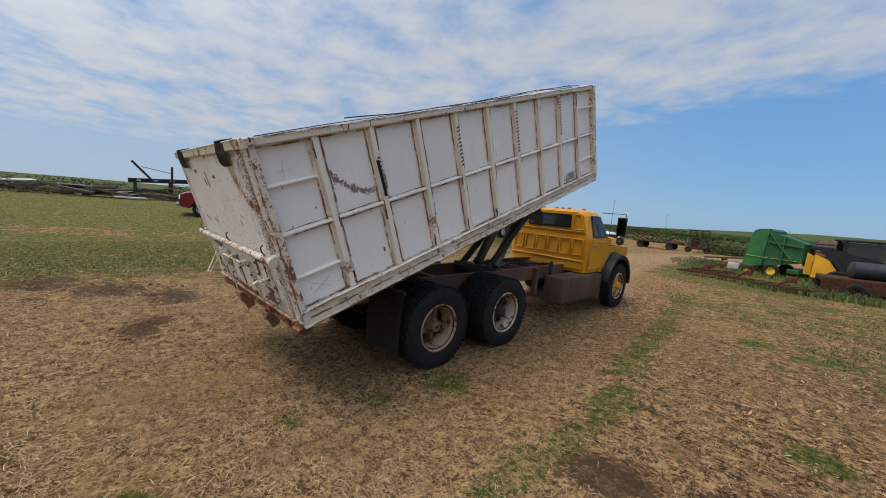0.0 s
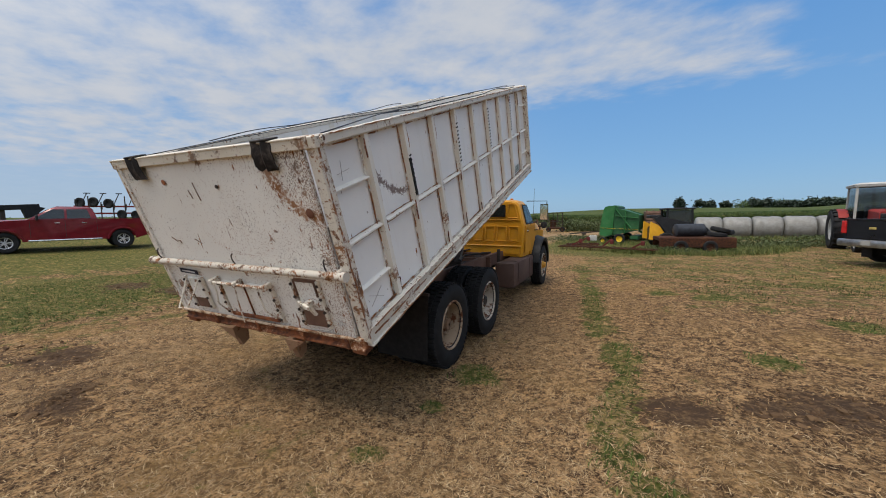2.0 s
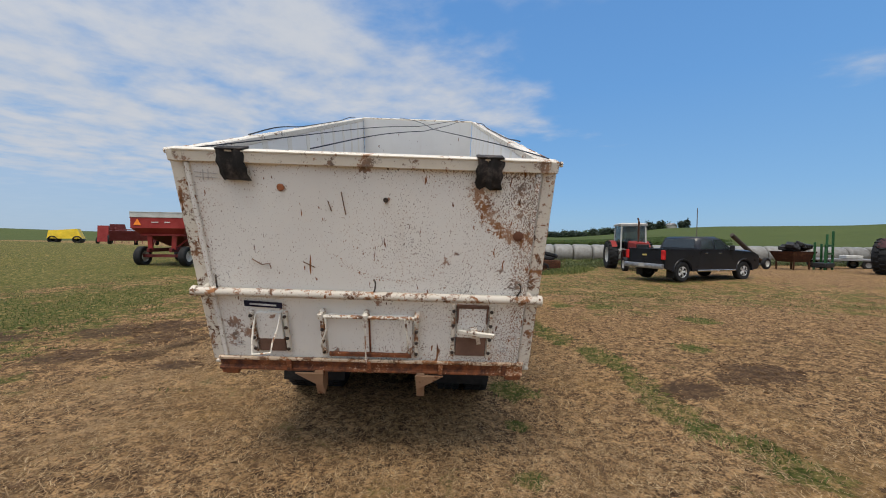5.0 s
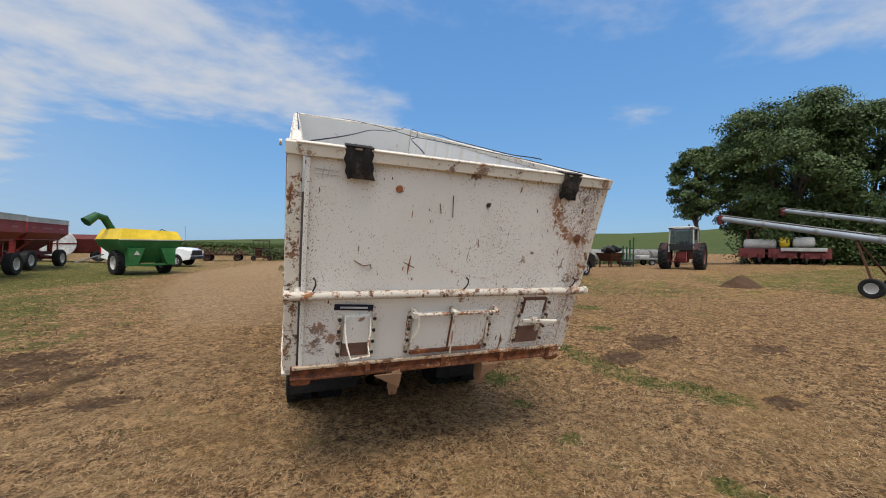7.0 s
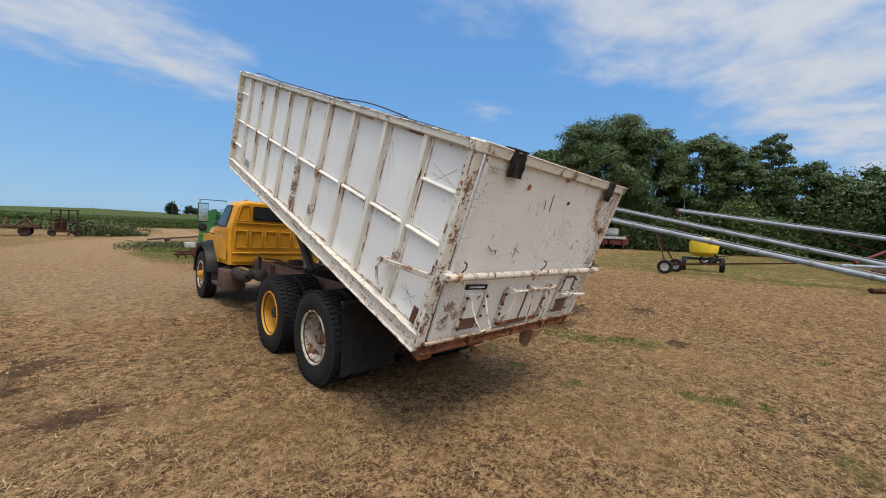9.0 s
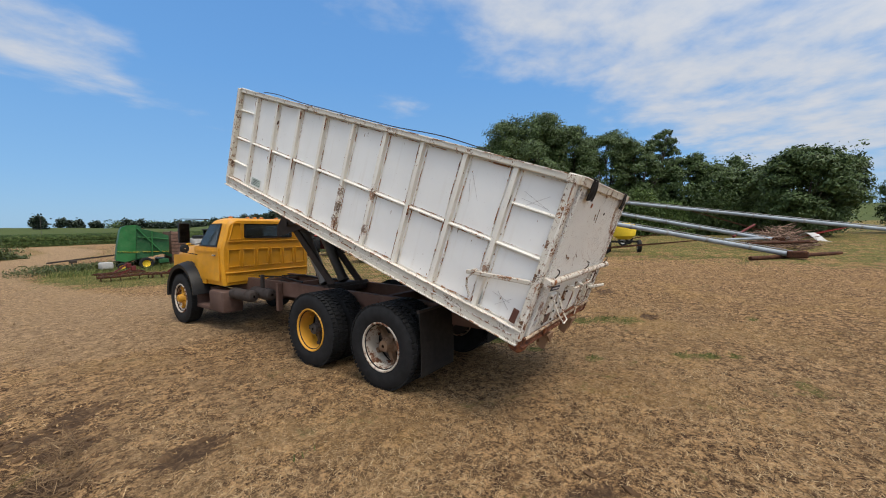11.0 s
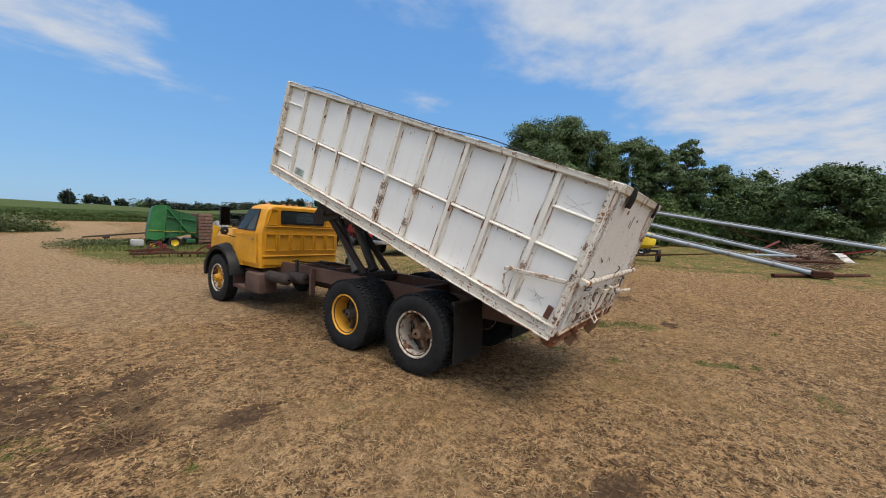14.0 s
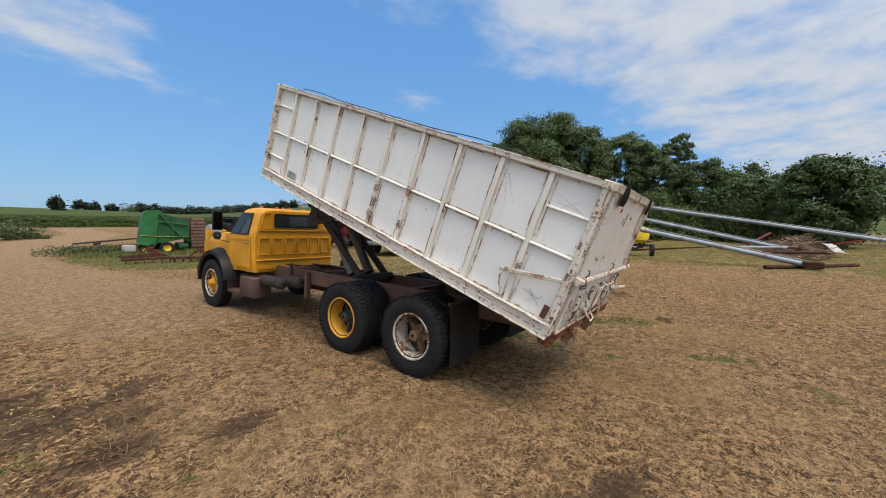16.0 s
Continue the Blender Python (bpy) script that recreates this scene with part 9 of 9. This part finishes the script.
def corn():
    """Rows of corn along the far side of the field road; blades on stalks for the front rows, a leafy top behind."""
    mat = leaf_material("corn_leaves", (0.035, 0.06, 0.015), (0.075, 0.115, 0.03), (0.17, 0.18, 0.06))
    nr = np.random.default_rng(14)
    n = 30000
    x = nr.uniform(-75, 95, n)
    row = nr.integers(0, 40, n)
    y = 113 + row * 0.9 + nr.normal(0, 0.1, n) + 0.02 * x
    z = height(x, y)
    h = 2.3 * nr.uniform(0.85, 1.08, n)
    V, F = [], []
    a = nr.uniform(0, math.tau, n)
    top = np.stack([x, y, z + h], 1)
    bot = np.stack([x, y, z + nr.uniform(0.2, 1.6, n) * (row > 2) * 0.8], 1)
    e = np.stack([np.cos(a), np.sin(a), np.zeros(n)], 1)
    s1 = np.stack([bot - e * 0.02, bot + e * 0.02, top], 1)
    m = bot * 0.35 + top * 0.65
    l1 = np.stack([m, m + e * 0.35 + (0, 0, 0.35), m + e * 0.85 + (0, 0, 0.05)], 1)
    m2 = bot * 0.6 + top * 0.4
    l2 = np.stack([m2, m2 - e * 0.35 + (0, 0, 0.3), m2 - e * 0.8 - (0, 0, 0.05)], 1)
    e2 = np.stack([-np.sin(a), np.cos(a), np.zeros(n)], 1)
    m3 = bot * 0.2 + top * 0.8
    l3 = np.stack([m3, m3 + e2 * 0.3 + (0, 0, 0.35), m3 + e2 * 0.7 + (0, 0, 0.1)], 1)
    l4 = np.stack([m3, m3 - e2 * 0.3 + (0, 0, 0.35), m3 - e2 * 0.7 + (0, 0, 0.1)], 1)
    k = row < 4
    m4 = (bot * 0.72 + top * 0.28)[k]
    l5 = np.stack([m4, m4 + e2[k] * 0.4 + (0, 0, 0.3), m4 + e2[k] * 0.8 - (0, 0, 0.1)], 1)
    m5 = (bot * 0.85 + top * 0.15)[k]
    l6 = np.stack([m5, m5 - e[k] * 0.4 + (0, 0, 0.35), m5 - e[k] * 0.75 - (0, 0, 0.05)], 1)
    l7 = np.stack([m4, m4 - e2[k] * 0.4 + (0, 0, 0.4), m4 - e2[k] * 0.8 + (0, 0, 0.05)], 1)
    V = np.concatenate([s1, l1, l2, l3, l4, l5, l6, l7]).reshape(-1, 3)
    me = bpy.data.meshes.new("corn_field")
    me.from_pydata(V.tolist(), [], np.arange(len(V)).reshape(-1, 3).tolist())
    me.materials.append(mat)
    tagged(new("corn_field", me), "standing green corn along the field road", "corn", "", "stuff")


corn()


def far_trees():
    """Small leafy trees along the horizon."""
    nr = np.random.default_rng(31)
    P, S = [], []
    spots = [(6.9, 310, 9, 6)] + [(a, 420, h, w) for a, h, w in ((9.3, 8, 9), (10.1, 8, 6), (11.6, 7, 7), (14.2, 9, 8), (15.5, 8, 9), (17.3, 9, 10), (18.6, 8, 10), (20.0, 7, 9), (21.3, 8, 10), (23.0, 8, 11), (24.5, 7, 9), (26.0, 9, 10), (27.6, 8, 9), (29.0, 8, 9), (30.2, 9, 8), (31.3, 10, 8), (33.9, 10, 7))]
    for az_, d, h, w in spots:
        x, y = polar(az_, d, 0, -2)
        z = gz(x, y)
        for k in range(7):
            c = np.array([x, y, z]) + nr.normal(0, 1, 3) * (w * 0.32, w * 0.32, h * 0.12) + (0, 0, h * nr.uniform(0.2, 0.6))
            m = 130
            P.append(c + nr.normal(0, 1, (m, 3)) * (w * 0.16, w * 0.16, h * 0.13))
    p = np.concatenate(P)
    p[:, 2] = np.maximum(p[:, 2], height(p[:, 0], p[:, 1]) + 0.2)
    n = len(p)
    u = nr.normal(0, 1, (n, 3))
    u /= np.linalg.norm(u, axis=1)[:, None]
    w = np.cross(u, nr.normal(0, 1, (n, 3)))
    w /= np.linalg.norm(w, axis=1)[:, None]
    V = np.stack([p - u * 0.9, p + w * 0.6, p + u * 0.9, p - w * 0.6], 1).reshape(-1, 3)
    me = bpy.data.meshes.new("far_trees")
    me.from_pydata(V.tolist(), [], np.arange(4 * n).reshape(-1, 4).tolist())
    # distance haze is put into these bluish leaf colours
    me.materials.append(leaf_material("far_leaf_haze", (0.016, 0.026, 0.018), (0.030, 0.046, 0.028), (0.050, 0.070, 0.040)))
    tagged(new("far_trees", me), "small dark trees scattered along the horizon", "trees", "", "stuff")


far_trees()
hedge("far_woods", "low dark band of trees along the horizon", [polar(a, 425, 0, -2) for a in (13, 16, 19, 22, 25, 28, 32)], 5.0, 7.5, 16000, 33, 0.75)


def far_house():
    x, y = polar(32.6, 424, 0, -2)
    t = thing("farm_house", "distant white farm building among trees", "house", pose(x, y, gz(x, y), 0, 0, 20))
    bm = B()
    box(bm, (0, 0, 1.5), (9, 6, 3.4))
    part("wall", bm, OFF_WHITE, t)
    bm = B()
    prism(bm, ((-5, 3.2), (5, 3.2), (0, 5.4)), -3.3, 3.3, "y")
    part("roof", bm, plain("far_roof", (0.25, 0.24, 0.24), 0.8), t)


far_house()


def poles():
    for x, y, h in ((36.5, 48.0, 6.6), (-2.0, 140.0, 5.0), (-38.0, 160.0, 8.0), (28.0, 230.0, 8.0)):
        t = thing("utility_pole", "thin wooden pole standing at the field edge", "pole", G(x, y), "poles")
        bm = B()
        rod(bm, (0, 0, -0.2), (0, 0, h), 0.07, 0.05, 8)
        part("pole_shaft", bm, plain("pole_wood", (0.10, 0.09, 0.08), 0.9), t)


poles()

GRASS_TALL = blade_material("tall_grass_blade", (0.05, 0.075, 0.02), (0.12, 0.145, 0.04), (0.30, 0.26, 0.10))
blades("tall_grass", "tall unmown grass round the scrap trailer and baler", 60000, (-1.5, 15.8, 10.5, 26), (0.10, 0.38), GRASS_TALL,
       lambda x, y: (1 - sstep(0.5, 1.3, near_line(x, y, ((3.2, 17.3), (5.5, 16.7), (7.6, 17.6), (9.0, 19.6))))) + 0.6 * (1 - sstep(0.6, 1.6, near_line(x, y, ((0.2, 22.4), (2.6, 22.2), (4.6, 22.4))))), (0.05, 0.7), 60, 0.006)
blades("tall_grass", "tall green grass along the wrapped bales", 50000, (8, 24, 40, 31), (0.12, 0.45), GRASS_TALL, lambda x, y: 1 - sstep(0.4, 1.4, near_line(x, y, ((8.5, 28.4), (20, 28.2), (38, 27.8)))), (0.05, 0.7), 61, 0.008)
